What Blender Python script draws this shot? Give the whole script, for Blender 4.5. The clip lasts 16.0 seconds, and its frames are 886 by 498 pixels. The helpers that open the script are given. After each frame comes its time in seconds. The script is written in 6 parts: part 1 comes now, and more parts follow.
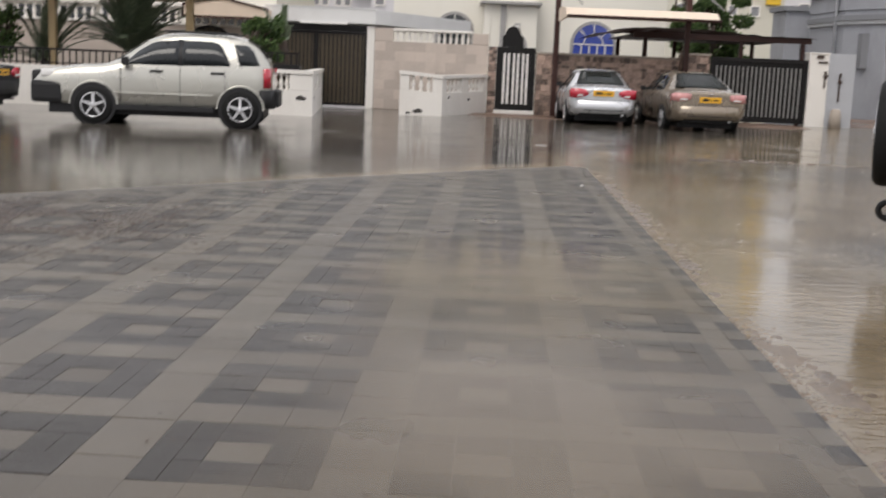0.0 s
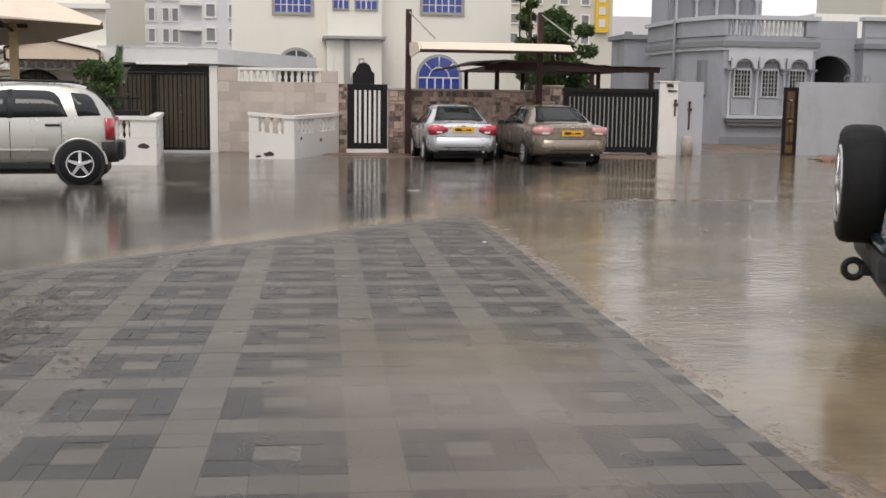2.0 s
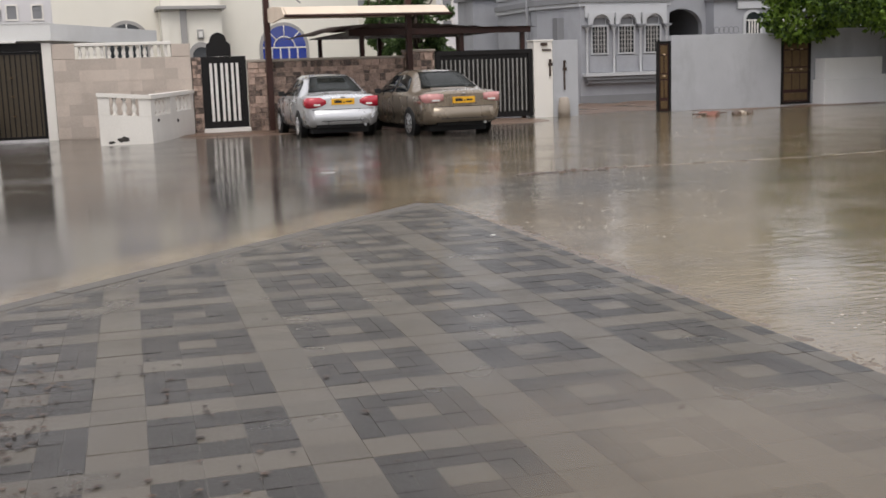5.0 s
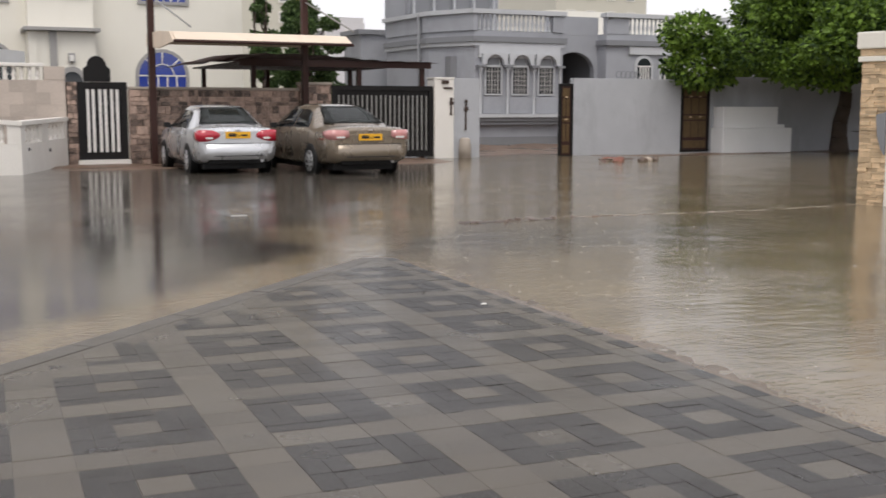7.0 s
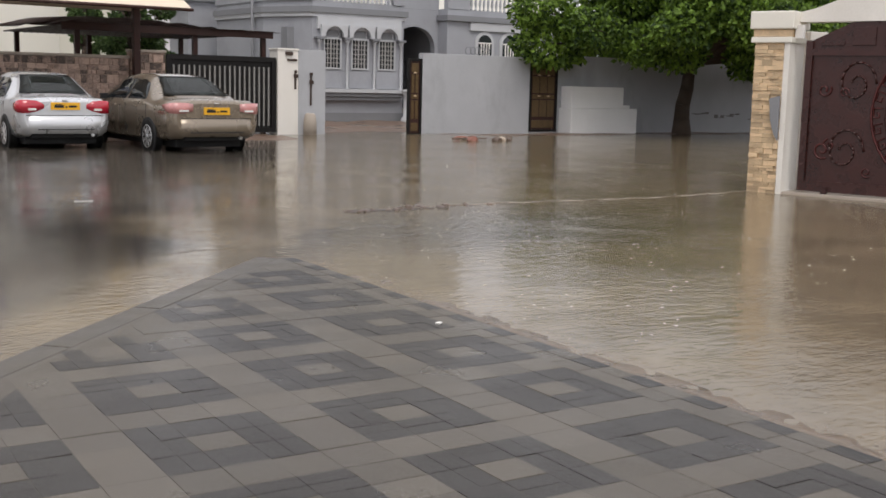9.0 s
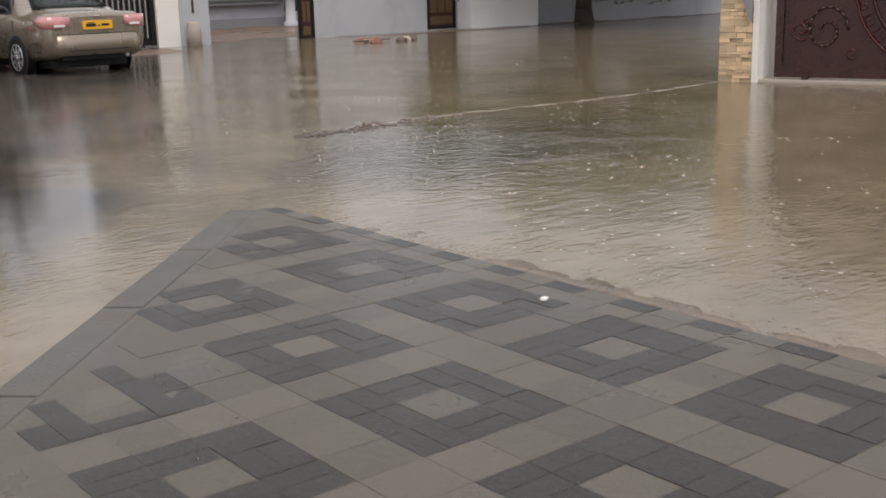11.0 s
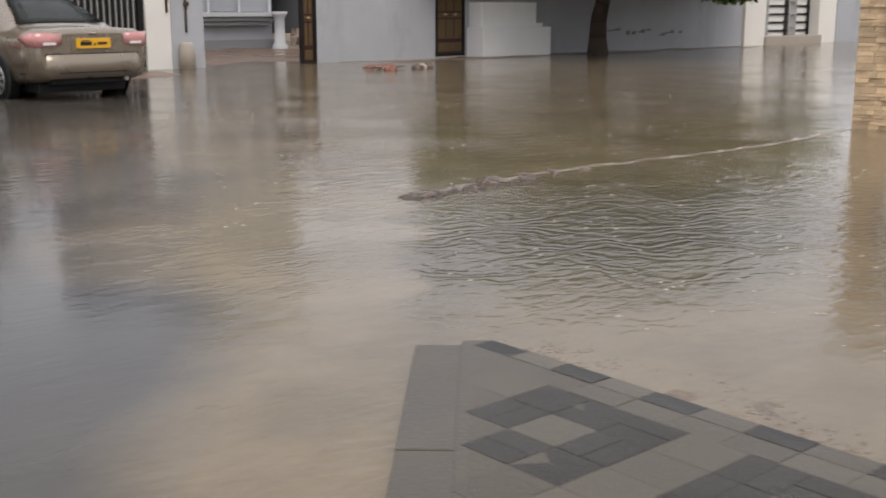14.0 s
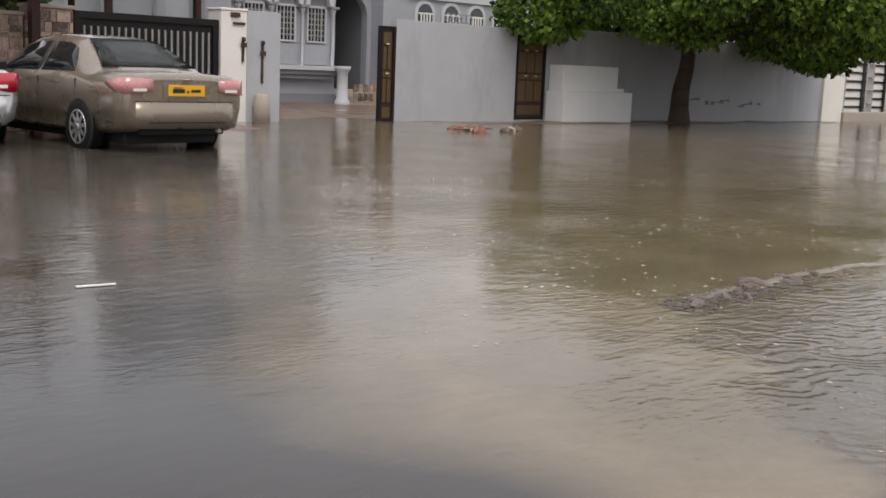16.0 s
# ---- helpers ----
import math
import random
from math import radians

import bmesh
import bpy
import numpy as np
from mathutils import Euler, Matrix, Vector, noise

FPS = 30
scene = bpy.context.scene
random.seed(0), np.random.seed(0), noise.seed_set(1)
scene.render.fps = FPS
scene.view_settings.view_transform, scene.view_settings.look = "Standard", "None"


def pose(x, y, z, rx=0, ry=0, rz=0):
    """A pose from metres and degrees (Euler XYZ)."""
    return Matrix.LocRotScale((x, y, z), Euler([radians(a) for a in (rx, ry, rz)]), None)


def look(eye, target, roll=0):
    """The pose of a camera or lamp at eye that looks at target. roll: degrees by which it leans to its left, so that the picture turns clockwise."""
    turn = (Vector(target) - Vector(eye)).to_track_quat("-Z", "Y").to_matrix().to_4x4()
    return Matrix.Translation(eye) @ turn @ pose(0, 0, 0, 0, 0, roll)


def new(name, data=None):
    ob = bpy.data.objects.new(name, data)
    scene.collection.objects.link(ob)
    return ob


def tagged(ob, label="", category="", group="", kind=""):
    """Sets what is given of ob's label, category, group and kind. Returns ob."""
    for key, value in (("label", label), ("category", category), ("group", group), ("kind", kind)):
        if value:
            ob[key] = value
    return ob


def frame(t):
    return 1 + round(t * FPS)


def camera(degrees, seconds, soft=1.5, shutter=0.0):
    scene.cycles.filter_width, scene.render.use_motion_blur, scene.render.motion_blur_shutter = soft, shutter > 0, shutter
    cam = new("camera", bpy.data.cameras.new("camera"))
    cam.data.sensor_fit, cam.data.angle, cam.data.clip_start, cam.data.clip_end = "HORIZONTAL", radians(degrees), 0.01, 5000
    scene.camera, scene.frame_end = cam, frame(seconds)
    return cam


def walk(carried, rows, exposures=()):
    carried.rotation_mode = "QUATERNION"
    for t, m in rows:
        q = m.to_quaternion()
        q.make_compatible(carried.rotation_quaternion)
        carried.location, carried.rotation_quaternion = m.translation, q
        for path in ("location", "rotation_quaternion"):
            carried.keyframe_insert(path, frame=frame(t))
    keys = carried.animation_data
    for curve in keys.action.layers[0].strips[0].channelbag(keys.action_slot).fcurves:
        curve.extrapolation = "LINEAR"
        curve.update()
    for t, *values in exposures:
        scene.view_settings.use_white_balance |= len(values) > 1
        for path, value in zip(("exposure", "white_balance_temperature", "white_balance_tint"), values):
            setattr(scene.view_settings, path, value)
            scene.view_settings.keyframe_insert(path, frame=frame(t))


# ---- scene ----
cam = camera(43.5, 16.0, soft=1.6, shutter=0.4)
PATH = [
    (0, (1.433, -1.925, 1.276), (1.417, 0.049, 0.954), 2.4),
    (0.5, (1.454, -1.865, 1.327), (1.537, 0.119, 1.084), 0.1),
    (1, (1.255, -1.549, 1.358), (1.351, 0.435, 1.123), -1.2),
    (1.5, (1.1, -0.997, 1.383), (1.181, 0.986, 1.137), 0.6),
    (2, (0.903, -0.595, 1.436), (1.174, 1.369, 1.176), 0.7),
    (2.5, (0.723, -0.082, 1.379), (0.931, 1.89, 1.123), 1.0),
    (3, (0.518, 0.311, 1.382), (0.716, 2.285, 1.124), 1.1),
    (3.5, (0.309, 0.677, 1.387), (0.655, 2.624, 1.084), -0.2),
    (4, (0.123, 1.058, 1.402), (0.466, 3.012, 1.144), 0.8),
    (4.5, (-0.09, 1.528, 1.384), (0.372, 3.459, 1.146), 1.2),
    (4.7, (-0.164, 1.656, 1.408), (0.386, 3.555, 1.102), -1.2),
    (6.8, (-0.494, 3.519, 1.41), (0.281, 5.339, 1.111), 0.4),
    (7, (-0.507, 3.743, 1.383), (0.31, 5.55, 1.129), 0.1),
    (7.5, (-0.557, 4.116, 1.389), (0.368, 5.865, 1.093), 0.1),
    (8, (-0.552, 4.514, 1.39), (0.365, 6.255, 1.03), 1.2),
    (8.5, (-0.507, 5.08, 1.331), (0.537, 6.751, 0.987), 1.7),
    (9, (-0.533, 5.424, 1.36), (0.57, 7.067, 1.067), 1.4),
    (9.2, (-0.506, 5.642, 1.343), (0.602, 7.273, 1.007), 0.8),
    (11.3, (-0.251, 7.686, 1.29), (1.035, 9.147, 0.829), -1.0),
    (11.5, (-0.287, 7.817, 1.306), (1.045, 9.25, 0.891), 0.1),
    (12, (-0.132, 8.309, 1.297), (1.186, 9.752, 0.871), 0.0),
    (12.5, (0.001, 8.799, 1.281), (1.446, 10.112, 0.846), -0.4),
    (13, (0.151, 9.278, 1.254), (1.486, 10.702, 0.82), 0.3),
    (13.5, (0.323, 9.819, 1.223), (1.673, 11.252, 0.871), 1.0),
    (14, (0.34, 10.195, 1.235), (1.673, 11.625, 0.812), -0.0),
    (14.5, (0.366, 10.769, 1.238), (1.57, 12.311, 0.826), 0.2),
    (15, (0.343, 11.308, 1.203), (1.621, 12.804, 0.841), -0.3),
    (15.5, (0.432, 11.814, 1.221), (1.723, 13.307, 0.899), 1.4),
    (16, (0.517, 12.353, 1.154), (1.841, 13.819, 0.836), 2.3),
]
walk(cam, [(t, look(eye, target, roll)) for t, eye, target, roll in PATH])

# ---- sky and light ----
world = bpy.data.worlds.new("overcast_sky")
scene.world = world
world.use_nodes = True
wn, wl = world.node_tree.nodes, world.node_tree.links
wn.clear()
sky = wn.new("ShaderNodeTexSky")
sky.sky_type = 'NISHITA'
sky.sun_disc = False
sky.sun_elevation, sky.sun_rotation = radians(60), radians(202)
sky.air_density, sky.dust_density, sky.ozone_density = 1.0, 6.0, 1.0
cloud = wn.new("ShaderNodeMixRGB")
cloud.inputs[0].default_value = 0.82
cloud.inputs[2].default_value = (8.55, 8.40, 8.65, 1)
bg = wn.new("ShaderNodeBackground")
bg.inputs[1].default_value = 0.14
wo = wn.new("ShaderNodeOutputWorld")
wl.new(sky.outputs[0], cloud.inputs[1])
wl.new(cloud.outputs[0], bg.inputs[0])
wl.new(bg.outputs[0], wo.inputs[0])
sun = new("sun", bpy.data.lights.new("sun", 'SUN'))
sun.data.energy, sun.data.angle, sun.data.color = 1.15, radians(30), (1, 0.96, 0.9)
sun.matrix_world = look((-9, -12, 40), (0, 10, 0))
scene.view_settings.exposure = 0.0


# ---- materials ----
def mat(name, color, rough=0.6, metal=0.0, vary=0.15, scale=3.0, fine=40.0, bump=0.1, spec=0.5, coat=0.0, dirt=None, dirt_amount=0.0, island=False):
    """A surface with variation at two scales in world space, a fine relief, and stains where dirt is given."""
    m = bpy.data.materials.new(name)
    m.use_nodes = True
    n, l = m.node_tree.nodes, m.node_tree.links
    b = n["Principled BSDF"]
    geo = n.new("ShaderNodeNewGeometry")
    big = n.new("ShaderNodeTexNoise")
    big.inputs["Scale"].default_value, big.inputs["Detail"].default_value = scale, 6
    small = n.new("ShaderNodeTexNoise")
    small.inputs["Scale"].default_value, small.inputs["Detail"].default_value = fine, 4
    l.new(geo.outputs["Position"], big.inputs["Vector"])
    l.new(geo.outputs["Position"], small.inputs["Vector"])
    add = n.new("ShaderNodeMath")
    add.operation = 'ADD'
    l.new(big.outputs["Fac"], add.inputs[0])
    l.new(small.outputs["Fac"], add.inputs[1])
    last = add
    if island:
        rnd = n.new("ShaderNodeMath")
        rnd.operation = 'MULTIPLY_ADD'
        rnd.inputs[1].default_value = 0.8
        l.new((geo if island == 'island' else n.new("ShaderNodeObjectInfo")).outputs["Random Per Island" if island == 'island' else "Random"], rnd.inputs[0])
        l.new(add.outputs[0], rnd.inputs[2])
        last = n.new("ShaderNodeMath")
        last.operation = 'SUBTRACT'
        last.inputs[1].default_value = 0.4
        l.new(rnd.outputs[0], last.inputs[0])
    ramp = n.new("ShaderNodeMapRange")
    ramp.inputs["From Min"].default_value, ramp.inputs["From Max"].default_value = 0.6, 1.4
    ramp.inputs["To Min"].default_value, ramp.inputs["To Max"].default_value = 1 - vary, 1 + vary
    l.new(last.outputs[0], ramp.inputs["Value"])
    mul = n.new("ShaderNodeMixRGB")
    mul.blend_type = 'MULTIPLY'
    mul.inputs[0].default_value = 1
    mul.inputs[1].default_value = (*color, 1)
    l.new(ramp.outputs[0], mul.inputs[2])
    out = mul.outputs[0]
    if dirt:
        st = n.new("ShaderNodeTexNoise")
        st.inputs["Scale"].default_value, st.inputs["Detail"].default_value, st.inputs["Roughness"].default_value = scale * 0.6, 8, 0.7
        stretch = n.new("ShaderNodeVectorMath")
        stretch.operation = 'MULTIPLY'
        stretch.inputs[1].default_value = (1, 1, 0.45)
        l.new(geo.outputs["Position"], stretch.inputs[0])
        l.new(stretch.outputs[0], st.inputs["Vector"])
        mask = n.new("ShaderNodeMapRange")
        mask.inputs["From Min"].default_value, mask.inputs["From Max"].default_value = 0.5, 0.72
        mask.inputs["To Max"].default_value = dirt_amount
        l.new(st.outputs["Fac"], mask.inputs["Value"])
        mixd = n.new("ShaderNodeMixRGB")
        mixd.inputs[2].default_value = (*dirt, 1)
        l.new(mask.outputs[0], mixd.inputs[0])
        l.new(out, mixd.inputs[1])
        out = mixd.outputs[0]
    l.new(out, b.inputs["Base Color"])
    rr = n.new("ShaderNodeMapRange")
    rr.inputs["From Min"].default_value, rr.inputs["From Max"].default_value = 0.3, 0.7
    rr.inputs["To Min"].default_value, rr.inputs["To Max"].default_value = max(0.02, rough * 0.8), min(1, rough * 1.2)
    l.new(big.outputs["Fac"], rr.inputs["Value"])
    l.new(rr.outputs[0], b.inputs["Roughness"])
    b.inputs["Metallic"].default_value = metal
    b.inputs["Specular IOR Level"].default_value = spec
    b.inputs["Coat Weight"].default_value = coat
    b.inputs["Coat Roughness"].default_value = 0.06
    if bump:
        bp = n.new("ShaderNodeBump")
        bp.inputs["Strength"].default_value, bp.inputs["Distance"].default_value = bump, 0.01
        l.new(add.outputs[0], bp.inputs["Height"])
        l.new(bp.outputs[0], b.inputs["Normal"])
    return m


WHITE = mat("white_render", (0.78, 0.75, 0.70), 0.7, vary=0.06, scale=0.8, dirt=(0.42, 0.37, 0.31), dirt_amount=0.25)
CREAM = mat("cream_villa_render", (0.80, 0.77, 0.69), 0.7, vary=0.04, scale=0.4, dirt=(0.6, 0.56, 0.48), dirt_amount=0.2)
GREY = mat("grey_render", (0.35, 0.36, 0.39), 0.75, vary=0.14, scale=0.7, dirt=(0.23, 0.235, 0.25), dirt_amount=0.65)
GREYTRIM = mat("pale_grey_trim", (0.50, 0.51, 0.53), 0.7, vary=0.06, scale=1.0, dirt=(0.33, 0.33, 0.33), dirt_amount=0.35)
# dark grey trim paint, also the painted shade inside the porch
GREYDARK = mat("dark_grey_band_and_shade", (0.22, 0.225, 0.24), 0.7, vary=0.10)
WALLGREY = mat("grey_boundary_render", (0.41, 0.42, 0.445), 0.75, vary=0.14, scale=1.1, dirt=(0.26, 0.26, 0.27), dirt_amount=0.65)
TAN = mat("tan_wall_render", (0.50, 0.43, 0.375), 0.75, vary=0.12, scale=1.2, dirt=(0.33, 0.28, 0.23), dirt_amount=0.6)
STONE = mat("rough_brown_stone", (0.29, 0.21, 0.17), 0.6, vary=0.75, scale=9, fine=30, bump=0.5, island='object')
COPING = mat("stone_coping", (0.38, 0.33, 0.28), 0.7, vary=0.1)
PALESTONE = mat("pale_split_stone", (0.58, 0.43, 0.27), 0.65, vary=0.28, scale=6, fine=50, bump=0.4, island='object')
BLACK = mat("black_gate_paint", (0.010, 0.009, 0.009), 0.5, vary=0.3, spec=0.25)
BROWNPAINT = mat("dark_brown_steel_paint", (0.045, 0.019, 0.015), 0.5, vary=0.25, spec=0.3)
GATEBROWN = mat("brown_gate_infill", (0.065, 0.048, 0.027), 0.5, vary=0.2)
SLATWHITE = mat("white_slat_paint", (0.75, 0.73, 0.70), 0.5, vary=0.05)
GOLD = mat("aged_gold_panel", (0.13, 0.085, 0.04), 0.45, 0.5, vary=0.3, scale=8)
CANVAS = mat("tan_shade_canvas", (0.72, 0.60, 0.48), 0.8, vary=0.08, scale=2, dirt=(0.4, 0.3, 0.22), dirt_amount=0.25)
SHEET = mat("white_roof_sheet", (0.70, 0.70, 0.69), 0.5, vary=0.08, scale=1, dirt=(0.45, 0.43, 0.40), dirt_amount=0.3)
BLUEGLASS = mat("blue_reflective_glass", (0.02, 0.045, 0.28), 0.12, vary=0.3, scale=0.6, bump=0.0, spec=0.8)
# window glass, also used for dark sheets that stand in for shade
DARKGLASS_SHADE = mat("dark_window_glass_and_shade", (0.02, 0.024, 0.028), 0.08, vary=0.2, bump=0.0, spec=0.7)
CASING = mat("grey_window_casing", (0.33, 0.32, 0.31), 0.6, vary=0.1)
MAROON = mat("maroon_steel_gate", (0.040, 0.011, 0.009), 0.28, 0.15, vary=0.45, scale=4, bump=0.3)
MUDDY = (0.175, 0.137, 0.088)


def water_material():
    """Flood water: brown mud where it is deep, grey where the road shows through, with fine ripples."""
    m = bpy.data.materials.new("muddy_flood_water")
    m.use_nodes = True
    n, l = m.node_tree.nodes, m.node_tree.links
    b = n["Principled BSDF"]
    geo = n.new("ShaderNodeNewGeometry")
    sep = n.new("ShaderNodeSeparateXYZ")
    warp = n.new("ShaderNodeTexNoise")
    warp.inputs["Scale"].default_value, warp.inputs["Detail"].default_value = 0.35, 5
    l.new(geo.outputs["Position"], warp.inputs["Vector"])
    l.new(geo.outputs["Position"], sep.inputs[0])
    # how far a spot lies to the flooded side of a slanted line across the junction
    def lin(kx, ky, k0):
        dot = n.new("ShaderNodeVectorMath")
        dot.operation = 'DOT_PRODUCT'
        dot.inputs[1].default_value = (kx, ky, 0)
        l.new(geo.outputs["Position"], dot.inputs[0])
        plus = n.new("ShaderNodeMath")
        plus.operation = 'ADD'
        plus.inputs[1].default_value = k0
        l.new(dot.outputs["Value"], plus.inputs[0])
        return plus
    slant = lin(0.5, -0.30, 0.5 * (0.6 * 15.3 - 2.9) - 0.75)
    # a tongue of bare asphalt keeps the silt off the middle of the junction
    tongue = lin(0.9, 0.32, -7.95)
    both = n.new("ShaderNodeMath")
    both.operation = 'SMOOTH_MIN'
    both.inputs[2].default_value = 0.15
    l.new(slant.outputs[0], both.inputs[0])
    l.new(tongue.outputs[0], both.inputs[1])
    a = n.new("ShaderNodeMath")
    a.operation = 'MULTIPLY_ADD'
    a.inputs[1].default_value = 1.5
    l.new(warp.outputs["Fac"], a.inputs[0])
    l.new(both.outputs[0], a.inputs[2])
    # silt settled along the slanted kerb
    kerbside = lin(0.95, -0.8, 8.75)
    a3 = n.new("ShaderNodeMath")
    a3.operation = 'MULTIPLY_ADD'
    a3.inputs[1].default_value = 1.6
    l.new(warp.outputs["Fac"], a3.inputs[0])
    l.new(kerbside.outputs[0], a3.inputs[2])
    a4 = n.new("ShaderNodeMath")
    a4.operation = 'SUBTRACT'
    a4.inputs[1].default_value = 0.8
    l.new(a3.outputs[0], a4.inputs[0])
    top = n.new("ShaderNodeMath")
    top.operation = 'SMOOTH_MAX'
    top.inputs[2].default_value = 0.3
    l.new(a.outputs[0], top.inputs[0])
    l.new(a4.outputs[0], top.inputs[1])
    a = top
    ramp = n.new("ShaderNodeMapRange")
    ramp.inputs["From Min"].default_value, ramp.inputs["From Max"].default_value = -0.2, 0.3
    l.new(a.outputs[0], ramp.inputs["Value"])
    mix = n.new("ShaderNodeMixRGB")
    # bare asphalt shows where the stream has swept the crown of the road
    swept = n.new("ShaderNodeVectorMath")
    swept.operation = 'SUBTRACT'
    swept.inputs[1].default_value = (1.3, 15.3, 0)
    l.new(geo.outputs["Position"], swept.inputs[0])
    swl = n.new("ShaderNodeVectorMath")
    swl.operation = 'LENGTH'
    l.new(swept.outputs[0], swl.inputs[0])
    swm = n.new("ShaderNodeMapRange")
    swm.inputs["From Min"].default_value, swm.inputs["From Max"].default_value = 1.6, 3.2
    l.new(swl.outputs["Value"], swm.inputs["Value"])
    floor_mix = n.new("ShaderNodeMixRGB")
    floor_mix.inputs[1].default_value = (0.032, 0.029, 0.027, 1)
    floor_mix.inputs[2].default_value = (0.088, 0.077, 0.064, 1)
    l.new(swm.outputs[0], floor_mix.inputs[0])
    l.new(floor_mix.outputs[0], mix.inputs[1])
    mix.inputs[2].default_value = (*MUDDY, 1)
    l.new(ramp.outputs[0], mix.inputs[0])
    mot = n.new("ShaderNodeTexNoise")
    mot.inputs["Scale"].default_value, mot.inputs["Detail"].default_value, mot.inputs["Roughness"].default_value = 0.9, 8, 0.65
    stm = n.new("ShaderNodeVectorMath")
    stm.operation = 'MULTIPLY'
    stm.inputs[1].default_value = (1.0, 1.1, 1)
    l.new(geo.outputs["Position"], stm.inputs[0])
    l.new(stm.outputs[0], mot.inputs["Vector"])
    mr = n.new("ShaderNodeMapRange")
    mr.inputs["From Min"].default_value, mr.inputs["From Max"].default_value = 0.38, 0.62
    mr.inputs["To Min"].default_value, mr.inputs["To Max"].default_value = 0.78, 1.14
    l.new(mot.outputs["Fac"], mr.inputs["Value"])
    mm = n.new("ShaderNodeMixRGB")
    mm.blend_type = 'MULTIPLY'
    mm.inputs[0].default_value = 1
    l.new(mix.outputs[0], mm.inputs[1])
    l.new(mr.outputs[0], mm.inputs[2])
    # the shallows near the pavement are dulled by rain and current
    dull = n.new("ShaderNodeMapRange")
    dull.inputs["From Min"].default_value, dull.inputs["From Max"].default_value = 12.0, 21.0
    dull.inputs["To Min"].default_value, dull.inputs["To Max"].default_value = 0.13, 0.08
    l.new(sep.outputs["Y"], dull.inputs["Value"])
    l.new(dull.outputs[0], b.inputs["Roughness"])
    b.inputs["IOR"].default_value = 1.333
    r1 = n.new("ShaderNodeTexNoise")
    r1.inputs["Scale"].default_value, r1.inputs["Detail"].default_value = 6, 3
    r2 = n.new("ShaderNodeTexNoise")
    r2.inputs["Scale"].default_value, r2.inputs["Detail"].default_value = 17, 4
    patch = n.new("ShaderNodeTexNoise")
    patch.inputs["Scale"].default_value, patch.inputs["Detail"].default_value = 0.7, 5
    l.new(geo.outputs["Position"], patch.inputs["Vector"])
    pm = n.new("ShaderNodeMapRange")
    pm.inputs["From Min"].default_value, pm.inputs["From Max"].default_value = 0.42, 0.62
    pm.inputs["To Min"].default_value, pm.inputs["To Max"].default_value = 0.10, 1.2
    l.new(patch.outputs["Fac"], pm.inputs["Value"])
    # choppy water where the flow leaves the corner of the pavement
    off = n.new("ShaderNodeVectorMath")
    off.operation = 'SUBTRACT'
    off.inputs[1].default_value = (5.4, 14.1, 0)
    l.new(geo.outputs["Position"], off.inputs[0])
    sq = n.new("ShaderNodeVectorMath")
    sq.operation = 'DIVIDE'
    sq.inputs[1].default_value = (2.7, 1.7, 1)
    l.new(off.outputs[0], sq.inputs[0])
    ln = n.new("ShaderNodeVectorMath")
    ln.operation = 'LENGTH'
    l.new(sq.outputs[0], ln.inputs[0])
    chop = n.new("ShaderNodeMapRange")
    chop.inputs["From Min"].default_value, chop.inputs["From Max"].default_value = 0.3, 1.3
    chop.inputs["To Min"].default_value, chop.inputs["To Max"].default_value = 1.0, 0.0
    l.new(ln.outputs["Value"], chop.inputs["Value"])
    # the chop begins at a sharp lip, where the stream spills off the corner
    lip = lin(0.754, -0.657, 0.657 * 13.45 - 0.754 * 3.1)
    frill = n.new("ShaderNodeTexNoise")
    frill.inputs["Scale"].default_value, frill.inputs["Detail"].default_value = 2.2, 4
    l.new(geo.outputs["Position"], frill.inputs["Vector"])
    lipn = n.new("ShaderNodeMath")
    lipn.operation = 'MULTIPLY_ADD'
    lipn.inputs[1].default_value = 0.9
    l.new(frill.outputs["Fac"], lipn.inputs[0])
    l.new(lip.outputs[0], lipn.inputs[2])
    lipm = n.new("ShaderNodeMapRange")
    lipm.inputs["From Min"].default_value, lipm.inputs["From Max"].default_value = 0.42, 0.58
    l.new(lipn.outputs[0], lipm.inputs["Value"])
    chopm = n.new("ShaderNodeMath")
    chopm.operation = 'MULTIPLY'
    l.new(chop.outputs[0], chopm.inputs[0])
    l.new(lipm.outputs[0], chopm.inputs[1])
    chop = chopm
    stirred = n.new("ShaderNodeMixRGB")
    stirred.blend_type = 'MULTIPLY'
    stirred.inputs[2].default_value = (0.46, 0.48, 0.50, 1)
    l.new(chop.outputs[0], stirred.inputs[0])
    l.new(mm.outputs[0], stirred.inputs[1])
    l.new(stirred.outputs[0], b.inputs["Base Color"])
    waves = n.new("ShaderNodeTexWave")
    waves.bands_direction = 'DIAGONAL'
    waves.inputs["Scale"].default_value, waves.inputs["Distortion"].default_value = 2.4, 34.0
    waves.inputs["Detail"].default_value, waves.inputs["Detail Scale"].default_value = 4.0, 0.6
    l.new(geo.outputs["Position"], waves.inputs["Vector"])
    wavy = n.new("ShaderNodeMath")
    wavy.operation = 'MULTIPLY'
    l.new(waves.outputs["Fac"], wavy.inputs[0])
    l.new(chop.outputs[0], wavy.inputs[1])
    pmx = n.new("ShaderNodeMath")
    pmx.operation = 'MAXIMUM'
    l.new(pm.outputs[0], pmx.inputs[0])
    l.new(chop.outputs[0], pmx.inputs[1])
    calm = n.new("ShaderNodeMapRange")
    calm.inputs["To Min"].default_value, calm.inputs["To Max"].default_value = 0.3, 1.0
    l.new(ramp.outputs[0], calm.inputs["Value"])
    pmc = n.new("ShaderNodeMath")
    pmc.operation = 'MULTIPLY'
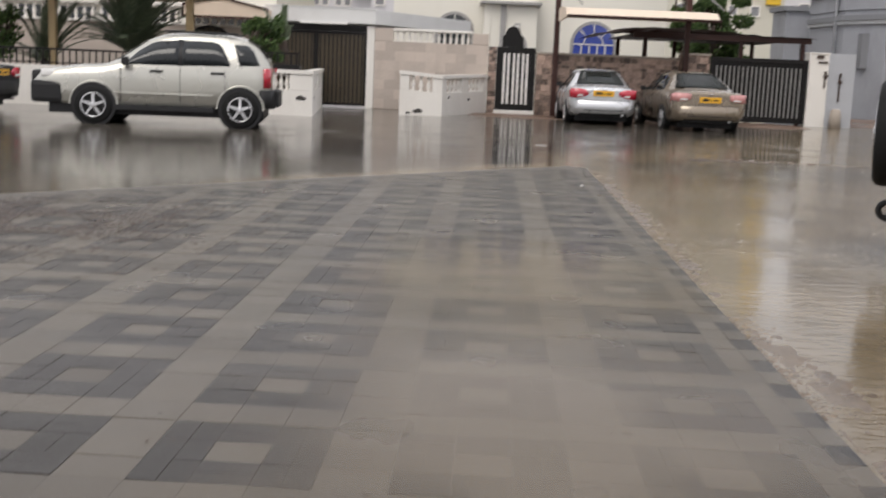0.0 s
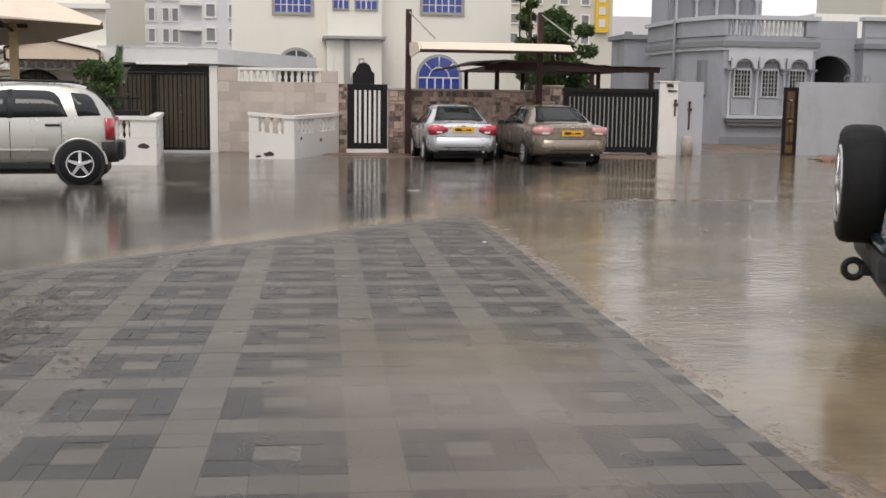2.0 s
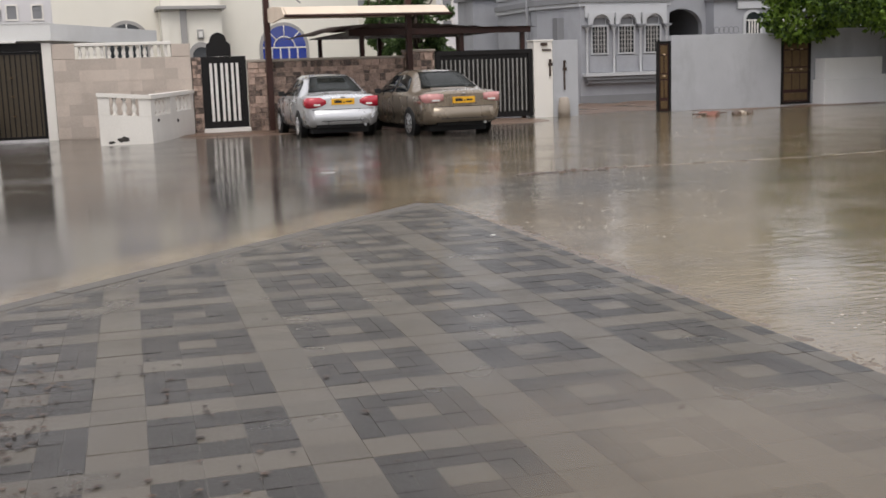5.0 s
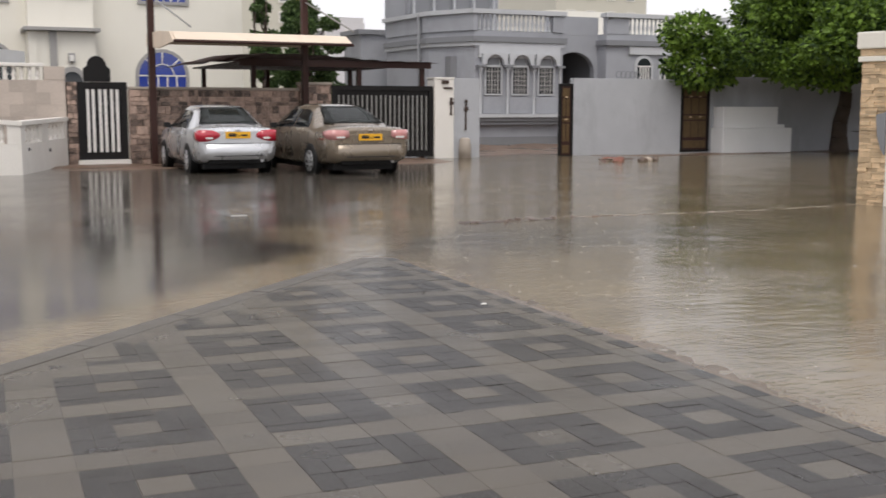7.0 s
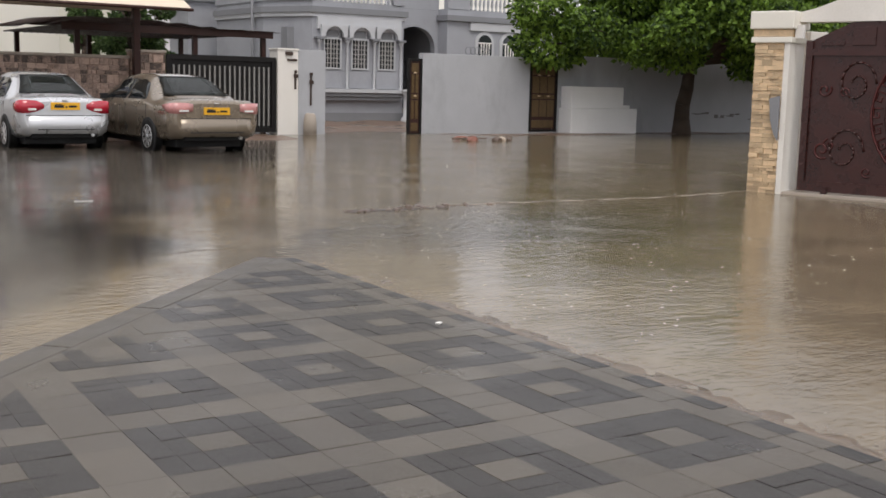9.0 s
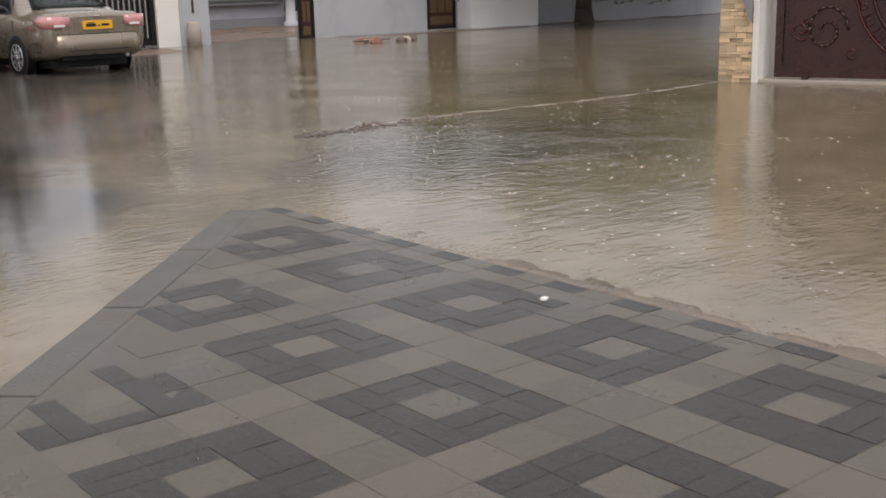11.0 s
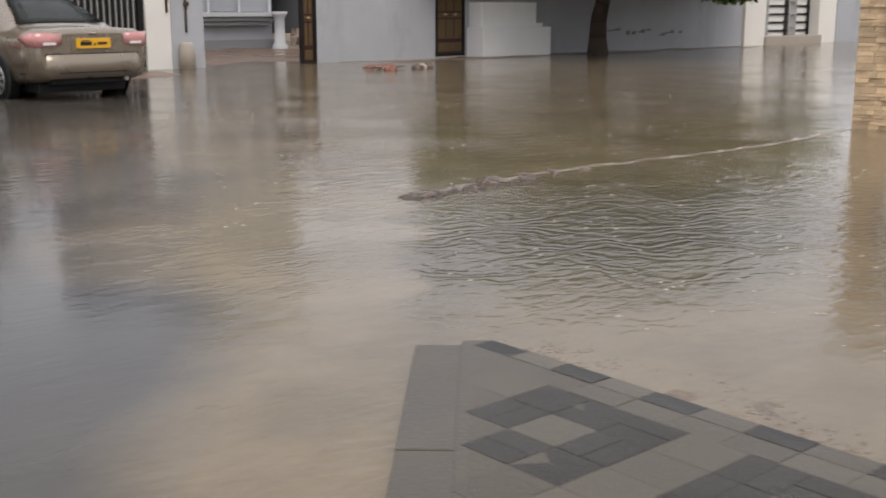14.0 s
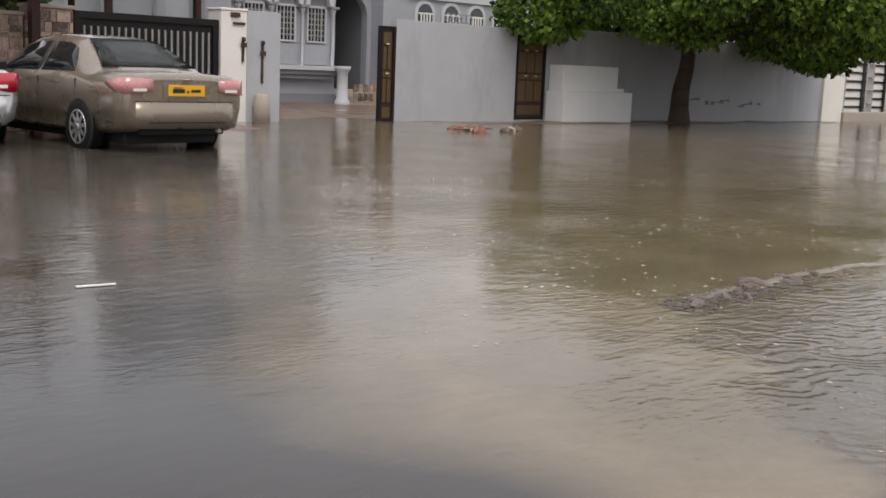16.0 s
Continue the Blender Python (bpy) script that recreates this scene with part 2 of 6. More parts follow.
    l.new(pmx.outputs[0], pmc.inputs[0])
    far = n.new("ShaderNodeMapRange")
    far.inputs["From Min"].default_value, far.inputs["From Max"].default_value = 15.5, 19.0
    far.inputs["To Min"].default_value, far.inputs["To Max"].default_value = 0.25, 1.5
    l.new(sep.outputs["Y"], far.inputs["Value"])
    stir = n.new("ShaderNodeMath")
    stir.operation = 'MAXIMUM'
    l.new(calm.outputs[0], stir.inputs[0])
    l.new(far.outputs[0], stir.inputs[1])
    l.new(stir.outputs[0], pmc.inputs[1])
    pm = pmc
    st = n.new("ShaderNodeVectorMath")
    st.operation = 'MULTIPLY'
    st.inputs[1].default_value = (0.7, 1.5, 1)
    l.new(geo.outputs["Position"], st.inputs[0])
    l.new(st.outputs[0], r1.inputs["Vector"])
    l.new(st.outputs[0], r2.inputs["Vector"])
    rm = n.new("ShaderNodeMath")
    rm.operation = 'MULTIPLY_ADD'
    l.new(r2.outputs["Fac"], rm.inputs[0])
    l.new(pm.outputs[0], rm.inputs[1])
    swell = n.new("ShaderNodeMath")
    swell.operation = 'MULTIPLY'
    l.new(r1.outputs["Fac"], swell.inputs[0])
    l.new(stir.outputs[0], swell.inputs[1])
    l.new(swell.outputs[0], rm.inputs[2])
    sum2 = n.new("ShaderNodeMath")
    sum2.operation = 'MULTIPLY_ADD'
    sum2.inputs[1].default_value = 0.6
    l.new(wavy.outputs[0], sum2.inputs[0])
    l.new(rm.outputs[0], sum2.inputs[2])
    rm = sum2
    bp = n.new("ShaderNodeBump")
    bp.inputs["Strength"].default_value, bp.inputs["Distance"].default_value = 0.19, 0.02
    l.new(rm.outputs[0], bp.inputs["Height"])
    l.new(bp.outputs[0], b.inputs["Normal"])
    return m


WATER = water_material()
ASPHALT = mat("wet_asphalt", (0.06, 0.058, 0.055), 0.35, vary=0.2, scale=1.0, fine=120, bump=0.3)
PAVER_DARK = mat("wet_charcoal_paver", (0.0150, 0.0140, 0.0145), 0.32, vary=0.25, spec=0.22, scale=2.0, fine=90, bump=0.12, island='island')
PAVER_LIGHT = mat("wet_sand_grey_paver", (0.088, 0.077, 0.062), 0.32, vary=0.22, spec=0.22, scale=2.0, fine=90, bump=0.12, island='island')
KERB = mat("wet_concrete_kerb", (0.078, 0.069, 0.057), 0.36, vary=0.3, scale=3, fine=60, bump=0.15, spec=0.25, dirt=(0.11, 0.09, 0.065), dirt_amount=0.6)


# ---- helpers of this scene ----
def link(name, bm, material):
    me = bpy.data.meshes.new(name)
    bm.normal_update()
    bm.to_mesh(me)
    bm.free()
    me.materials.append(material)
    return new(name, me)


def part(name, bm, material, parent, label=""):
    ob = link(name, bm, material)
    ob.parent = parent
    return tagged(ob, label)


def thing(name, label, category, at=(0, 0, 0), rz=0.0, group="", kind=""):
    ob = new(name)
    ob.matrix_world = pose(*at, 0, 0, rz)
    ob.empty_display_size = 0.3
    return tagged(ob, label, category, group, kind)


def box(bm, x0, x1, y0, y1, z0, z1, bevel=0.0):
    vs = [bm.verts.new((x, y, z)) for z in (z0, z1) for x, y in ((x0, y0), (x1, y0), (x1, y1), (x0, y1))]
    fs = [bm.faces.new([vs[i] for i in f]) for f in ((3, 2, 1, 0), (4, 5, 6, 7), (0, 1, 5, 4), (1, 2, 6, 5), (2, 3, 7, 6), (3, 0, 4, 7))]
    if bevel:
        bmesh.ops.bevel(bm, geom=list({e for f in fs for e in f.edges}), offset=bevel, segments=2, affect='EDGES', profile=0.6)
    return bm


def cube(x0, x1, y0, y1, z0, z1, bevel=0.0):
    return box(bmesh.new(), x0, x1, y0, y1, z0, z1, bevel)


def prism(bm, poly, axis, lo, hi):
    """Extrude a flat outline along an axis. poly: pairs in the two other axes, in the order x, y, z."""
    def at(a, b, c):
        return {'x': (c, a, b), 'y': (a, c, b), 'z': (a, b, c)}[axis]
    low = [bm.verts.new(at(a, b, lo)) for a, b in poly]
    high = [bm.verts.new(at(a, b, hi)) for a, b in poly]
    k = len(poly)
    bm.faces.new(low[::-1])
    bm.faces.new(high)
    for i in range(k):
        bm.faces.new((low[i], low[(i + 1) % k], high[(i + 1) % k], high[i]))
    bmesh.ops.recalc_face_normals(bm, faces=bm.faces)
    return bm


def lathe(bm, profile, seg=12, at=(0, 0, 0)):
    """Turn (radius, height) pairs round the z axis."""
    rings = [[bm.verts.new((at[0] + r * math.cos(2 * math.pi * i / seg), at[1] + r * math.sin(2 * math.pi * i / seg), at[2] + z)) for i in range(seg)] for r, z in profile]
    for a, b in zip(rings, rings[1:]):
        for i in range(seg):
            bm.faces.new((a[i], a[(i + 1) % seg], b[(i + 1) % seg], b[i])).smooth = True
    bm.faces.new(rings[0][::-1])
    bm.faces.new(rings[-1])
    return bm


def tube(bm, a, b, r0, r1=None, seg=8):
    """A round bar from a to b, tapered from r0 to r1."""
    r1 = r0 if r1 is None else r1
    a, b = Vector(a), Vector(b)
    q = (b - a).to_track_quat('Z', 'Y')
    rings = [[bm.verts.new(p + q @ Vector((r * math.cos(2 * math.pi * i / seg), r * math.sin(2 * math.pi * i / seg), 0))) for i in range(seg)] for p, r in ((a, r0), (b, r1))]
    for i in range(seg):
        bm.faces.new((rings[0][i], rings[0][(i + 1) % seg], rings[1][(i + 1) % seg], rings[1][i])).smooth = True
    bm.faces.new(rings[0][::-1])
    bm.faces.new(rings[1])
    return bm


def arch_outline(cx, w, z0, spring, seg=14):
    """The outline of an opening with a round head, in x and z."""
    r = w / 2
    return [(cx - r, z0), (cx + r, z0)] + [(cx + r * math.cos(math.pi * i / seg), spring + r * math.sin(math.pi * i / seg)) for i in range(seg + 1)]


def sweep(bm, pts, r, seg=7):
    """A bent round bar through the points, in one skin."""
    pts = [Vector(p) for p in pts]
    prev = None
    for k, p in enumerate(pts):
        d = pts[min(k + 1, len(pts) - 1)] - pts[max(k - 1, 0)]
        q = d.to_track_quat('Z', 'Y')
        cur = [bm.verts.new(p + q @ Vector((r * math.cos(2 * math.pi * i / seg), r * math.sin(2 * math.pi * i / seg), 0))) for i in range(seg)]
        if prev:
            off = min(range(seg), key=lambda o: sum((prev[i].co - cur[(i + o) % seg].co).length for i in range(seg)))
            cur = cur[off:] + cur[:off]
            for i in range(seg):
                bm.faces.new((prev[i], prev[(i + 1) % seg], cur[(i + 1) % seg], cur[i])).smooth = True
        prev = cur
    bmesh.ops.recalc_face_normals(bm, faces=bm.faces)
    return bm


# ---- ground, road, flood water ----
tagged(link("ground", cube(-2500, 2500, -2500, 2500, -0.6, -0.12), ASPHALT), "wet grey asphalt road under shallow flood water", "ground", kind="structure")
bmw = cube(-90, 90, -40, 70, -0.1, 0.0)
tagged(link("water", bmw, WATER), "brown muddy flood water standing over the road", "water", kind="structure")

# pavement bed, then its blocks: charcoal squares with a pale middle, in pale bands
bmw = bmesh.new()
prism(bmw, [(-9, -7), (2.58, -7), (3.18, 12.98), (3.10, 13.05), (-9, 0.95)], 'z', -0.3, 0.0272)
BED = mat("joint_sand", (0.075, 0.065, 0.052), 0.4, vary=0.3, scale=2.0, fine=60)
pavement = tagged(link("pavement", bmw, BED), "wet concrete block pavement with charcoal squares in sand-grey bands", "pavement", kind="structure")
TURN = 0.03
rng = random.Random(5)


def grid_to_world(u, v):
    return u + TURN * v, v - TURN * u


def brick_shape(w, h):
    """A paver w by h, its worn top edges chamfered, origin at its foot."""
    a, b, c = w / 2 - 0.0006, h / 2 - 0.0006, 0.0009
    vs = [(-a, -b, 0), (a, -b, 0), (a, b, 0), (-a, b, 0), (-a, -b, 0.027), (a, -b, 0.027), (a, b, 0.027), (-a, b, 0.027),
          (-a + c, -b + c, 0.029), (a - c, -b + c, 0.029), (a - c, b - c, 0.029), (-a + c, b - c, 0.029)]
    fs = [(8, 9, 10, 11)] + [(i, (i + 1) % 4, 4 + (i + 1) % 4, 4 + i) for i in range(4)] + [(4 + i, 4 + (i + 1) % 4, 8 + (i + 1) % 4, 8 + i) for i in range(4)]
    return vs, fs


S = 0.187
PU, PV = 0.785, 0.770
pavers = []  # u, v, width, height, dark
for i in range(-11, 1):
    for j in range(-15, 4):
        cu, cv = 2.30 + i * PU, 10.75 + j * PV
        for a in (-1, 0, 1):
            for b in (-1, 0, 1):
                pu, pv = cu + a * S, cv + b * S
                if a == b == 0:
                    pavers.append((pu, pv, S, S, 0))
                elif b == 0 or (a and (i + j + a * b) % 2):
                    pavers += [(pu - S / 4, pv, S / 2, S, 1), (pu + S / 4, pv, S / 2, S, 1)]
                else:
                    pavers += [(pu, pv - S / 4, S, S / 2, 1), (pu, pv + S / 4, S, S / 2, 1)]
        gu, gv = PU - 3 * S, PV - 3 * S
        for b in (-1, 0, 1):
            if i < 0:
                pavers.append((cu + 1.5 * S + gu / 2, cv + b * S, gu, S, 0))
            pavers.append((cu + b * S, cv + 1.5 * S + gv / 2, S, gv, 0))
        if i < 0:
            pavers.append((cu + 1.5 * S + gu / 2, cv + 1.5 * S + gv / 2, gu, gv, 0))
for k in range(-66, 13):
    v = 10.85 + k * 0.1925
    pavers += [(2.635, v, 0.115, 0.19, 0), (2.745, v, 0.098, 0.19, k % 2)]
kept = []
for p in pavers:
    x, y = grid_to_world(p[0], p[1])
    if y - x + (p[2] + p[3]) * 0.4 < 9.98 and y > -1.5 and x > -6.5:
        kept.append((x, y) + p[2:])
DARK_PIECE = mat("wet_charcoal_paver_piece", (0.0150, 0.0140, 0.0145), 0.32, vary=0.25, spec=0.22, scale=2.0, fine=90, bump=0.12, island='object')
LIGHT_PIECE = mat("wet_sand_grey_paver_piece", (0.088, 0.077, 0.062), 0.32, vary=0.22, spec=0.22, scale=2.0, fine=90, bump=0.12, island='object')
near = [p for p in kept if p[0] > 1.35 and p[1] > 9.4][:300]
near_keys = {(round(p[0], 4), round(p[1], 4)) for p in near}
rest = [p for p in kept if (round(p[0], 4), round(p[1], 4)) not in near_keys]
for dark, material, what in ((1, PAVER_DARK, "charcoal concrete pavers, wet"), (0, PAVER_LIGHT, "sand-grey concrete pavers, wet")):
    V, F = [], []
    for x, y, w, h, d in rest:
        if d != dark:
            continue
        vs, fs = brick_shape(w, h)
        tilt, slope, up = rng.uniform(-0.005, 0.005), rng.uniform(-0.005, 0.005), rng.uniform(-0.0015, 0.0015)
        base = len(V)
        V += [(x + a + TURN * b, y + b - TURN * a, c + up + (a * tilt + b * slope if c else 0)) for a, b, c in vs]
        F += [[base + q for q in f] for f in fs]
    me = bpy.data.meshes.new("pavers")
    me.from_pydata(V, [], F)
    me.materials.append(material)
    ob = new("pavers", me)
    ob.parent = pavement
    tagged(ob, what, kind="stuff")

MORTAR = mat("wet_sandy_mortar", (0.084, 0.074, 0.060), 0.34, vary=0.3, spec=0.22, scale=3.0, fine=70, bump=0.2)
bms = bmesh.new()
prism(bms, [(-6.5, 2.9), (3.07, 12.47), (3.07, 13.03), (-6.5, 3.46)], 'z', 0.0, 0.0283)
part("mortar_bed", bms, MORTAR, pavement, "wet mortar along the kerb")

# kerb stones along the slanted edge
for k in range(11):
    bmk = cube(-0.497, 0.497, -0.085, 0.085, -0.2, 0.0318, 0.008)
    ob = part("kerb_stone", bmk, KERB, pavement)
    d = 0.55 + k * 1.0
    ob.matrix_local = pose(3.03 - d * 0.7071, 13.10 - d * 0.7071, rng.uniform(-0.0015, 0.0015), 0, 0, 45 + rng.uniform(-0.4, 0.4))


def film_material():
    """A thin sheet of silty water on the pavement, thickest in the hollows."""
    m = bpy.data.materials.new("thin_silty_water")
    m.use_nodes = True
    n, l = m.node_tree.nodes, m.node_tree.links
    b = n["Principled BSDF"]
    b.inputs["Base Color"].default_value = (0.18, 0.143, 0.10, 1)
    b.inputs["Roughness"].default_value = 0.10
    b.inputs["IOR"].default_value = 1.333
    geo = n.new("ShaderNodeNewGeometry")
    total = None
    for cx, cy, rx, ry in ((1.75, 2.0, 1.1, 2.0), (1.85, 4.9, 1.1, 1.7), (-3.6, 5.6, 1.5, 1.5)):
        off = n.new("ShaderNodeVectorMath")
        off.operation = 'SUBTRACT'
        off.inputs[1].default_value = (cx, cy, 0)
        l.new(geo.outputs["Position"], off.inputs[0])
        sc = n.new("ShaderNodeVectorMath")
        sc.operation = 'DIVIDE'
        sc.inputs[1].default_value = (rx, ry, 1)
        l.new(off.outputs[0], sc.inputs[0])
        ln = n.new("ShaderNodeVectorMath")
        ln.operation = 'LENGTH'
        l.new(sc.outputs[0], ln.inputs[0])
        if total is None:
            total = ln.outputs["Value"]
        else:
            mn = n.new("ShaderNodeMath")
            mn.operation = 'SMOOTH_MIN'
            mn.inputs[2].default_value = 0.4
            l.new(total, mn.inputs[0])
            l.new(ln.outputs["Value"], mn.inputs[1])
            total = mn.outputs[0]
    nz = n.new("ShaderNodeTexNoise")
    nz.inputs["Scale"].default_value, nz.inputs["Detail"].default_value = 1.6, 5
    l.new(geo.outputs["Position"], nz.inputs["Vector"])
    sub = n.new("ShaderNodeMath")
    sub.operation = 'MULTIPLY_ADD'
    sub.inputs[1].default_value = 1.3
    l.new(nz.outputs["Fac"], sub.inputs[0])
    l.new(total, sub.inputs[2])
    ramp = n.new("ShaderNodeMapRange")
    ramp.inputs["From Min"].default_value, ramp.inputs["From Max"].default_value = 1.0, 1.75
    ramp.inputs["To Min"].default_value, ramp.inputs["To Max"].default_value = 0.62, 0.085
    l.new(sub.outputs[0], ramp.inputs["Value"])
    bp = n.new("ShaderNodeBump")
    bp.inputs["Strength"].default_value, bp.inputs["Distance"].default_value = 0.12, 0.01
    rp = n.new("ShaderNodeTexNoise")
    rp.inputs["Scale"].default_value = 9
    l.new(geo.outputs["Position"], rp.inputs["Vector"])
    # water running off the edge wrinkles along it
    edge = n.new("ShaderNodeVectorMath")
    edge.operation = 'SUBTRACT'
    edge.inputs[1].default_value = (2.95, 7.6, 0)
    l.new(geo.outputs["Position"], edge.inputs[0])
    eds = n.new("ShaderNodeVectorMath")
    eds.operation = 'DIVIDE'
    eds.inputs[1].default_value = (0.8, 1.9, 1)
    l.new(edge.outputs[0], eds.inputs[0])
    edl = n.new("ShaderNodeVectorMath")
    edl.operation = 'LENGTH'
    l.new(eds.outputs[0], edl.inputs[0])
    edm = n.new("ShaderNodeMapRange")
    edm.inputs["From Min"].default_value, edm.inputs["From Max"].default_value = 0.4, 1.1
    edm.inputs["To Min"].default_value, edm.inputs["To Max"].default_value = 0.9, 0.0
    l.new(edl.outputs["Value"], edm.inputs["Value"])
    wv = n.new("ShaderNodeTexWave")
    wv.bands_direction = 'DIAGONAL'
    wv.inputs["Scale"].default_value, wv.inputs["Distortion"].default_value, wv.inputs["Detail"].default_value = 1.8, 9.0, 2.0
    l.new(geo.outputs["Position"], wv.inputs["Vector"])
    wsum = n.new("ShaderNodeMath")
    wsum.operation = 'MULTIPLY_ADD'
    l.new(wv.outputs["Fac"], wsum.inputs[0])
    l.new(edm.outputs[0], wsum.inputs[1])
    l.new(rp.outputs["Fac"], wsum.inputs[2])
    l.new(wsum.outputs[0], bp.inputs["Height"])
    l.new(bp.outputs[0], b.inputs["Normal"])
    tr = n.new("ShaderNodeBsdfTransparent")
    mx = n.new("ShaderNodeMixShader")
    l.new(ramp.outputs[0], mx.inputs[0])
    l.new(tr.outputs[0], mx.inputs[1])
    l.new(b.outputs[0], mx.inputs[2])
    l.new(mx.outputs[0], n["Material Output"].inputs["Surface"])
    return m


FILM = film_material()
bmw = bmesh.new()
bmw.faces.new([bmw.verts.new((x, y, 0.0345)) for x, y in ((-6.5, -1.5), (2.74, -1.5), (3.12, 12.8), (2.95, 12.85), (-6.5, 3.4))])
tagged(link("puddle", bmw, FILM), "thin film of silty rain water on the pavement", "water", kind="structure")

# ---- street front: walls, balustrades, gates ----
Y0 = 31.3


def wall(name, x0, x1, z1, material, label, y0=Y0, t=0.22, z0=-0.15, cap=None, over=0.04):
    ob = tagged(link(name, cube(x0, x1, y0, y0 + t, z0, z1, 0.01), material), label, "wall", kind="structure")
    if cap:
        part("coping", cube(x0 - 0.02, x1 + 0.02, y0 - over, y0 + t + over, z1 + 0.002, z1 + 0.07, 0.015), cap, ob)
    return ob


BALUSTER_MESH = {}


def baluster_mesh(h, r, material):
    key = (round(h, 3), round(r, 3), material.name)
    if key not in BALUSTER_MESH:
        prof = [(0.9, 0), (0.9, 0.08), (0.5, 0.12), (0.85, 0.3), (1.0, 0.42), (0.6, 0.66), (0.45, 0.8), (0.85, 0.88), (0.85, 1.0)]
        bm = lathe(bmesh.new(), [(r * a, h * b) for a, b in prof], 10)
        me = bpy.data.meshes.new("baluster")
        bm.to_mesh(me)
        bm.free()
        me.materials.append(material)
        BALUSTER_MESH[key] = me
    return BALUSTER_MESH[key]


def balusters(parent, a, b, z, h, count, material, r=0.055):
    """A row of turned balusters from a to b (x, y), as parts of parent."""
    for i in range(count):
        f = (i + 0.5) / count
        ob = new("baluster", baluster_mesh(h, r, material))
        ob.parent = parent
        ob.matrix_parent_inverse = parent.matrix_world.inverted()
        ob.matrix_basis = pose(a[0] + (b[0] - a[0]) * f, a[1] + (b[1] - a[1]) * f, z)


tan = wall("wall_tan", -1.10, 2.25, 1.98, TAN, "tan rendered boundary wall topped by white balusters")
part("pier", cube(-1.10, -0.56, Y0 - 0.006, Y0 + 0.22, 1.984, 2.36, 0.01), TAN, tan)
part("pier", cube(1.78, 2.25, Y0 - 0.006, Y0 + 0.22, 1.984, 2.30, 0.01), TAN, tan)
part("rail", cube(-0.56, 1.78, Y0 - 0.02, Y0 + 0.2, 2.29, 2.37, 0.015), WHITE, tan, "white balustrade rail")
balusters(tan, (-0.52, Y0 + 0.1), (1.74, Y0 + 0.1), 1.985, 0.305, 13, WHITE)
JOINTED = mat("tan_block_face", (0.50, 0.43, 0.375), 0.75, vary=0.16, scale=1.6, dirt=(0.36, 0.30, 0.25), dirt_amount=0.6, island='object')
for row in range(7):
    zb = 0.02 + row * 0.28
    x = -1.09 + (0.0 if row % 2 else -0.3)
    while x < 2.24:
        xa, xb = max(x, -1.095), min(x + 0.6, 2.245)
        if xb - xa > 0.05:
            part("block", cube(xa + 0.002, xb - 0.002, Y0 - 0.008, Y0 + 0.02, zb + 0.002, min(zb + 0.278, 1.978)), JOINTED, tan)
        x += 0.6
wall("pillar_slim", -1.33, -1.105, 2.40, WHITE, "slim white gate post", t=0.3)

# rough stone facing, stone by stone
def stone_faced(name, x0, x1, z1, label, cap, y0=Y0):
    ob = wall(name, x0, x1, z1, STONE, label, y0=y0, cap=cap)
    r = random.Random(int(x0 * 100))
    z = -0.05
    while z < z1 - 0.05:
        h = min(r.uniform(0.09, 0.2), z1 - z)
        x = x0
        while x < x1 - 0.04:
            w = min(r.uniform(0.07, 0.30), x1 - x)
            d = r.uniform(0.012, 0.035)
            bm = bmesh.new()
            lo = [bm.verts.new((x + 0.002, y0 + 0.01, zz)) if k == 0 else bm.verts.new((x + w - 0.002, y0 + 0.01, zz)) for k, zz in ((0, z + 0.002), (1, z + 0.002), (1, z + h - 0.002), (0, z + h - 0.002))]
            jit = lambda: r.uniform(0.003, 0.014)
            hi = [bm.verts.new((x + jit(), y0 - d * r.uniform(0.7, 1.2), z + jit())), bm.verts.new((x + w - jit(), y0 - d * r.uniform(0.7, 1.2), z + jit())),
                  bm.verts.new((x + w - jit(), y0 - d * r.uniform(0.7, 1.2), z + h - jit())), bm.verts.new((x + jit(), y0 - d * r.uniform(0.7, 1.2), z + h - jit()))]
            bm.faces.new(hi)
            for k in range(4):
                bm.faces.new((lo[k], lo[(k + 1) % 4], hi[(k + 1) % 4], hi[k]))
            part("stone", bm, STONE, ob)
            x += w
        z += h
    return ob


stone_faced("wall_stone", 3.69, 7.9, 1.78, "boundary wall faced with rough brown stone and a flat coping", COPING)
stone_faced("wall_stone_pier", 7.925, 8.78, 1.93, "raised end of the brown stone wall beside a gate", COPING)
stone_faced("pier_stone", 2.27, 2.50, 1.95, "narrow stone-faced gate pier", None)
wg = wall("wall_grey", 16.03, 19.75, 2.2, WALLGREY, "grey rendered boundary wall, scuffed at its foot")
gl = wall("wall_grey_long", 20.9, 34.0, 2.3, WALLGREY, "long grey rendered wall with a dark crack under a tree", y0=31.4)
CRACK = mat("dark_crack_stain", (0.20, 0.19, 0.185), 0.9, vary=0.4, scale=4)
bmc = bmesh.new()
r7 = random.Random(7)
px, pz = 26.6, 0.62
for k in range(26):
    nx, nz = px + 0.15, 0.62 + 0.05 * math.sin(k * 0.6) + r7.uniform(-0.05, 0.05) - k * 0.006
    w = 0.01 + 0.05 * abs(math.sin(k * 1.9)) * r7.random()
    if r7.random() < 0.7:
        box(bmc, px, nx + 0.03, 31.393, 31.41, min(pz, nz) - w / 2, max(pz, nz) + w / 2)
    px, pz = nx, nz
part("stain", bmc, CRACK, gl, "dark crack with water stain")
wp = wall("pillar_white", 11.7, 12.27, 2.12, WHITE, "white gate pillar with a rusty latch", t=0.5)
part("cap", cube(11.68, 12.29, Y0 - 0.02, Y0 + 0.52, 2.123, 2.17, 0.01), WHITE, wp)
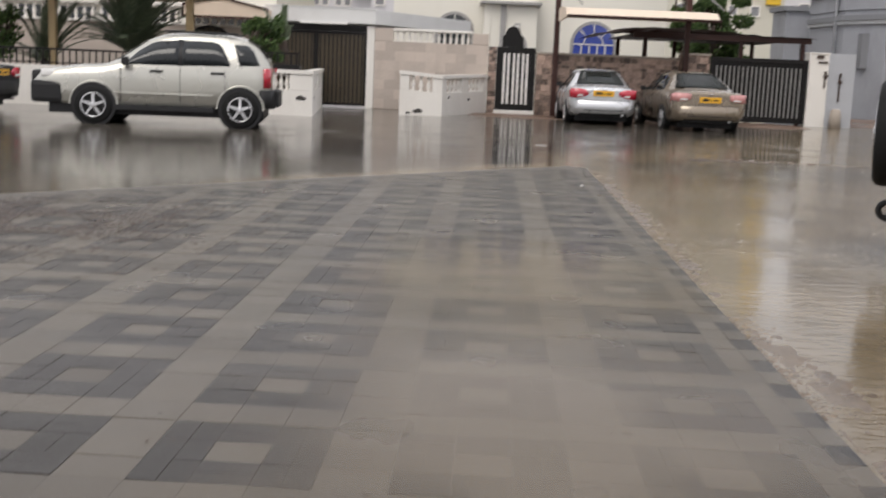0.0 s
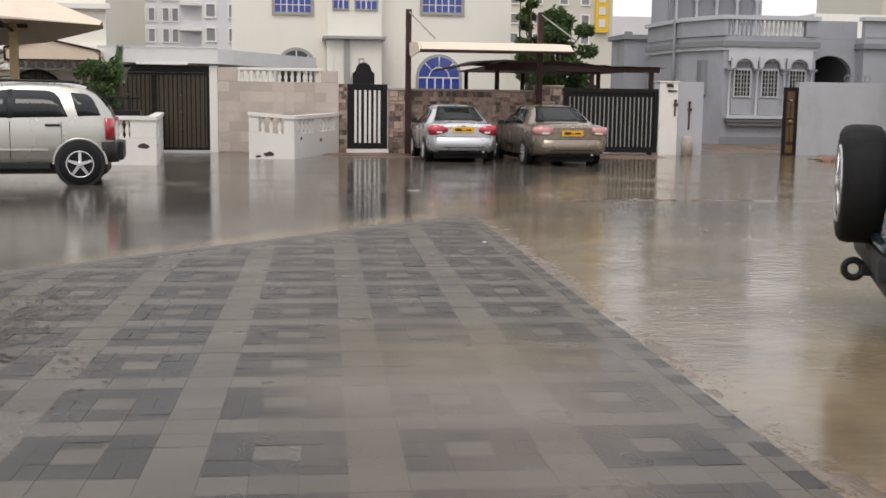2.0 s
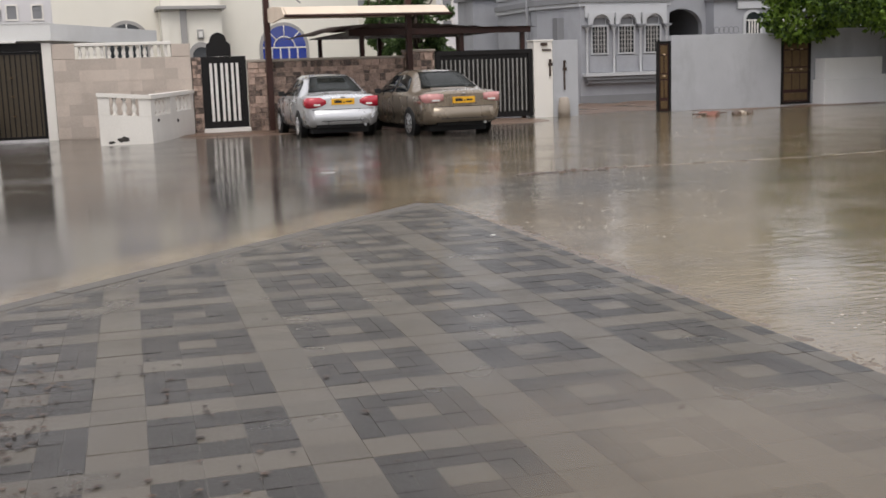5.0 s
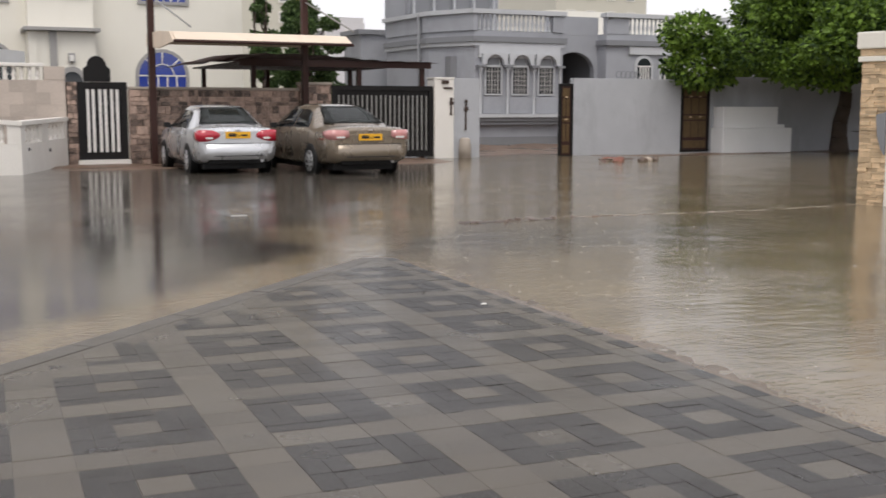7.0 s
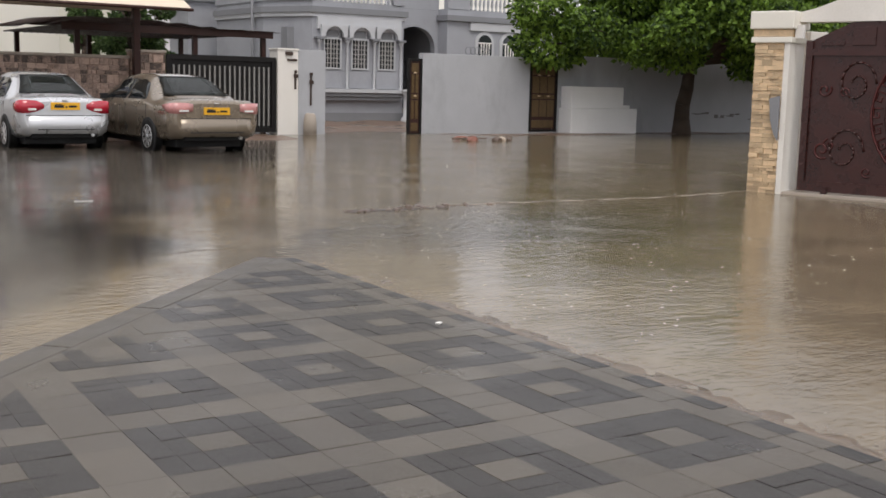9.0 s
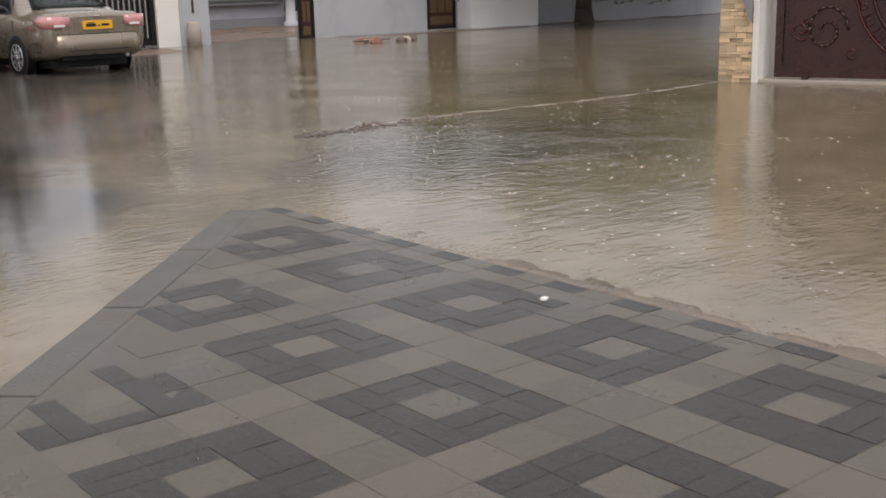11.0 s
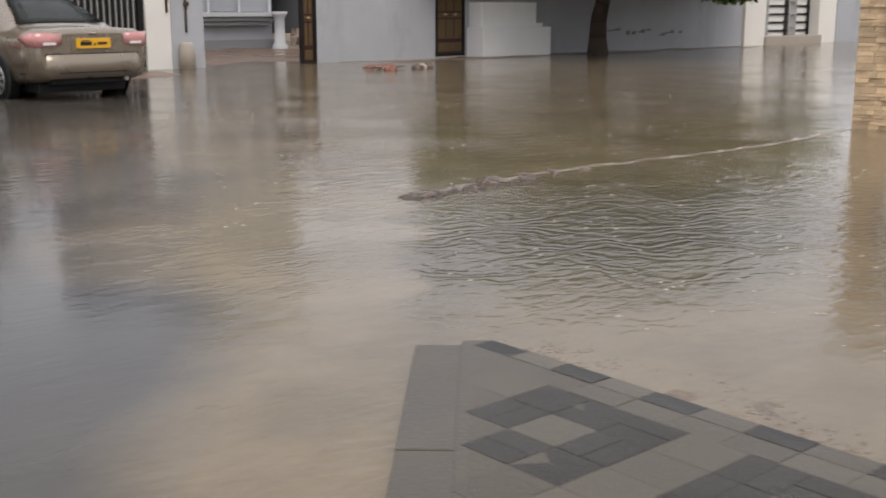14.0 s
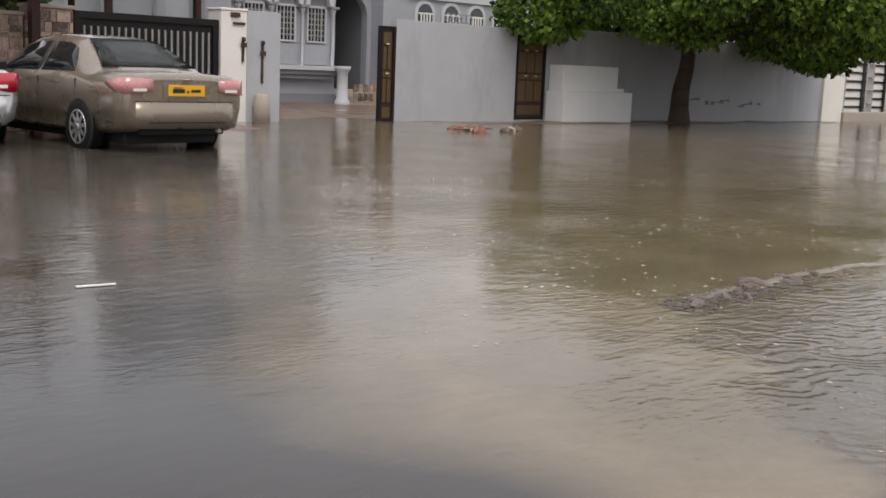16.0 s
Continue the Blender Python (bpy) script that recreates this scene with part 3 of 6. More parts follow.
RUST = mat("rusty_black_iron", (0.05, 0.03, 0.022), 0.7, vary=0.4, scale=12)
gp = wall("pillar_grey", 12.275, 13.05, 2.15, WALLGREY, "grey gate pillar with an old iron latch", t=0.5)


def latch(parent, x, z, h):
    bm = cube(x - 0.025, x + 0.025, Y0 - 0.03, Y0 - 0.001, z, z + h, 0.006)
    box(bm, x - 0.06, x + 0.07, Y0 - 0.05, Y0 - 0.031, z + h * 0.72, z + h * 0.72 + 0.09, 0.01)
    tube(bm, (x, Y0 - 0.04, z + h), (x, Y0 - 0.04, z + h + 0.08), 0.04)
    return part("latch", bm, RUST, parent)


latch(gp, 12.62, 0.75, 0.75)
latch(wp, 12.18, 1.15, 0.4)
part("hinge", cube(11.95, 12.22, Y0 - 0.04, Y0 - 0.001, 1.86, 1.91, 0.01), RUST, wp)
part("hinge", cube(11.9, 12.1, Y0 - 0.05, Y0 - 0.001, 2.0, 2.09, 0.01), RUST, wp)
part("footing", lathe(bmesh.new(), [(0.17, -0.1), (0.17, 0.3), (0.14, 0.5), (0.10, 0.55)], 12, (12.55, Y0 - 0.12, 0)), COPING, gp, "stained concrete post foot")
pf = wall("pillar_far", 34.0, 35.3, 2.25, WHITE, "white end pillar of the long wall", t=0.8)


def frame_of_bars(bm, x0, x1, z0, z1, y, t, d):
    box(bm, x0, x0 + t, y, y + d, z0, z1)
    box(bm, x1 - t, x1, y, y + d, z0, z1)
    box(bm, x0 + t, x1 - t, y, y + d, z0, z0 + t)
    box(bm, x0 + t, x1 - t, y, y + d, z1 - t, z1)
    return bm


# brown mud standing above the water
MUD = mat("wet_brown_mud", (0.16, 0.105, 0.075), 0.35, vary=0.3, scale=1.5, fine=25, bump=0.4)
nx, ny = 40, 34


def mud_sheet(x0, x1, y0, y1, amp, seed):
    bm = bmesh.new()
    rows = []
    for j in range(ny + 1):
        rows.append([bm.verts.new((x0 + (x1 - x0) * i / nx, y0 + (y1 - y0) * j / ny, amp * (noise.noise(Vector((x0 + (x1 - x0) * i / nx, (y0 + (y1 - y0) * j / ny) * 1.5, seed)) * 0.9) + 0.25) - 0.09 * max(0.0, 1 - j / 7) ** 2 - (0.09 if i in (0, nx) else 0))) for i in range(nx + 1)])
    for p, q in zip(rows, rows[1:]):
        for i in range(nx):
            bm.faces.new((p[i], p[i + 1], q[i + 1], q[i])).smooth = True
    return bm


tagged(link("driveway", mud_sheet(13.07, 22.5, 31.2, 39.95, 0.05, 1.0), MUD), "wet brown mud covering the driveway of the grey house", "driveway", kind="structure")
tagged(link("verge", mud_sheet(1.3, 11.6, 28.6, 31.29, 0.06, 4.0), MUD), "strip of wet brown mud along the stone wall", "verge", kind="structure")
tagged(link("verge_far", mud_sheet(16.0, 34.0, 30.2, 31.29, 0.035, 7.0), MUD), "strip of wet mud along the grey walls", "verge", kind="structure")

bm = bmesh.new()
rows = []
for j in range(150):
    y = 1.5 + j * 0.072
    x0 = 2.80 + 0.03 * y
    row = []
    for i in range(9):
        x = x0 + 0.05 * i
        h = 0.020 * (noise.noise(Vector((x * 3.0, y * 1.1, 3.0))) + 0.8 * noise.noise(Vector((x * 14.0, y * 8.0, 8.0)))) + 0.001 - 0.003 * abs(i - 2)
        row.append(bm.verts.new((x, y, h - (0.03 if i in (0, 8) else 0.0))))
    rows.append(row)
for p, q in zip(rows, rows[1:]):
    for i in range(8):
        bm.faces.new((p[i], p[i + 1], q[i + 1], q[i])).smooth = True
BANK = mat("wet_sandy_silt", (0.13, 0.095, 0.065), 0.3, vary=0.5, scale=5, fine=50, bump=0.4)
tagged(link("silt_bank", bm, BANK), "low ragged bank of wet silt along the pavement's edge", "silt", kind="structure")

# black gate with white slats and a stepped crest
g = thing("slatted_gate", "black steel garden gate with white upright slats", "gate", (3.08, Y0 + 0.02, 0.12))
part("gate_frame", frame_of_bars(bmesh.new(), -0.57, 0.57, 0, 1.83, 0, 0.14, 0.06), BLACK, g)
part("backing", cube(-0.43, 0.43, 0.035, 0.05, 0.14, 1.69), BLACK, g)
for i in range(6):
    x = -0.37 + i * 0.125 + (0.03 if i > 1 else 0) + (0.02 if i > 3 else 0)
    part("slat", cube(x, x + 0.07, 0.005, 0.03, 0.17, 1.66, 0.006), SLATWHITE, g)
bm = bmesh.new()
prism(bm, [(-0.42, 1.835), (0.20, 1.835), (0.20, 2.14), (0.12, 2.20)] + [(-0.11 + 0.22 * math.cos(math.pi * k / 10), 2.21 + 0.23 * math.sin(math.pi * k / 10)) for k in range(11)] + [(-0.34, 2.20), (-0.42, 2.14)], 'y', 0.0, 0.05)
part("crest", bm, BLACK, g, "black domed crest plate")
part("step", cube(-0.6, 0.6, -0.12, 0.2, -0.25, -0.01, 0.01), SLATWHITE, g)
lamp = thing("wall_lamp", "small black and clear porch lantern", "lamp", (3.62, 42.7, 2.95))
part("bracket", cube(-0.11, 0.11, -0.1, 0.0, -0.15, 0.17, 0.01), CASING, lamp)
part("glass", cube(-0.07, 0.07, -0.16, -0.103, -0.1, 0.1, 0.01), SLATWHITE, lamp)

# brown double gate under a white sheet roof
for x0, x1 in ((-4.25, -2.842), (-2.838, -1.336)):
    g = thing("barred_gate", "brown sheet gate behind black upright bars", "gate", ((x0 + x1) / 2, Y0 + 0.05, 0), group="brown double gate")
    h = (x1 - x0) / 2
    part("gate_frame", frame_of_bars(bmesh.new(), -h, h, 0.05, 2.2, 0, 0.07, 0.06), BLACK, g)
    part("panel", cube(-h + 0.07, h - 0.07, 0.03, 0.045, 0.12, 2.13), GATEBROWN, g, "olive-brown sheet infill")
    for i in range(11):
        x = -h + 0.07 + (2 * h - 0.14) * (i + 0.5) / 11
        part("bar", cube(x - 0.014, x + 0.014, 0.0, 0.028, 0.12, 2.13), BLACK, g)
    for z in (0.62, 1.1, 1.55):
        part("ornament", lathe(bmesh.new(), [(0.05, 0), (0.05, 0.02), (0.02, 0.03)], 8, (0, 0, z)), GOLD, g)
part("lintel", cube(-4.3, -1.34, Y0 + 0.02, Y0 + 0.2, 2.205, 2.40, 0.01), BLACK, tan, "black steel lintel")
roof = thing("sheet_roof", "white corrugated carport roof over a gate", "roof", (0, 0, 0))
bm = bmesh.new()
prism(bm, [(-4.35, Y0 - 0.1), (-1.08, Y0 - 0.1), (1.75, 36.5), (-4.6, 38.5)], 'z', 2.45, 2.86)
part("fascia", bm, SHEET, roof)
for i in range(46):
    x = -4.33 + i * 0.0715
    part("rib", cube(x, x + 0.035, Y0 - 0.13, 36.2, 2.863, 2.90), SHEET, roof)
part("light_tube", cube(-3.3, -1.9, Y0 - 0.16, Y0 - 0.105, 2.40, 2.455, 0.01), SLATWHITE, roof)

# white angled barrier with balusters in front of the tan wall
def barrier(name, a, b, heights, spans, label):
    """A low white wall from a to b; spans: baluster openings as fractions along it with a count."""
    ln = math.hypot(b[0] - a[0], b[1] - a[1])
    ob = thing(name, label, "low wall", (a[0], a[1], 0), math.degrees(math.atan2(b[1] - a[1], b[0] - a[0])), group="white entrance barriers")
    h0, h1 = heights
    top = lambda f: h0 + (h1 - h0) * f
    low = bmesh.new()
    prism(low, [(0, -0.1), (ln, -0.1), (ln, top(1) - 0.48), (0, top(0) - 0.48)], 'y', 0, 0.16)
    part("plinth", low, WHITE, ob)
    cap = bmesh.new()
    prism(cap, [(-0.02, top(0) - 0.09), (ln + 0.02, top(1) - 0.09), (ln + 0.02, top(1)), (-0.02, top(0))], 'y', -0.03, 0.19)
    part("cap", cap, WHITE, ob)
    marks = [0.0] + [q for s in spans for q in s[:2]] + [1.0]
    for f0, f1 in zip(marks[::2], marks[1::2]):
        pm = bmesh.new()
        prism(pm, [(ln * f0, top(f0) - 0.476), (ln * f1, top(f1) - 0.476), (ln * f1, top(f1) - 0.094), (ln * f0, top(f0) - 0.094)], 'y', 0.003, 0.157)
        part("pier", pm, WHITE, ob)
    for f0, f1, k in spans:
        for i in range(k):
            f = f0 + (f1 - f0) * (i + 0.5) / k
            q = new("baluster", baluster_mesh(0.384, 0.06, WHITE))
            q.parent = ob
            q.matrix_basis = pose(ln * f, 0.08, top(f) - 0.478)
    return ob


BLACKSTAIN = mat("black_peeling_stain", (0.05, 0.045, 0.04), 0.9, vary=0.4, scale=6)


def scar(parent, x, z, w, seed):
    """A patch of flaked paint with a ragged outline."""
    r = random.Random(seed)
    bm = bmesh.new()
    pts = [(x + w * (0.6 + 0.4 * r.random()) * math.cos(k * 0.52), z + 0.5 * w * (0.5 + 0.5 * r.random()) * math.sin(k * 0.52)) for k in range(12)]
    prism(bm, pts, 'y', -0.004, 0.01)
    part("flaked_patch", bm, BLACKSTAIN, parent)


b1 = barrier("balustrade_wall", (-0.13, 27.7), (0.98, 27.62), (1.17, 1.08), ((0.22, 0.78, 3),), "short white balustrade wall with flaked black patches")
scar(b1, 0.5, 0.12, 0.16, 1)
scar(b1, 0.24, 0.06, 0.09, 2)
b2 = barrier("balustrade_wall", (1.0, 27.62), (2.25, 31.25), (1.08, 1.13), ((0.08, 0.42, 4), (0.55, 0.92, 4)), "white balustrade wall beside the gate path")
scar(b2, 0.55, 0.5, 0.10, 3)
scar(b2, 2.2, 0.42, 0.12, 4)
b3 = barrier("balustrade_wall", (-6.3, 24.75), (-2.03, 24.6), (1.08, 1.08), ((0.28, 0.44, 3), (0.50, 0.66, 3), (0.74, 0.87, 4)), "white balustrade wall behind the parked car")
scar(b3, 3.35, 0.42, 0.15, 5)
scar(b3, 4.0, 0.42, 0.15, 6)
b4 = barrier("balustrade_wall", (-2.03, 24.78), (-2.6, 31.2), (1.08, 1.1), ((0.2, 0.4, 5), (0.6, 0.8, 5)), "white balustrade wall running back to the brown gate")
scar(b4, 0.4, 0.42, 0.12, 8)

# slatted driveway gate
g = thing("driveway_gate", "wide black steel gate with pale upright slats", "gate", (8.83, Y0 + 0.05, 0.06))
part("gate_frame", frame_of_bars(bmesh.new(), 0, 2.85, 0, 1.87, 0, 0.12, 0.06), BLACK, g)
part("backing", cube(0.12, 2.73, 0.045, 0.055, 0.12, 1.75), BLACK, g)
GREYSLAT = mat("grey_slat_paint", (0.26, 0.255, 0.245), 0.45, vary=0.1)
for i in range(20):
    x = 0.16 + i * 0.13
    part("slat", cube(x, x + 0.036, 0.006, 0.043, 0.16, 1.62, 0.005), GREYSLAT, g)

# car shade: steel posts, tie rods, stretched canvas
shade = thing("car_shade", "tan canvas car shade hung from dark red steel posts", "car shade", (0, 0, 0))
for x in (4.22, 8.02):
    part("post", cube(x - 0.075, x + 0.075, Y0 - 0.28, Y0 - 0.10, -0.12, 4.05, 0.01), BROWNPAINT, shade, "dark red steel post")
    part("tie_rod", tube(bmesh.new(), (x, Y0 - 0.19, 4.0), (x + 0.45, Y0 - 2.6, 3.12), 0.02), GREYSLAT, shade)
bm = bmesh.new()
prism(bm, [(28.5, 2.80), (28.5, 2.84), (28.9, 3.02), (30.3, 3.12), (31.9, 3.12), (32.0, 2.95), (31.9, 2.9), (30.3, 3.05), (28.9, 2.96)], 'x', 4.3, 8.35)
part("canvas", bm, CANVAS, shade)
part("edge_pipe", tube(bmesh.new(), (4.25, 28.5, 2.8), (8.4, 28.5, 2.8), 0.035), BROWNPAINT, shade)
bm = bmesh.new()
prism(bm, [(28.5, 2.79), (28.9, 3.02), (30.3, 3.12), (31.9, 3.12), (31.9, 2.85), (30.4, 2.72)], 'x', 4.24, 4.29)
part("end_flap", bm, CANVAS, shade)

# brown pergola roof behind the wall
per = thing("pergola", "dark brown sheet roof on steel posts behind the wall", "pergola", (0, 0, 0))
bm = bmesh.new()
rows = []
for k in range(25):
    x = 5.6 + 6.5 * k / 24
    z = 2.66 + 0.12 * math.sin(math.pi * min(1.0, k / 18)) - 0.05 * (k / 24) + 0.02 * math.sin(k * 2.3)
    if k < 4:
        z -= 0.05 * (4 - k)
    rows.append([bm.verts.new((x, y, z + dz)) for y, dz in ((31.95, -0.03), (35.2, 0.06), (38.5, 0.0))])
for p, q in zip(rows, rows[1:]):
    for k in (0, 1):
        bm.faces.new((p[k], q[k], q[k + 1], p[k + 1])).smooth = True
bmesh.ops.solidify(bm, geom=bm.faces[:], thickness=0.05)
part("roof_sheet", bm, BROWNPAINT, per)
part("beam", cube(6.6, 11.95, 32.1, 32.19, 2.42, 2.60, 0.01), BROWNPAINT, per)
for x, y in ((11.75, 32.3), (9.9, 32.3), (7.0, 32.3), (11.75, 38.2), (9.0, 38.2), (7.0, 38.2)):
    part("post", cube(x - 0.06, x + 0.06, y - 0.06, y + 0.06, -0.1, 2.6), BROWNPAINT, per)
for i in range(30):
    part("corrugation", cube(6.7 + i * 0.175, 6.76 + i * 0.175, 32.2, 38.4, 2.52, 2.56), BROWNPAINT, per)
inner = wall("wall_inner", 7.0, 11.9, 1.9, CREAM, "low cream yard wall behind the gate", y0=41.0)

# patterned iron doors with gold panels
def panel_door(x0, x1, z0, z1, y, label):
    d = thing("iron_door", label, "door", (x0, y, z0), group="black and gold iron doors")
    w, h = x1 - x0, z1 - z0
    part("door_frame", frame_of_bars(bmesh.new(), 0, w, 0, h, 0, 0.07, 0.07), BLACK, d)
    part("leaf", cube(0.07, w - 0.07, 0.03, 0.05, 0.07, h - 0.07), BROWNPAINT, d)
    rows = ((0.06, 0.17, 1), (0.22, 0.46, 3), (0.48, 0.54, 2), (0.56, 0.80, 3), (0.82, 0.94, 1))
    for a, b, k in rows:
        k = k if w > 0.7 else max(1, k - 1)
        for i in range(k):
            xa = 0.1 + (w - 0.2) * i / k + 0.015
            xb = 0.1 + (w - 0.2) * (i + 1) / k - 0.015
            part("panel", cube(xa, xb, 0.012, 0.029, h * a, h * b, 0.006), GOLD, d, "gold raised panel")
    for z in (0.51, 0.81):
        for i in range(2 if w > 0.7 else 1):
            part("boss", lathe(bmesh.new(), [(0.045, 0), (0.045, 0.02), (0.02, 0.035)], 8, (w * (i + 1) / (3 if w > 0.7 else 2), 0.0, h * z)), PALESTONE, d)
    return d


panel_door(15.57, 16.02, -0.05, 2.04, Y0, "open leaf of a black and gold iron gate")
panel_door(19.80, 20.85, 0.04, 2.07, Y0 + 0.06, "closed black iron door with gold panels")

# white bench planter
bench = thing("masonry_bench", "white painted masonry bench with a raised back block", "bench", (20.93, 30.78, 0))
BENCHWHITE = mat("fresh_white_paint", (0.82, 0.82, 0.81), 0.6, vary=0.05, scale=1.5, dirt=(0.6, 0.58, 0.55), dirt_amount=0.25)
part("base", cube(0, 2.63, 0, 0.60, -0.12, 0.76, 0.015), BENCHWHITE, bench)
part("back_block", cube(0.08, 2.16, 0.12, 0.60, 0.763, 1.40, 0.015), BENCHWHITE, bench)
part("ledge", cube(2.17, 2.45, 0.14, 0.5, 0.763, 0.86, 0.01), BENCHWHITE, bench)

# far slatted gate at the end of the long wall
g = thing("horizontal_slat_gate", "white gate with black slats and patterned uprights", "gate", (35.35, 31.7, 0.3))
part("backing", cube(0, 3.6, 0.06, 0.08, 0, 2.0), SLATWHITE, g)
for z in range(7):
    part("slat", cube(0.0, 3.6, 0.02, 0.055, 0.12 + z * 0.29, 0.20 + z * 0.29), BLACK, g)
for x in (0, 1.9, 3.45):
    part("upright", cube(x, x + 0.16, 0.0, 0.018, 0, 2.0), BLACK, g)
for x in (0.2, 2.1):
    part("patterned_panel", cube(x, x + 0.55, -0.02, -0.001, 0, 2.0), CASING, g)
    for k in range(4):
        part("ring", lathe(bmesh.new(), [(0.16, -0.005), (0.16, 0.005), (0.10, 0.012)], 10, (x + 0.27, -0.03, 0.3 + k * 0.45)), GREYTRIM, g)
part("step", cube(-0.1, 3.7, -0.5, 0.3, -0.42, -0.005, 0.02), COPING, g)
wall("pillar_end", 38.95, 40.2, 2.25, WHITE, "white gate pillar at the end of the street", t=0.8)
wall("wall_far", 40.25, 60, 2.2, WALLGREY, "grey wall farther along the street")

# ---- cream villa ----
def grid_window(parent, cx, z0, z1, w, y, cols, rows, glass, casing, name="window", ow=0.12, bars_mat=None):
    """A casing, a pane and a lattice of white glazing bars, proud of the wall at y."""
    win = part(name, frame_of_bars(bmesh.new(), cx - w / 2, cx + w / 2, z0, z1, y - 0.07, ow, 0.09), casing, parent)
    part("pane", cube(cx - w / 2 + ow, cx + w / 2 - ow, y - 0.03, y - 0.012, z0 + ow, z1 - ow), glass, win)
    bars = bmesh.new()
    iw, ih = w - 2 * ow, z1 - z0 - 2 * ow
    for i in range(1, cols):
        t = 0.05 if i % 2 == 0 else 0.028
        x = cx - iw / 2 + iw * i / cols
        box(bars, x - t / 2, x + t / 2, y - 0.055, y - 0.032, z0 + ow, z1 - ow)
    for i in range(1, rows):
        z = z0 + ow + ih * i / rows
        box(bars, cx - iw / 2, cx + iw / 2, y - 0.052, y - 0.034, z - 0.014, z + 0.014)
    part("lattice", bars, bars_mat or SLATWHITE, win)
    return win


def arch_window(parent, cx, w, z0, spring, y, glass, casing, bars_mat=None, lattice=True):
    bm = bmesh.new()
    outer = arch_outline(cx, w + 0.24, z0 - 0.12, spring)
    prism(bm, outer, 'y', y - 0.06, y + 0.02)
    win = part("arch_window", bm, casing, parent)
    bm = bmesh.new()
    prism(bm, arch_outline(cx, w, z0, spring), 'y', y - 0.075, y - 0.062)
    part("pane", bm, glass, win)
    bm = bmesh.new()
    r = w / 2
    for i in range(1, 5):
        x = cx - r + w * i / 5
        box(bm, x - 0.025, x + 0.025, y - 0.1, y - 0.077, z0, spring)
    for z in (z0 + 0.02, z0 + (spring - z0) / 2, spring):
        box(bm, cx - r, cx + r, y - 0.098, y - 0.079, z - 0.025, z + 0.025)
    if lattice:
        for k in (0.25, 0.5, 0.75):
            a = math.pi * k
            tube(bm, (cx + 0.5 * r * math.cos(a), y - 0.088, spring + 0.5 * r * math.sin(a)), (cx + r * math.cos(a), y - 0.088, spring + r * math.sin(a)), 0.022, seg=6)
        for k in range(10):
            a, b = math.pi * k / 10, math.pi * (k + 1) / 10
            tube(bm, (cx + 0.5 * r * math.cos(a), y - 0.088, spring + 0.5 * r * math.sin(a)), (cx + 0.5 * r * math.cos(b), y - 0.088, spring + 0.5 * r * math.sin(b)), 0.025, seg=6)
    part("lattice", bm, bars_mat or SLATWHITE, win)
    return win


VY = 44.0
villa = thing("villa", "cream two-storey villa with blue glass windows", "house", (0, 0, 0))
part("wall", cube(-1.34, 9.7, VY, 57, -0.2, 9.5), CREAM, villa)
part("bay", cube(2.35, 4.45, VY - 0.6, VY - 0.002, 3.95, 9.5), CREAM, villa)
part("porch_slab", cube(2.15, 4.55, VY - 1.6, VY - 0.002, 3.82, 3.94, 0.02), CASING, villa, "grey porch slab")
part("porch_front", cube(2.56, 4.40, VY - 1.3, VY - 1.1, -0.1, 3.818), CREAM, villa)
part("porch_column", cube(2.95, 3.17, VY - 1.40, VY - 1.303, -0.1, 3.818), CASING, villa)
part("porch_wall", cube(2.3, 2.555, VY - 1.36, VY - 0.01, -0.1, 3.818), CREAM, villa)
part("roof_parapet", cube(-1.4, 9.76, VY - 0.06, 57.06, 9.503, 9.9), CREAM, villa)
grid_window(villa, 1.02, 4.78, 6.7, 1.62, VY, 6, 6, BLUEGLASS, CASING)
grid_window(villa, 6.9, 4.9, 6.8, 1.78, VY, 6, 6, BLUEGLASS, CASING)
grid_window(villa, 2.86, 4.98, 6.7, 0.66, VY - 0.6, 3, 5, BLUEGLASS, CASING, ow=0.05)
grid_window(villa, 3.84, 4.98, 6.7, 0.9, VY - 0.6, 4, 5, BLUEGLASS, CASING, ow=0.05)
arch_window(villa, 6.8, 1.62, 1.5, 2.45, VY, BLUEGLASS, CASING)
arch_window(villa, 1.15, 1.35, 1.5, 2.75, VY, DARKGLASS_SHADE, CASING)
bm = bmesh.new()
prism(bm, arch_outline(3.62, 0.86, 0.0, 2.25), 'y', VY - 1.36, VY - 1.303)
part("porch_arch", bm, CASING, villa, "grey arched door surround")
bm = bmesh.new()
prism(bm, arch_outline(3.62, 0.62, 0.0, 2.2), 'y', VY - 1.375, VY - 1.362)
part("porch_door", bm, DARKGLASS_SHADE, villa)

# ---- grey house ----
house = thing("grey_house", "grey single-storey house with arched barred windows", "house", (0, 0, 0))
HY = 40.0
bm = bmesh.new()
prism(bm, [(17.1, HY), (20.75, HY), (20.75, 43.5), (20.75, 52), (16.1, 46), (16.2, 42.0)], 'z', -0.2, 4.10)
part("wall", bm, GREY, house)
bm = bmesh.new()
prism(bm, [(17.0, HY - 0.12), (20.87, HY - 0.12), (20.87, 43.5), (15.95, 46), (16.05, 41.9)], 'z', 3.70, 3.90)
part("cornice", bm, GREYDARK, house, "dark grey cornice")
bm = bmesh.new()
prism(bm, [(17.03, HY - 0.06), (20.8, HY - 0.06), (20.8, 43.5), (16.0, 46), (16.1, 41.95)], 'z', 3.56, 3.698)
part("moulding", bm, GREYTRIM, house)
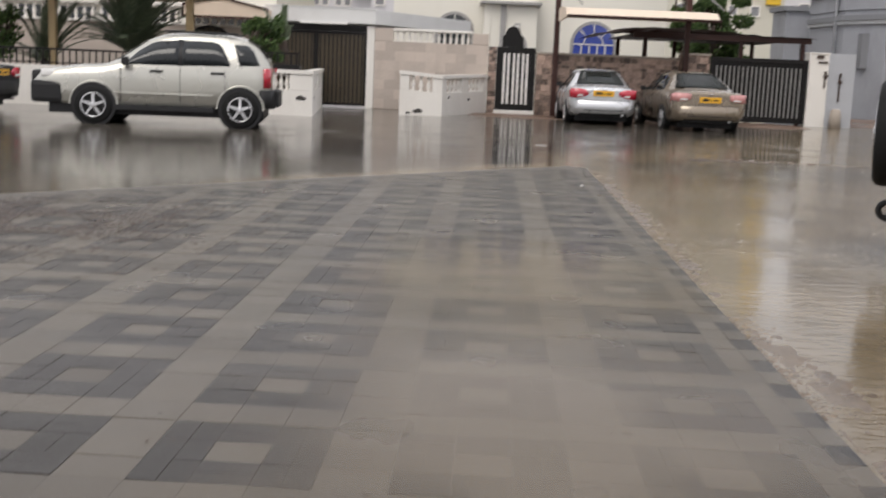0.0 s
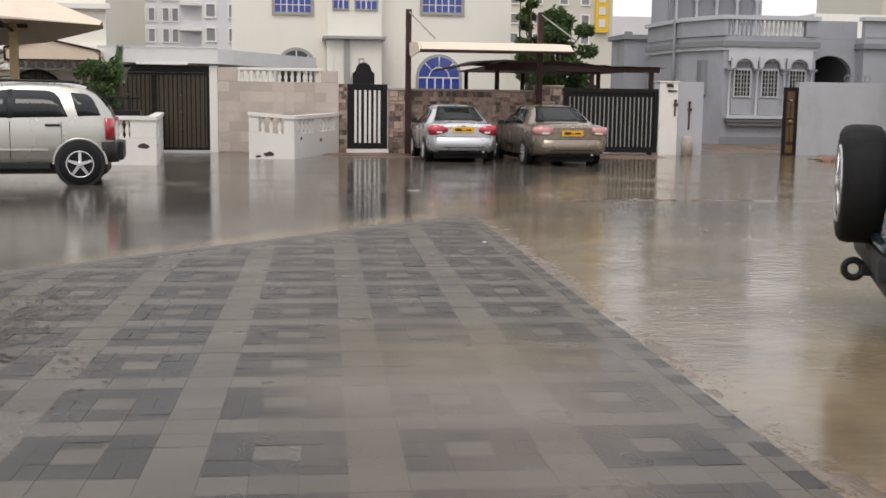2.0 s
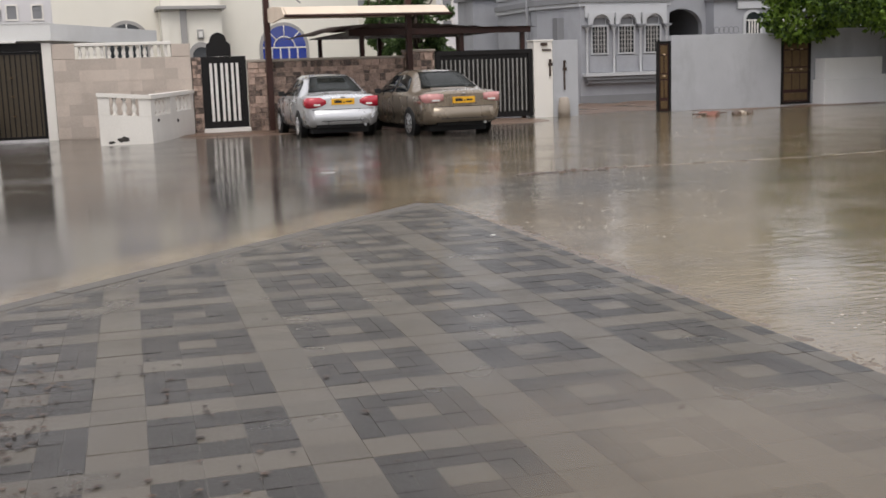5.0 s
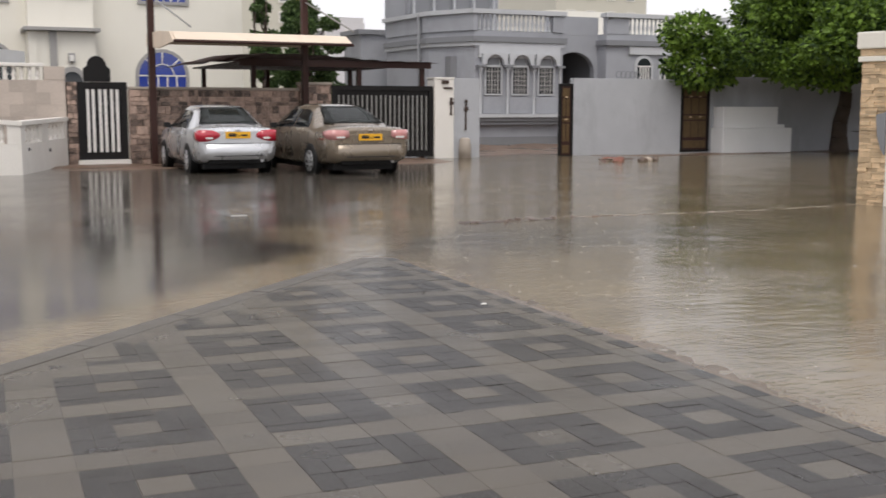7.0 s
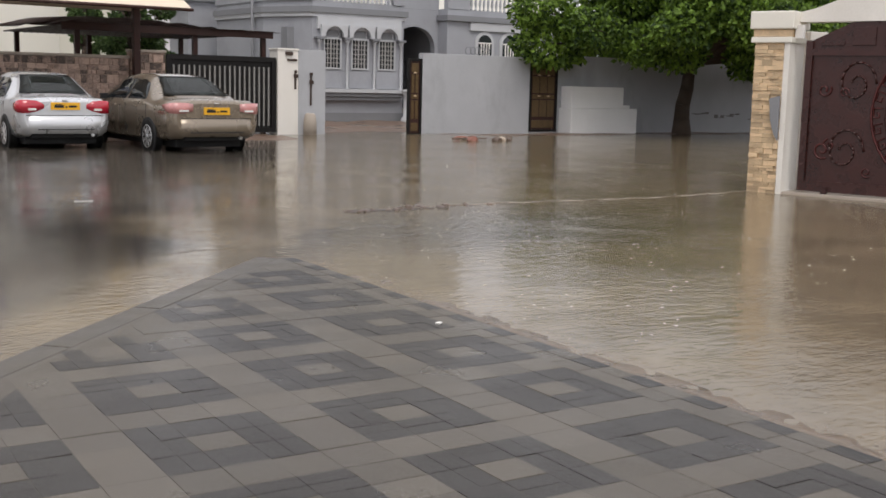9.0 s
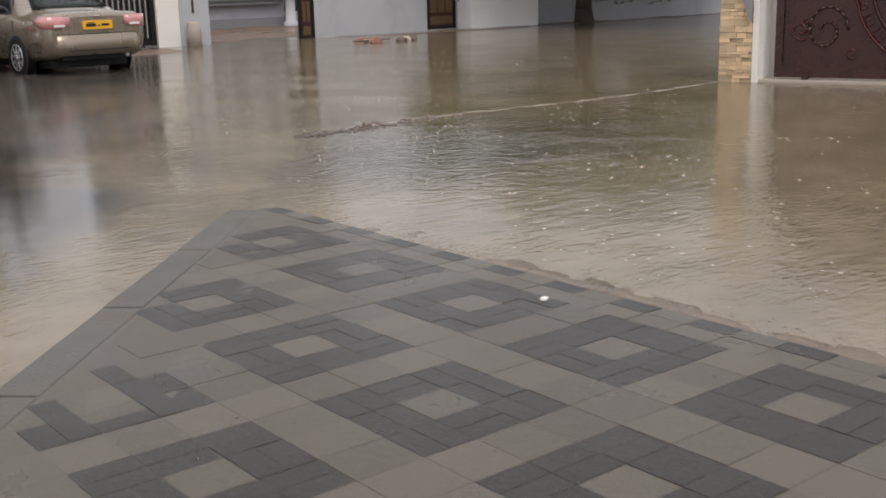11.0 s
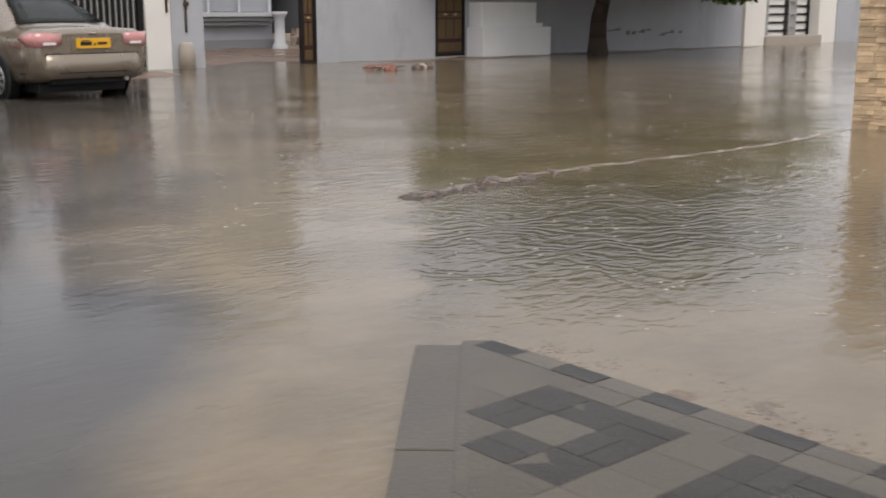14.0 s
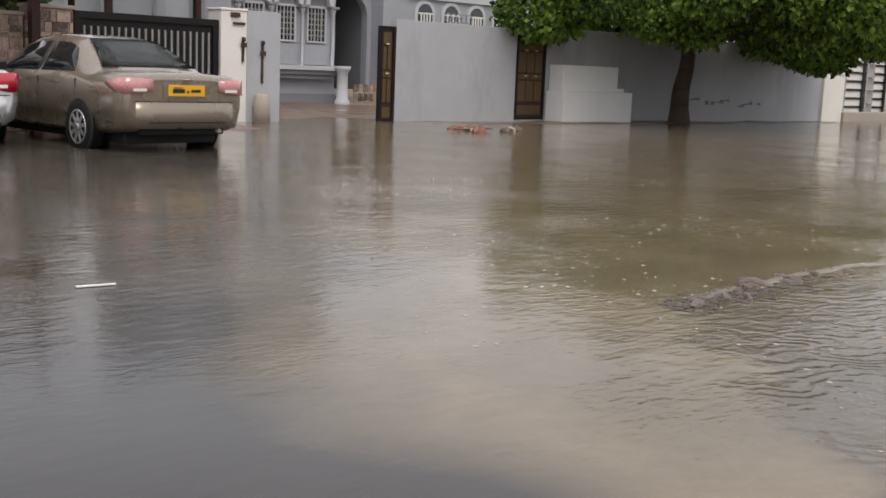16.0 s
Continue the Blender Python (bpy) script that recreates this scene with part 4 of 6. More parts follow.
# parapet with balusters
bm = bmesh.new()
prism(bm, [(17.05, HY - 0.05), (17.2, HY - 0.05), (17.2, HY + 0.2), (16.4, 42.1), (16.3, 46), (16.05, 46), (16.15, 41.95)], 'z', 4.103, 4.70)
part("parapet", bm, GREY, house)
bm = bmesh.new()
prism(bm, [(17.0, HY - 0.12), (20.85, HY - 0.12), (20.85, HY + 0.3), (17.1, HY + 0.3), (16.5, 42.2), (16.4, 46), (15.9, 46), (16.05, 41.9)], 'z', 4.703, 4.86)
part("parapet_coping", bm, GREYTRIM, house)
balusters(house, (17.25, HY + 0.08), (20.3, HY + 0.08), 4.105, 0.595, 17, GREYTRIM, 0.06)
part("parapet_pier", cube(20.3, 20.8, HY - 0.05, HY + 0.25, 4.103, 4.70), GREY, house)
# projecting surround of three arches
part("arch_panel", cube(17.25, 20.6, HY - 0.1, HY - 0.002, 3.15, 3.555), GREYTRIM, house)
for i in range(4):
    x = 17.26 + i * 1.09
    part("colonnette", lathe(bmesh.new(), [(0.07, 1.1), (0.045, 1.16), (0.04, 2.65), (0.075, 2.72), (0.10, 2.80)], 10, (x + 0.04, HY - 0.13, 0)), GREYTRIM, house, "slim white colonnette")
    part("capital", cube(x - 0.11, x + 0.19, HY - 0.26, HY - 0.004, 2.803, 2.88, 0.01), GREYDARK, house)
for i in range(3):
    cx = 17.85 + i * 1.09
    bm = bmesh.new()
    ring = []
    for k in range(13):
        a = math.pi * k / 12
        ring.append((cx + 0.36 * math.cos(a), 2.89 + 0.36 * math.sin(a)))
    prism(bm, [(cx + 0.5, 2.89)] + [(cx + 0.5, 3.30), (cx - 0.5, 3.30), (cx - 0.5, 2.89)] + ring[::-1], 'y', HY - 0.22, HY - 0.103)
    part("arch_head", bm, GREYTRIM, house)
    bm = bmesh.new()
    prism(bm, [(cx - 0.36, 2.885)] + [(cx + 0.36, 2.885)] + ring[1:-1], 'y', HY - 0.02, HY - 0.003)
    part("arch_recess", bm, GREYDARK, house)
    w = grid_window(house, cx, 1.80, 2.86, 0.70, HY, 5, 6, DARKGLASS_SHADE, GREYTRIM, ow=0.05, bars_mat=CASING)
    part("grille", frame_of_bars(bmesh.new(), cx - 0.26, cx + 0.26, 2.86, 3.15, HY - 0.05, 0.02, 0.02), GREYTRIM, w)
    part("apron", cube(cx - 0.42, cx + 0.42, HY - 0.035, HY - 0.003, 1.15, 1.76, 0.01), GREY, house)
for k in range(3):
    part("sill_step", cube(17.15 + 0.06 * k, 20.7 - 0.06 * k, HY - 0.34 + 0.07 * k, HY - 0.003, 1.0 - 0.13 * k, 1.125 - 0.13 * k, 0.01), GREYDARK if k else GREYTRIM, house)
part("plinth", cube(17.05, 20.8, HY - 0.05, HY - 0.003, -0.2, 0.3), GREYDARK, house)
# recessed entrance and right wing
# inside of the porch coloured dark grey in place of its shade
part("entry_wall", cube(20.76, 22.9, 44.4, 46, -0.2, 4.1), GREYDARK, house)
bm = bmesh.new()
prism(bm, [(20.76, 0), (20.96, 0), (20.96, 2.75)] + [(21.85 - 0.89 * math.cos(math.pi * k / 12), 2.75 + 0.72 * math.sin(math.pi * k / 12)) for k in range(1, 12)] + [(22.74, 2.75), (22.74, 0), (22.9, 0), (22.9, 4.1), (20.76, 4.1)], 'y', 41.0, 41.3)
part("entry_arch", bm, GREY, house)
# soffit and sides added to shut out sky light and deepen the porch's shade
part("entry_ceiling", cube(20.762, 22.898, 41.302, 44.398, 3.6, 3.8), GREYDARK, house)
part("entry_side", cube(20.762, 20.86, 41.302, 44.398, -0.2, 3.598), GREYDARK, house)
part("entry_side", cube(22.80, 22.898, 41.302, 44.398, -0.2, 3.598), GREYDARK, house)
part("entry_door", cube(21.2, 22.5, 44.34, 44.398, 0.0, 3.0, 0.01), DARKGLASS_SHADE, house, "front door in the porch, darkened for its shade")
part("entry_parapet", cube(20.76, 22.9, 41.0, 41.3, 4.103, 4.8), GREY, house)
part("wing", cube(22.9, 31.5, 40.4, 52, -0.2, 4.15), GREY, house)
part("wing_cornice", cube(22.8, 31.6, 40.25, 52, 3.72, 3.92), GREYDARK, house)
part("wing_moulding", cube(23.9, 31.5, 40.3, 40.398, 3.4, 3.7), GREYTRIM, house)
part("wing_coping", cube(22.8, 31.6, 40.25, 40.7, 4.78, 4.93), GREYTRIM, house)
part("wing_pier", cube(22.9, 23.9, 40.38, 40.65, 4.153, 4.777), GREY, house)
balusters(house, (23.95, 40.5), (31.3, 40.5), 4.155, 0.62, 38, GREYTRIM, 0.06)
for i in range(5):
    cx = 24.6 + i * 1.15
    arch_window(house, cx, 0.62, 1.9, 2.95, 40.4, DARKGLASS_SHADE, GREYTRIM, lattice=False)
part("plinth", cube(22.9, 31.5, 40.33, 40.397, -0.2, 0.35), GREYDARK, house)
part("entry_column", lathe(bmesh.new(), [(0.24, -0.1), (0.24, 0.12), (0.17, 0.2), (0.16, 0.95), (0.23, 1.05), (0.26, 1.15)], 14, (20.55, 39.3, 0)), GREYTRIM, house)
for k in range(3):
    part("entry_step", cube(20.9, 23.4, 39.4 + 0.4 * k, 41.4, -0.1 + 0.18 * k, 0.08 + 0.18 * k - 0.003, 0.01), COPING, house)
for k in range(22):
    r8 = random.Random(k)
    x, z = 21.0 + (k % 11) * 0.2, 0.12 + (k // 11) * 0.27
    bm = bmesh.new()
    prism(bm, [(x + 0.02, z), (x + 0.18, z + r8.uniform(0, .05)), (x + 0.17, z + 0.22), (x + r8.uniform(0, .05), z + 0.25)], 'y', 39.36, 39.395)
    part("facing_stone", bm, STONE, house)
# upper storey and side wing
part("upper_storey", cube(17.0, 21.1, 46, 48.5, 4.1, 9.0), GREY, house)
for k in range(5):
    x = 17.22 + k * 0.9
    part("gallery_column", lathe(bmesh.new(), [(0.10, 4.5), (0.07, 4.7), (0.065, 5.85), (0.12, 5.95), (0.13, 6.05)], 10, (x, 45.85, 0)), GREYTRIM, house)
    if k < 4:
        bm = bmesh.new()
        prism(bm, [(x + 0.9, 6.06), (x + 0.9, 6.7), (x, 6.7), (x, 6.06)] + [(x + 0.45 - 0.36 * math.cos(math.pi * q / 12), 6.06 + 0.36 * math.sin(math.pi * q / 12)) for q in range(13)], 'y', 45.75, 45.95)
        part("gallery_arch", bm, GREYTRIM, house)
        part("gallery_recess", cube(x + 0.1, x + 0.8, 45.97, 45.998, 4.5, 6.4), GREYDARK, house)
part("upper_right", cube(24, 33, 47, 56, 4.1, 5.6), CREAM, house)
part("side_wing", cube(15.35, 16.6, 47, 49, -0.2, 4.3), GREY, house)
part("side_cornice", cube(15.2, 16.7, 46.85, 49.1, 4.303, 4.5), GREYDARK, house)
part("drain_pipe", tube(bmesh.new(), (16.05, 42.6, 0), (16.05, 42.6, 4.8), 0.06), GREYDARK, house)
part("drain_pipe", tube(bmesh.new(), (16.9, 45.8, 3.0), (16.9, 45.8, 8.5), 0.07), GREYDARK, house)
bm = bmesh.new()
box(bm, 16.5, 16.9, 40.75, 41.2, 1.9, 3.2)
part("side_window", bm, GREYDARK, house)
sc_bm = bmesh.new()
for k in range(5):
    cx = 18.6 + k * 0.16
    for j in range(10):
        a, b = math.pi * 2 * j / 10, math.pi * 2 * (j + 1) / 10
        tube(sc_bm, (cx + 0.1 * math.cos(a), 0, 0.12 + 0.1 * math.sin(a)), (cx + 0.1 * math.cos(b), 0, 0.12 + 0.1 * math.sin(b)), 0.012, seg=5)
scroll = part("scrollwork", sc_bm, GREYDARK, wg, "wrought iron scroll on the wall top")
scroll.location = (-1.0, Y0 + 0.1, 2.2)

# ---- right: stone pillar and maroon gate ----
AX = math.degrees(math.atan2(-0.954, 0.3))
pil = thing("stone_pillar", "gate pillar clad in pale split stone with a cream cap", "pillar", (11.50, 15.84, 0), AX)
part("core", cube(0.0, 0.47, 0.03, 0.46, -0.15, 2.02), WHITE, pil)
part("white_edge", cube(0.412, 0.49, -0.02, 0.48, -0.15, 2.02, 0.006), WHITE, pil, "white painted edge strip")
part("cap", cube(-0.05, 0.52, -0.05, 0.5, 2.023, 2.10, 0.012), CREAM, pil)
part("cap", cube(-0.03, 0.50, -0.03, 0.5, 2.103, 2.20, 0.012), PALESTONE, pil)
part("cap", cube(-0.07, 0.54, -0.07, 0.52, 2.203, 2.44, 0.02), CREAM, pil)
r9 = random.Random(9)
z = -0.03
while z < 2.0:
    h = min(r9.choice((0.035, 0.05, 0.06, 0.075)), 2.02 - z)
    x = 0.0
    while x < 0.40:
        w = min(r9.uniform(0.08, 0.22), 0.41 - x)
        d = r9.uniform(0.004, 0.03)
        part("cladding_stone", cube(x + 0.001, x + w - 0.001, -d, 0.028, z + 0.001, z + h - 0.001, 0.003), PALESTONE, pil)
        x += w
    z += h
shield = bmesh.new()
prism(shield, [(0.27, 1.28)] + [(0.41, 1.32)] + [(0.411, 0.72), (0.36, 0.80), (0.30, 0.98)], 'y', -0.075, -0.032)
part("shade_plate", shield, GREYDARK, pil, "dark grey half-shield wall lamp")
gate = thing("ornate_gate", "maroon steel double gate with round floral relief", "gate", (11.50 + 0.49 * 0.3, 15.84 - 0.49 * 0.954, 0), AX)
def arc_panel(x0, x1, y0, y1, z0, ztop, n=18):
    bm = bmesh.new()
    prism(bm, [(x0, z0), (x1, z0)] + [(x1 - (x1 - x0) * k / n, ztop(x1 - (x1 - x0) * k / n)) for k in range(n + 1)], 'y', y0, y1)
    return bm


top = lambda x: 2.02 + 0.62 * math.sin(math.pi * min(max(x - 0.15, 0), 4.2) / 4.2)
for x0, x1 in ((0.16, 2.24), (2.27, 4.35)):
    leaf = part("leaf", arc_panel(x0, x1, 0.17, 0.21, 0.06, top), MAROON, gate)
    rim = bmesh.new()
    box(rim, x0, x0 + 0.09, 0.13, 0.168, 0.06, top(x0 + 0.09) - 0.01)
    box(rim, x1 - 0.09, x1, 0.13, 0.168, 0.06, top(x1 - 0.09) - 0.01)
    box(rim, x0 + 0.09, x1 - 0.09, 0.13, 0.168, 0.06, 0.2)
    box(rim, x0 + 0.09, x1 - 0.09, 0.13, 0.168, 1.86, 1.95)
    part("leaf_frame", rim, MAROON, leaf)
    for k in range(5):
        xx = x0 + 0.2 + k * 0.4
        part("upper_panel", cube(xx, xx + 0.3, 0.15, 0.168, 1.99, max(2.03, min(top(xx), top(xx + 0.3)) - 0.07), 0.006), MAROON, leaf)
def ring(bm, cx, cz, rr, t, y, seg=36):
    return sweep(bm, [(cx + rr * math.cos(2 * math.pi * k / seg), y, cz + rr * math.sin(2 * math.pi * k / seg)) for k in range(seg + 1)], t)


for rr, t in ((0.74, 0.022), (0.58, 0.016), (0.40, 0.026), (0.16, 0.03)):
    rb = bmesh.new()
    ring(rb, 2.0, 1.12, rr, t, 0.155)
    part("relief_ring", rb, MAROON, gate)
for k in range(10):
    a = 2 * math.pi * k / 10
    pb = bmesh.new()
    for j in range(8):
        q = 2 * math.pi * j / 8
        p0 = Vector((0.085 * math.cos(q), 0, 0.05 * math.sin(q)))
        p1 = Vector((0.085 * math.cos(q + 0.785), 0, 0.05 * math.sin(q + 0.785)))
        rot = Matrix.Rotation(-a, 3, 'Y')
        c = Vector((2.0 + 0.28 * math.cos(a), 0.155, 1.12 + 0.28 * math.sin(a)))
        tube(pb, rot @ p0 + c, rot @ p1 + c, 0.014, seg=5)
    part("petal", pb, MAROON, gate)
for cx, cz in ((0.75, 0.62), (0.85, 1.5), (3.4, 0.7), (3.3, 1.5)):
    sb = bmesh.new()
    for k in range(22):
        a, b = k * 0.42, (k + 1) * 0.42
        tube(sb, (cx + (0.26 - 0.009 * k) * math.cos(a), 0.158, cz + (0.32 - 0.012 * k) * math.sin(a)), (cx + (0.26 - 0.009 * (k + 1)) * math.cos(b), 0.158, cz + (0.32 - 0.012 * (k + 1)) * math.sin(b)), 0.014, seg=5)
    part("scroll", sb, MAROON, gate)
RELIEF = mat("maroon_steel_relief", (0.075, 0.014, 0.013), 0.3, 0.2, vary=0.35, scale=6, bump=0.2)
for k in range(16):
    # outer petals round the rosette
    a = 2 * math.pi * (k + 0.5) / 16
    pb = bmesh.new()
    pts = [(0.43, 0.0), (0.50, -0.055), (0.58, -0.05), (0.64, 0.0), (0.58, 0.05), (0.50, 0.055), (0.43, 0.0)]
    sweep(pb, [(2.0 + p * math.cos(a) - q * math.sin(a), 0.152, 1.12 + p * math.sin(a) + q * math.cos(a)) for p, q in pts], 0.013, 5)
    part("petal", pb, RELIEF, gate)
for k in range(26):
    # a key pattern between two rings
    a = 2 * math.pi * k / 26
    pb = bmesh.new()
    pts = [(0.79, -0.07), (0.90, -0.07), (0.90, 0.05), (0.83, 0.05), (0.83, -0.01), (0.86, -0.01)]
    sweep(pb, [(2.0 + p * math.cos(a) - q * math.sin(a), 0.158, 1.12 + p * math.sin(a) + q * math.cos(a)) for p, q in pts], 0.011, 4)
    part("key", pb, RELIEF, gate)
rb = bmesh.new()
ring(rb, 2.0, 1.12, 0.93, 0.016, 0.158)
part("relief_ring", rb, RELIEF, gate)
rv = random.Random(21)
for k in range(34):
    # leaf curls strewn over the corners of the leaves
    cx, cz = rv.uniform(0.35, 4.15), rv.uniform(0.3, 1.8)
    if math.hypot(cx - 2.0, cz - 1.12) < 1.05:
        continue
    a0, sg, rr0 = rv.uniform(0, 6.28), rv.choice((-1, 1)), rv.uniform(0.07, 0.13)
    pb = bmesh.new()
    sweep(pb, [(cx + rr0 * (1 - q * 0.055) * math.cos(a0 + sg * q * 0.55), 0.160, cz + rr0 * (1 - q * 0.055) * math.sin(a0 + sg * q * 0.55)) for q in range(15)], rv.uniform(0.009, 0.016), 5)
    part("curl", pb, RELIEF, gate)
part("drop_bolt", cube(0.5, 0.58, 0.10, 0.14, -0.03, 0.12), MAROON, gate)
part("arch_beam", arc_panel(0.0, 4.6, 0.14, 0.4, 2.30, lambda x: 2.42 + 0.55 * math.sin(math.pi * min(max(x - 0.1, 0), 4.3) / 4.3) * 0.9), WHITE, gate)
part("sensor_box", cube(0.02, 0.14, 0.06, 0.138, 2.08, 2.26, 0.008), SLATWHITE, gate)
part("sill", cube(-0.0, 5.0, 0.0, 0.6, -0.15, 0.035, 0.01), COPING, gate)
pil2 = thing("stone_pillar", "far gate pillar clad in pale split stone", "pillar", (11.5 + 4.95 * 0.3, 15.84 - 4.95 * 0.954, 0), AX)
part("core", cube(0, 0.5, 0, 0.5, -0.15, 2.4, 0.01), PALESTONE, pil2)
yard = wall("wall_yard", 12.2, 40.0, 2.2, WHITE, "white side wall of the yard behind the maroon gate", y0=15.5, t=0.2)

# ---- trees and plants ----
BARK = mat("dark_wet_bark", (0.07, 0.05, 0.038), 0.85, vary=0.4, scale=6, bump=0.6)


def leaf_material(name, color, light):
    m = bpy.data.materials.new(name)
    m.use_nodes = True
    n, l = m.node_tree.nodes, m.node_tree.links
    b = n["Principled BSDF"]
    geo = n.new("ShaderNodeNewGeometry")
    ramp = n.new("ShaderNodeMixRGB")
    ramp.inputs[1].default_value, ramp.inputs[2].default_value = (*color, 1), (*light, 1)
    nz = n.new("ShaderNodeTexNoise")
    nz.inputs["Scale"].default_value = 0.9
    l.new(geo.outputs["Position"], nz.inputs["Vector"])
    mixv = n.new("ShaderNodeMath")
    mixv.operation = 'MULTIPLY'
    l.new(geo.outputs["Random Per Island"], mixv.inputs[0])
    l.new(nz.outputs["Fac"], mixv.inputs[1])
    sc = n.new("ShaderNodeMath")
    sc.operation = 'MULTIPLY'
    sc.inputs[1].default_value = 2.2
    l.new(mixv.outputs[0], sc.inputs[0])
    l.new(sc.outputs[0], ramp.inputs[0])
    l.new(ramp.outputs[0], b.inputs["Base Color"])
    b.inputs["Roughness"].default_value = 0.5
    b.inputs["Specular IOR Level"].default_value = 0.3
    tr = n.new("ShaderNodeBsdfTranslucent")
    l.new(ramp.outputs[0], tr.inputs[0])
    mx = n.new("ShaderNodeMixShader")
    mx.inputs[0].default_value = 0.3
    l.new(b.outputs[0], mx.inputs[1])
    l.new(tr.outputs[0], mx.inputs[2])
    l.new(mx.outputs[0], n["Material Output"].inputs["Surface"])
    return m


LEAF = leaf_material("tree_leaf", (0.012, 0.032, 0.010), (0.20, 0.32, 0.045))
LEAF2 = leaf_material("shrub_leaf", (0.03, 0.06, 0.022), (0.13, 0.20, 0.065))
FROND = leaf_material("palm_frond", (0.10, 0.135, 0.085), (0.25, 0.30, 0.20))


def leaf_cloud(clumps, count, size, seed, droop=0.35):
    """Small folded leaves scattered in clumps given as (x, y, z, rx, ry, rz), thicker towards each clump's skin."""
    r = np.random.RandomState(seed)
    C = np.array(clumps, float)
    vol = (C[:, 3] * C[:, 4] * C[:, 5]) ** 0.7
    pick = r.choice(len(C), count, p=vol / vol.sum())
    d = r.normal(size=(count, 3))
    d /= np.linalg.norm(d, axis=1)[:, None]
    rad = r.uniform(0.35, 1.0, count) ** 0.45 * r.uniform(0.85, 1.12, count)
    P = C[pick, :3] + d * rad[:, None] * C[pick, 3:]
    ax = r.normal(size=(count, 3)) + d * 0.7
    ax[:, 2] -= droop
    ax /= np.linalg.norm(ax, axis=1)[:, None]
    side = np.cross(ax, r.normal(size=(count, 3)))
    side /= np.linalg.norm(side, axis=1)[:, None] + 1e-9
    L = size * r.uniform(0.6, 1.4, count)[:, None]
    W = L * 0.32
    up = np.cross(ax, side)
    V = np.stack([P, P + ax * L * 0.5 + side * W, P + ax * L, P + ax * L * 0.5 - side * W, P + ax * L * 0.5 + up * W * 0.35], 1).reshape(-1, 3)
    F = []
    for i in range(count):
        k = 5 * i
        F += [(k, k + 1, k + 4), (k + 1, k + 2, k + 4), (k + 2, k + 3, k + 4), (k + 3, k, k + 4)]
    me = bpy.data.meshes.new("crown")
    me.from_pydata(V.tolist(), [], F)
    return me


def tree(name, at, height, clumps, count, size, seed, label, leaf, trunk_r=0.2, fork=0.45):
    t = thing(name, label, "tree", at)
    r = random.Random(seed)
    bm = bmesh.new()
    pts = [Vector((0.10 * math.sin(k * 1.3 + seed) * k / 3, 0.06 * k / 3 * math.cos(k), height * fork * k / 5)) for k in range(6)]
    for k in range(5):
        tube(bm, pts[k] - Vector((0, 0, 0.15 if k == 0 else 0.02)), pts[k + 1], trunk_r * (1.25 if k == 0 else 1 - 0.08 * k), trunk_r * (1 - 0.08 * (k + 1)), 10)
    part("trunk", bm, BARK, t)
    for c in clumps:
        bm = bmesh.new()
        mid = (pts[5] + Vector(c[:3])) / 2 + Vector((r.uniform(-.3, .3), r.uniform(-.3, .3), 0.2))
        tube(bm, pts[5] - Vector((0, 0, 0.1)), mid, trunk_r * 0.45, trunk_r * 0.28, 7)
        tube(bm, mid, c[:3], trunk_r * 0.28, 0.02, 7)
        part("limb", bm, BARK, t)
    me = leaf_cloud(clumps, count, size, seed)
    me.materials.append(leaf)
    crown = new("crown", me)
    crown.parent = t
    return t


rt = random.Random(3)
clumps = []
for k in range(46):
    a, q = rt.uniform(0, 6.283), rt.uniform(0, 1) ** 0.6
    x, y = 0.3 + 6.2 * q * math.cos(a), -1.0 + 4.6 * q * math.sin(a)
    z = 2.75 + (1 - q * q) * 3.2 * rt.uniform(0.2, 1) + rt.uniform(-0.25, 0.5) - 0.35 * q
    s = rt.uniform(0.6, 1.15)
    clumps.append((x, y, z, s * 1.25, s * 1.2, s * 0.75))
for x, y, z in ((-5.6, 0.2, 3.5), (-4.6, -0.8, 3.0), (-3.4, -1.6, 2.6), (0.2, -2.6, 2.3), (1.4, -2.9, 2.1), (3.0, -2.4, 2.0), (4.6, -1.4, 2.2), (5.9, -0.6, 2.5), (-2.6, -2.2, 2.5), (7.2, 0.2, 2.6), (-1.4, -4.2, 2.7), (1.0, -4.8, 2.5), (3.2, -4.4, 2.4), (-3.6, -3.4, 3.0), (5.2, -3.2, 2.5), (-2.0, 0.0, 3.0), (2.0, -0.5, 3.0)):
    clumps.append((x, y, z, 0.95, 0.85, 0.6))
tree("shade_tree", (25.2, 30.45, 0), 5.5, clumps, 120000, 0.16, 3, "broad green tree with drooping leaves beside the grey wall", LEAF, 0.27, 0.42)


def simple_tree(at, w, h, seed, n, label, leaf=LEAF2, size=0.2, base=0.35):
    r = random.Random(seed)
    cl = [(r.uniform(-w, w) * 0.7, r.uniform(-w, w) * 0.6, h * r.uniform(base, 0.95), w * r.uniform(0.16, 0.36), w * r.uniform(0.16, 0.36), w * r.uniform(0.14, 0.3)) for k in range(26)]
    return tree("garden_tree", at, h, cl, n, size, seed, label, leaf, 0.12, 0.4)


simple_tree((10.9, 39.5, 0), 1.2, 4.9, 11, 15000, "green garden tree beside the villa", size=0.12)
simple_tree((10.2, 42.6, 0), 0.6, 5.9, 12, 8000, "tall green tree at the villa corner", size=0.12)
simple_tree((19.5, 13.2, 0), 2.6, 5.6, 13, 9000, "green tree behind the maroon gate", LEAF, 0.24)
simple_tree((24.0, 12.5, 0), 3.0, 6.0, 14, 8000, "green tree in the yard behind the white wall", LEAF, 0.24)


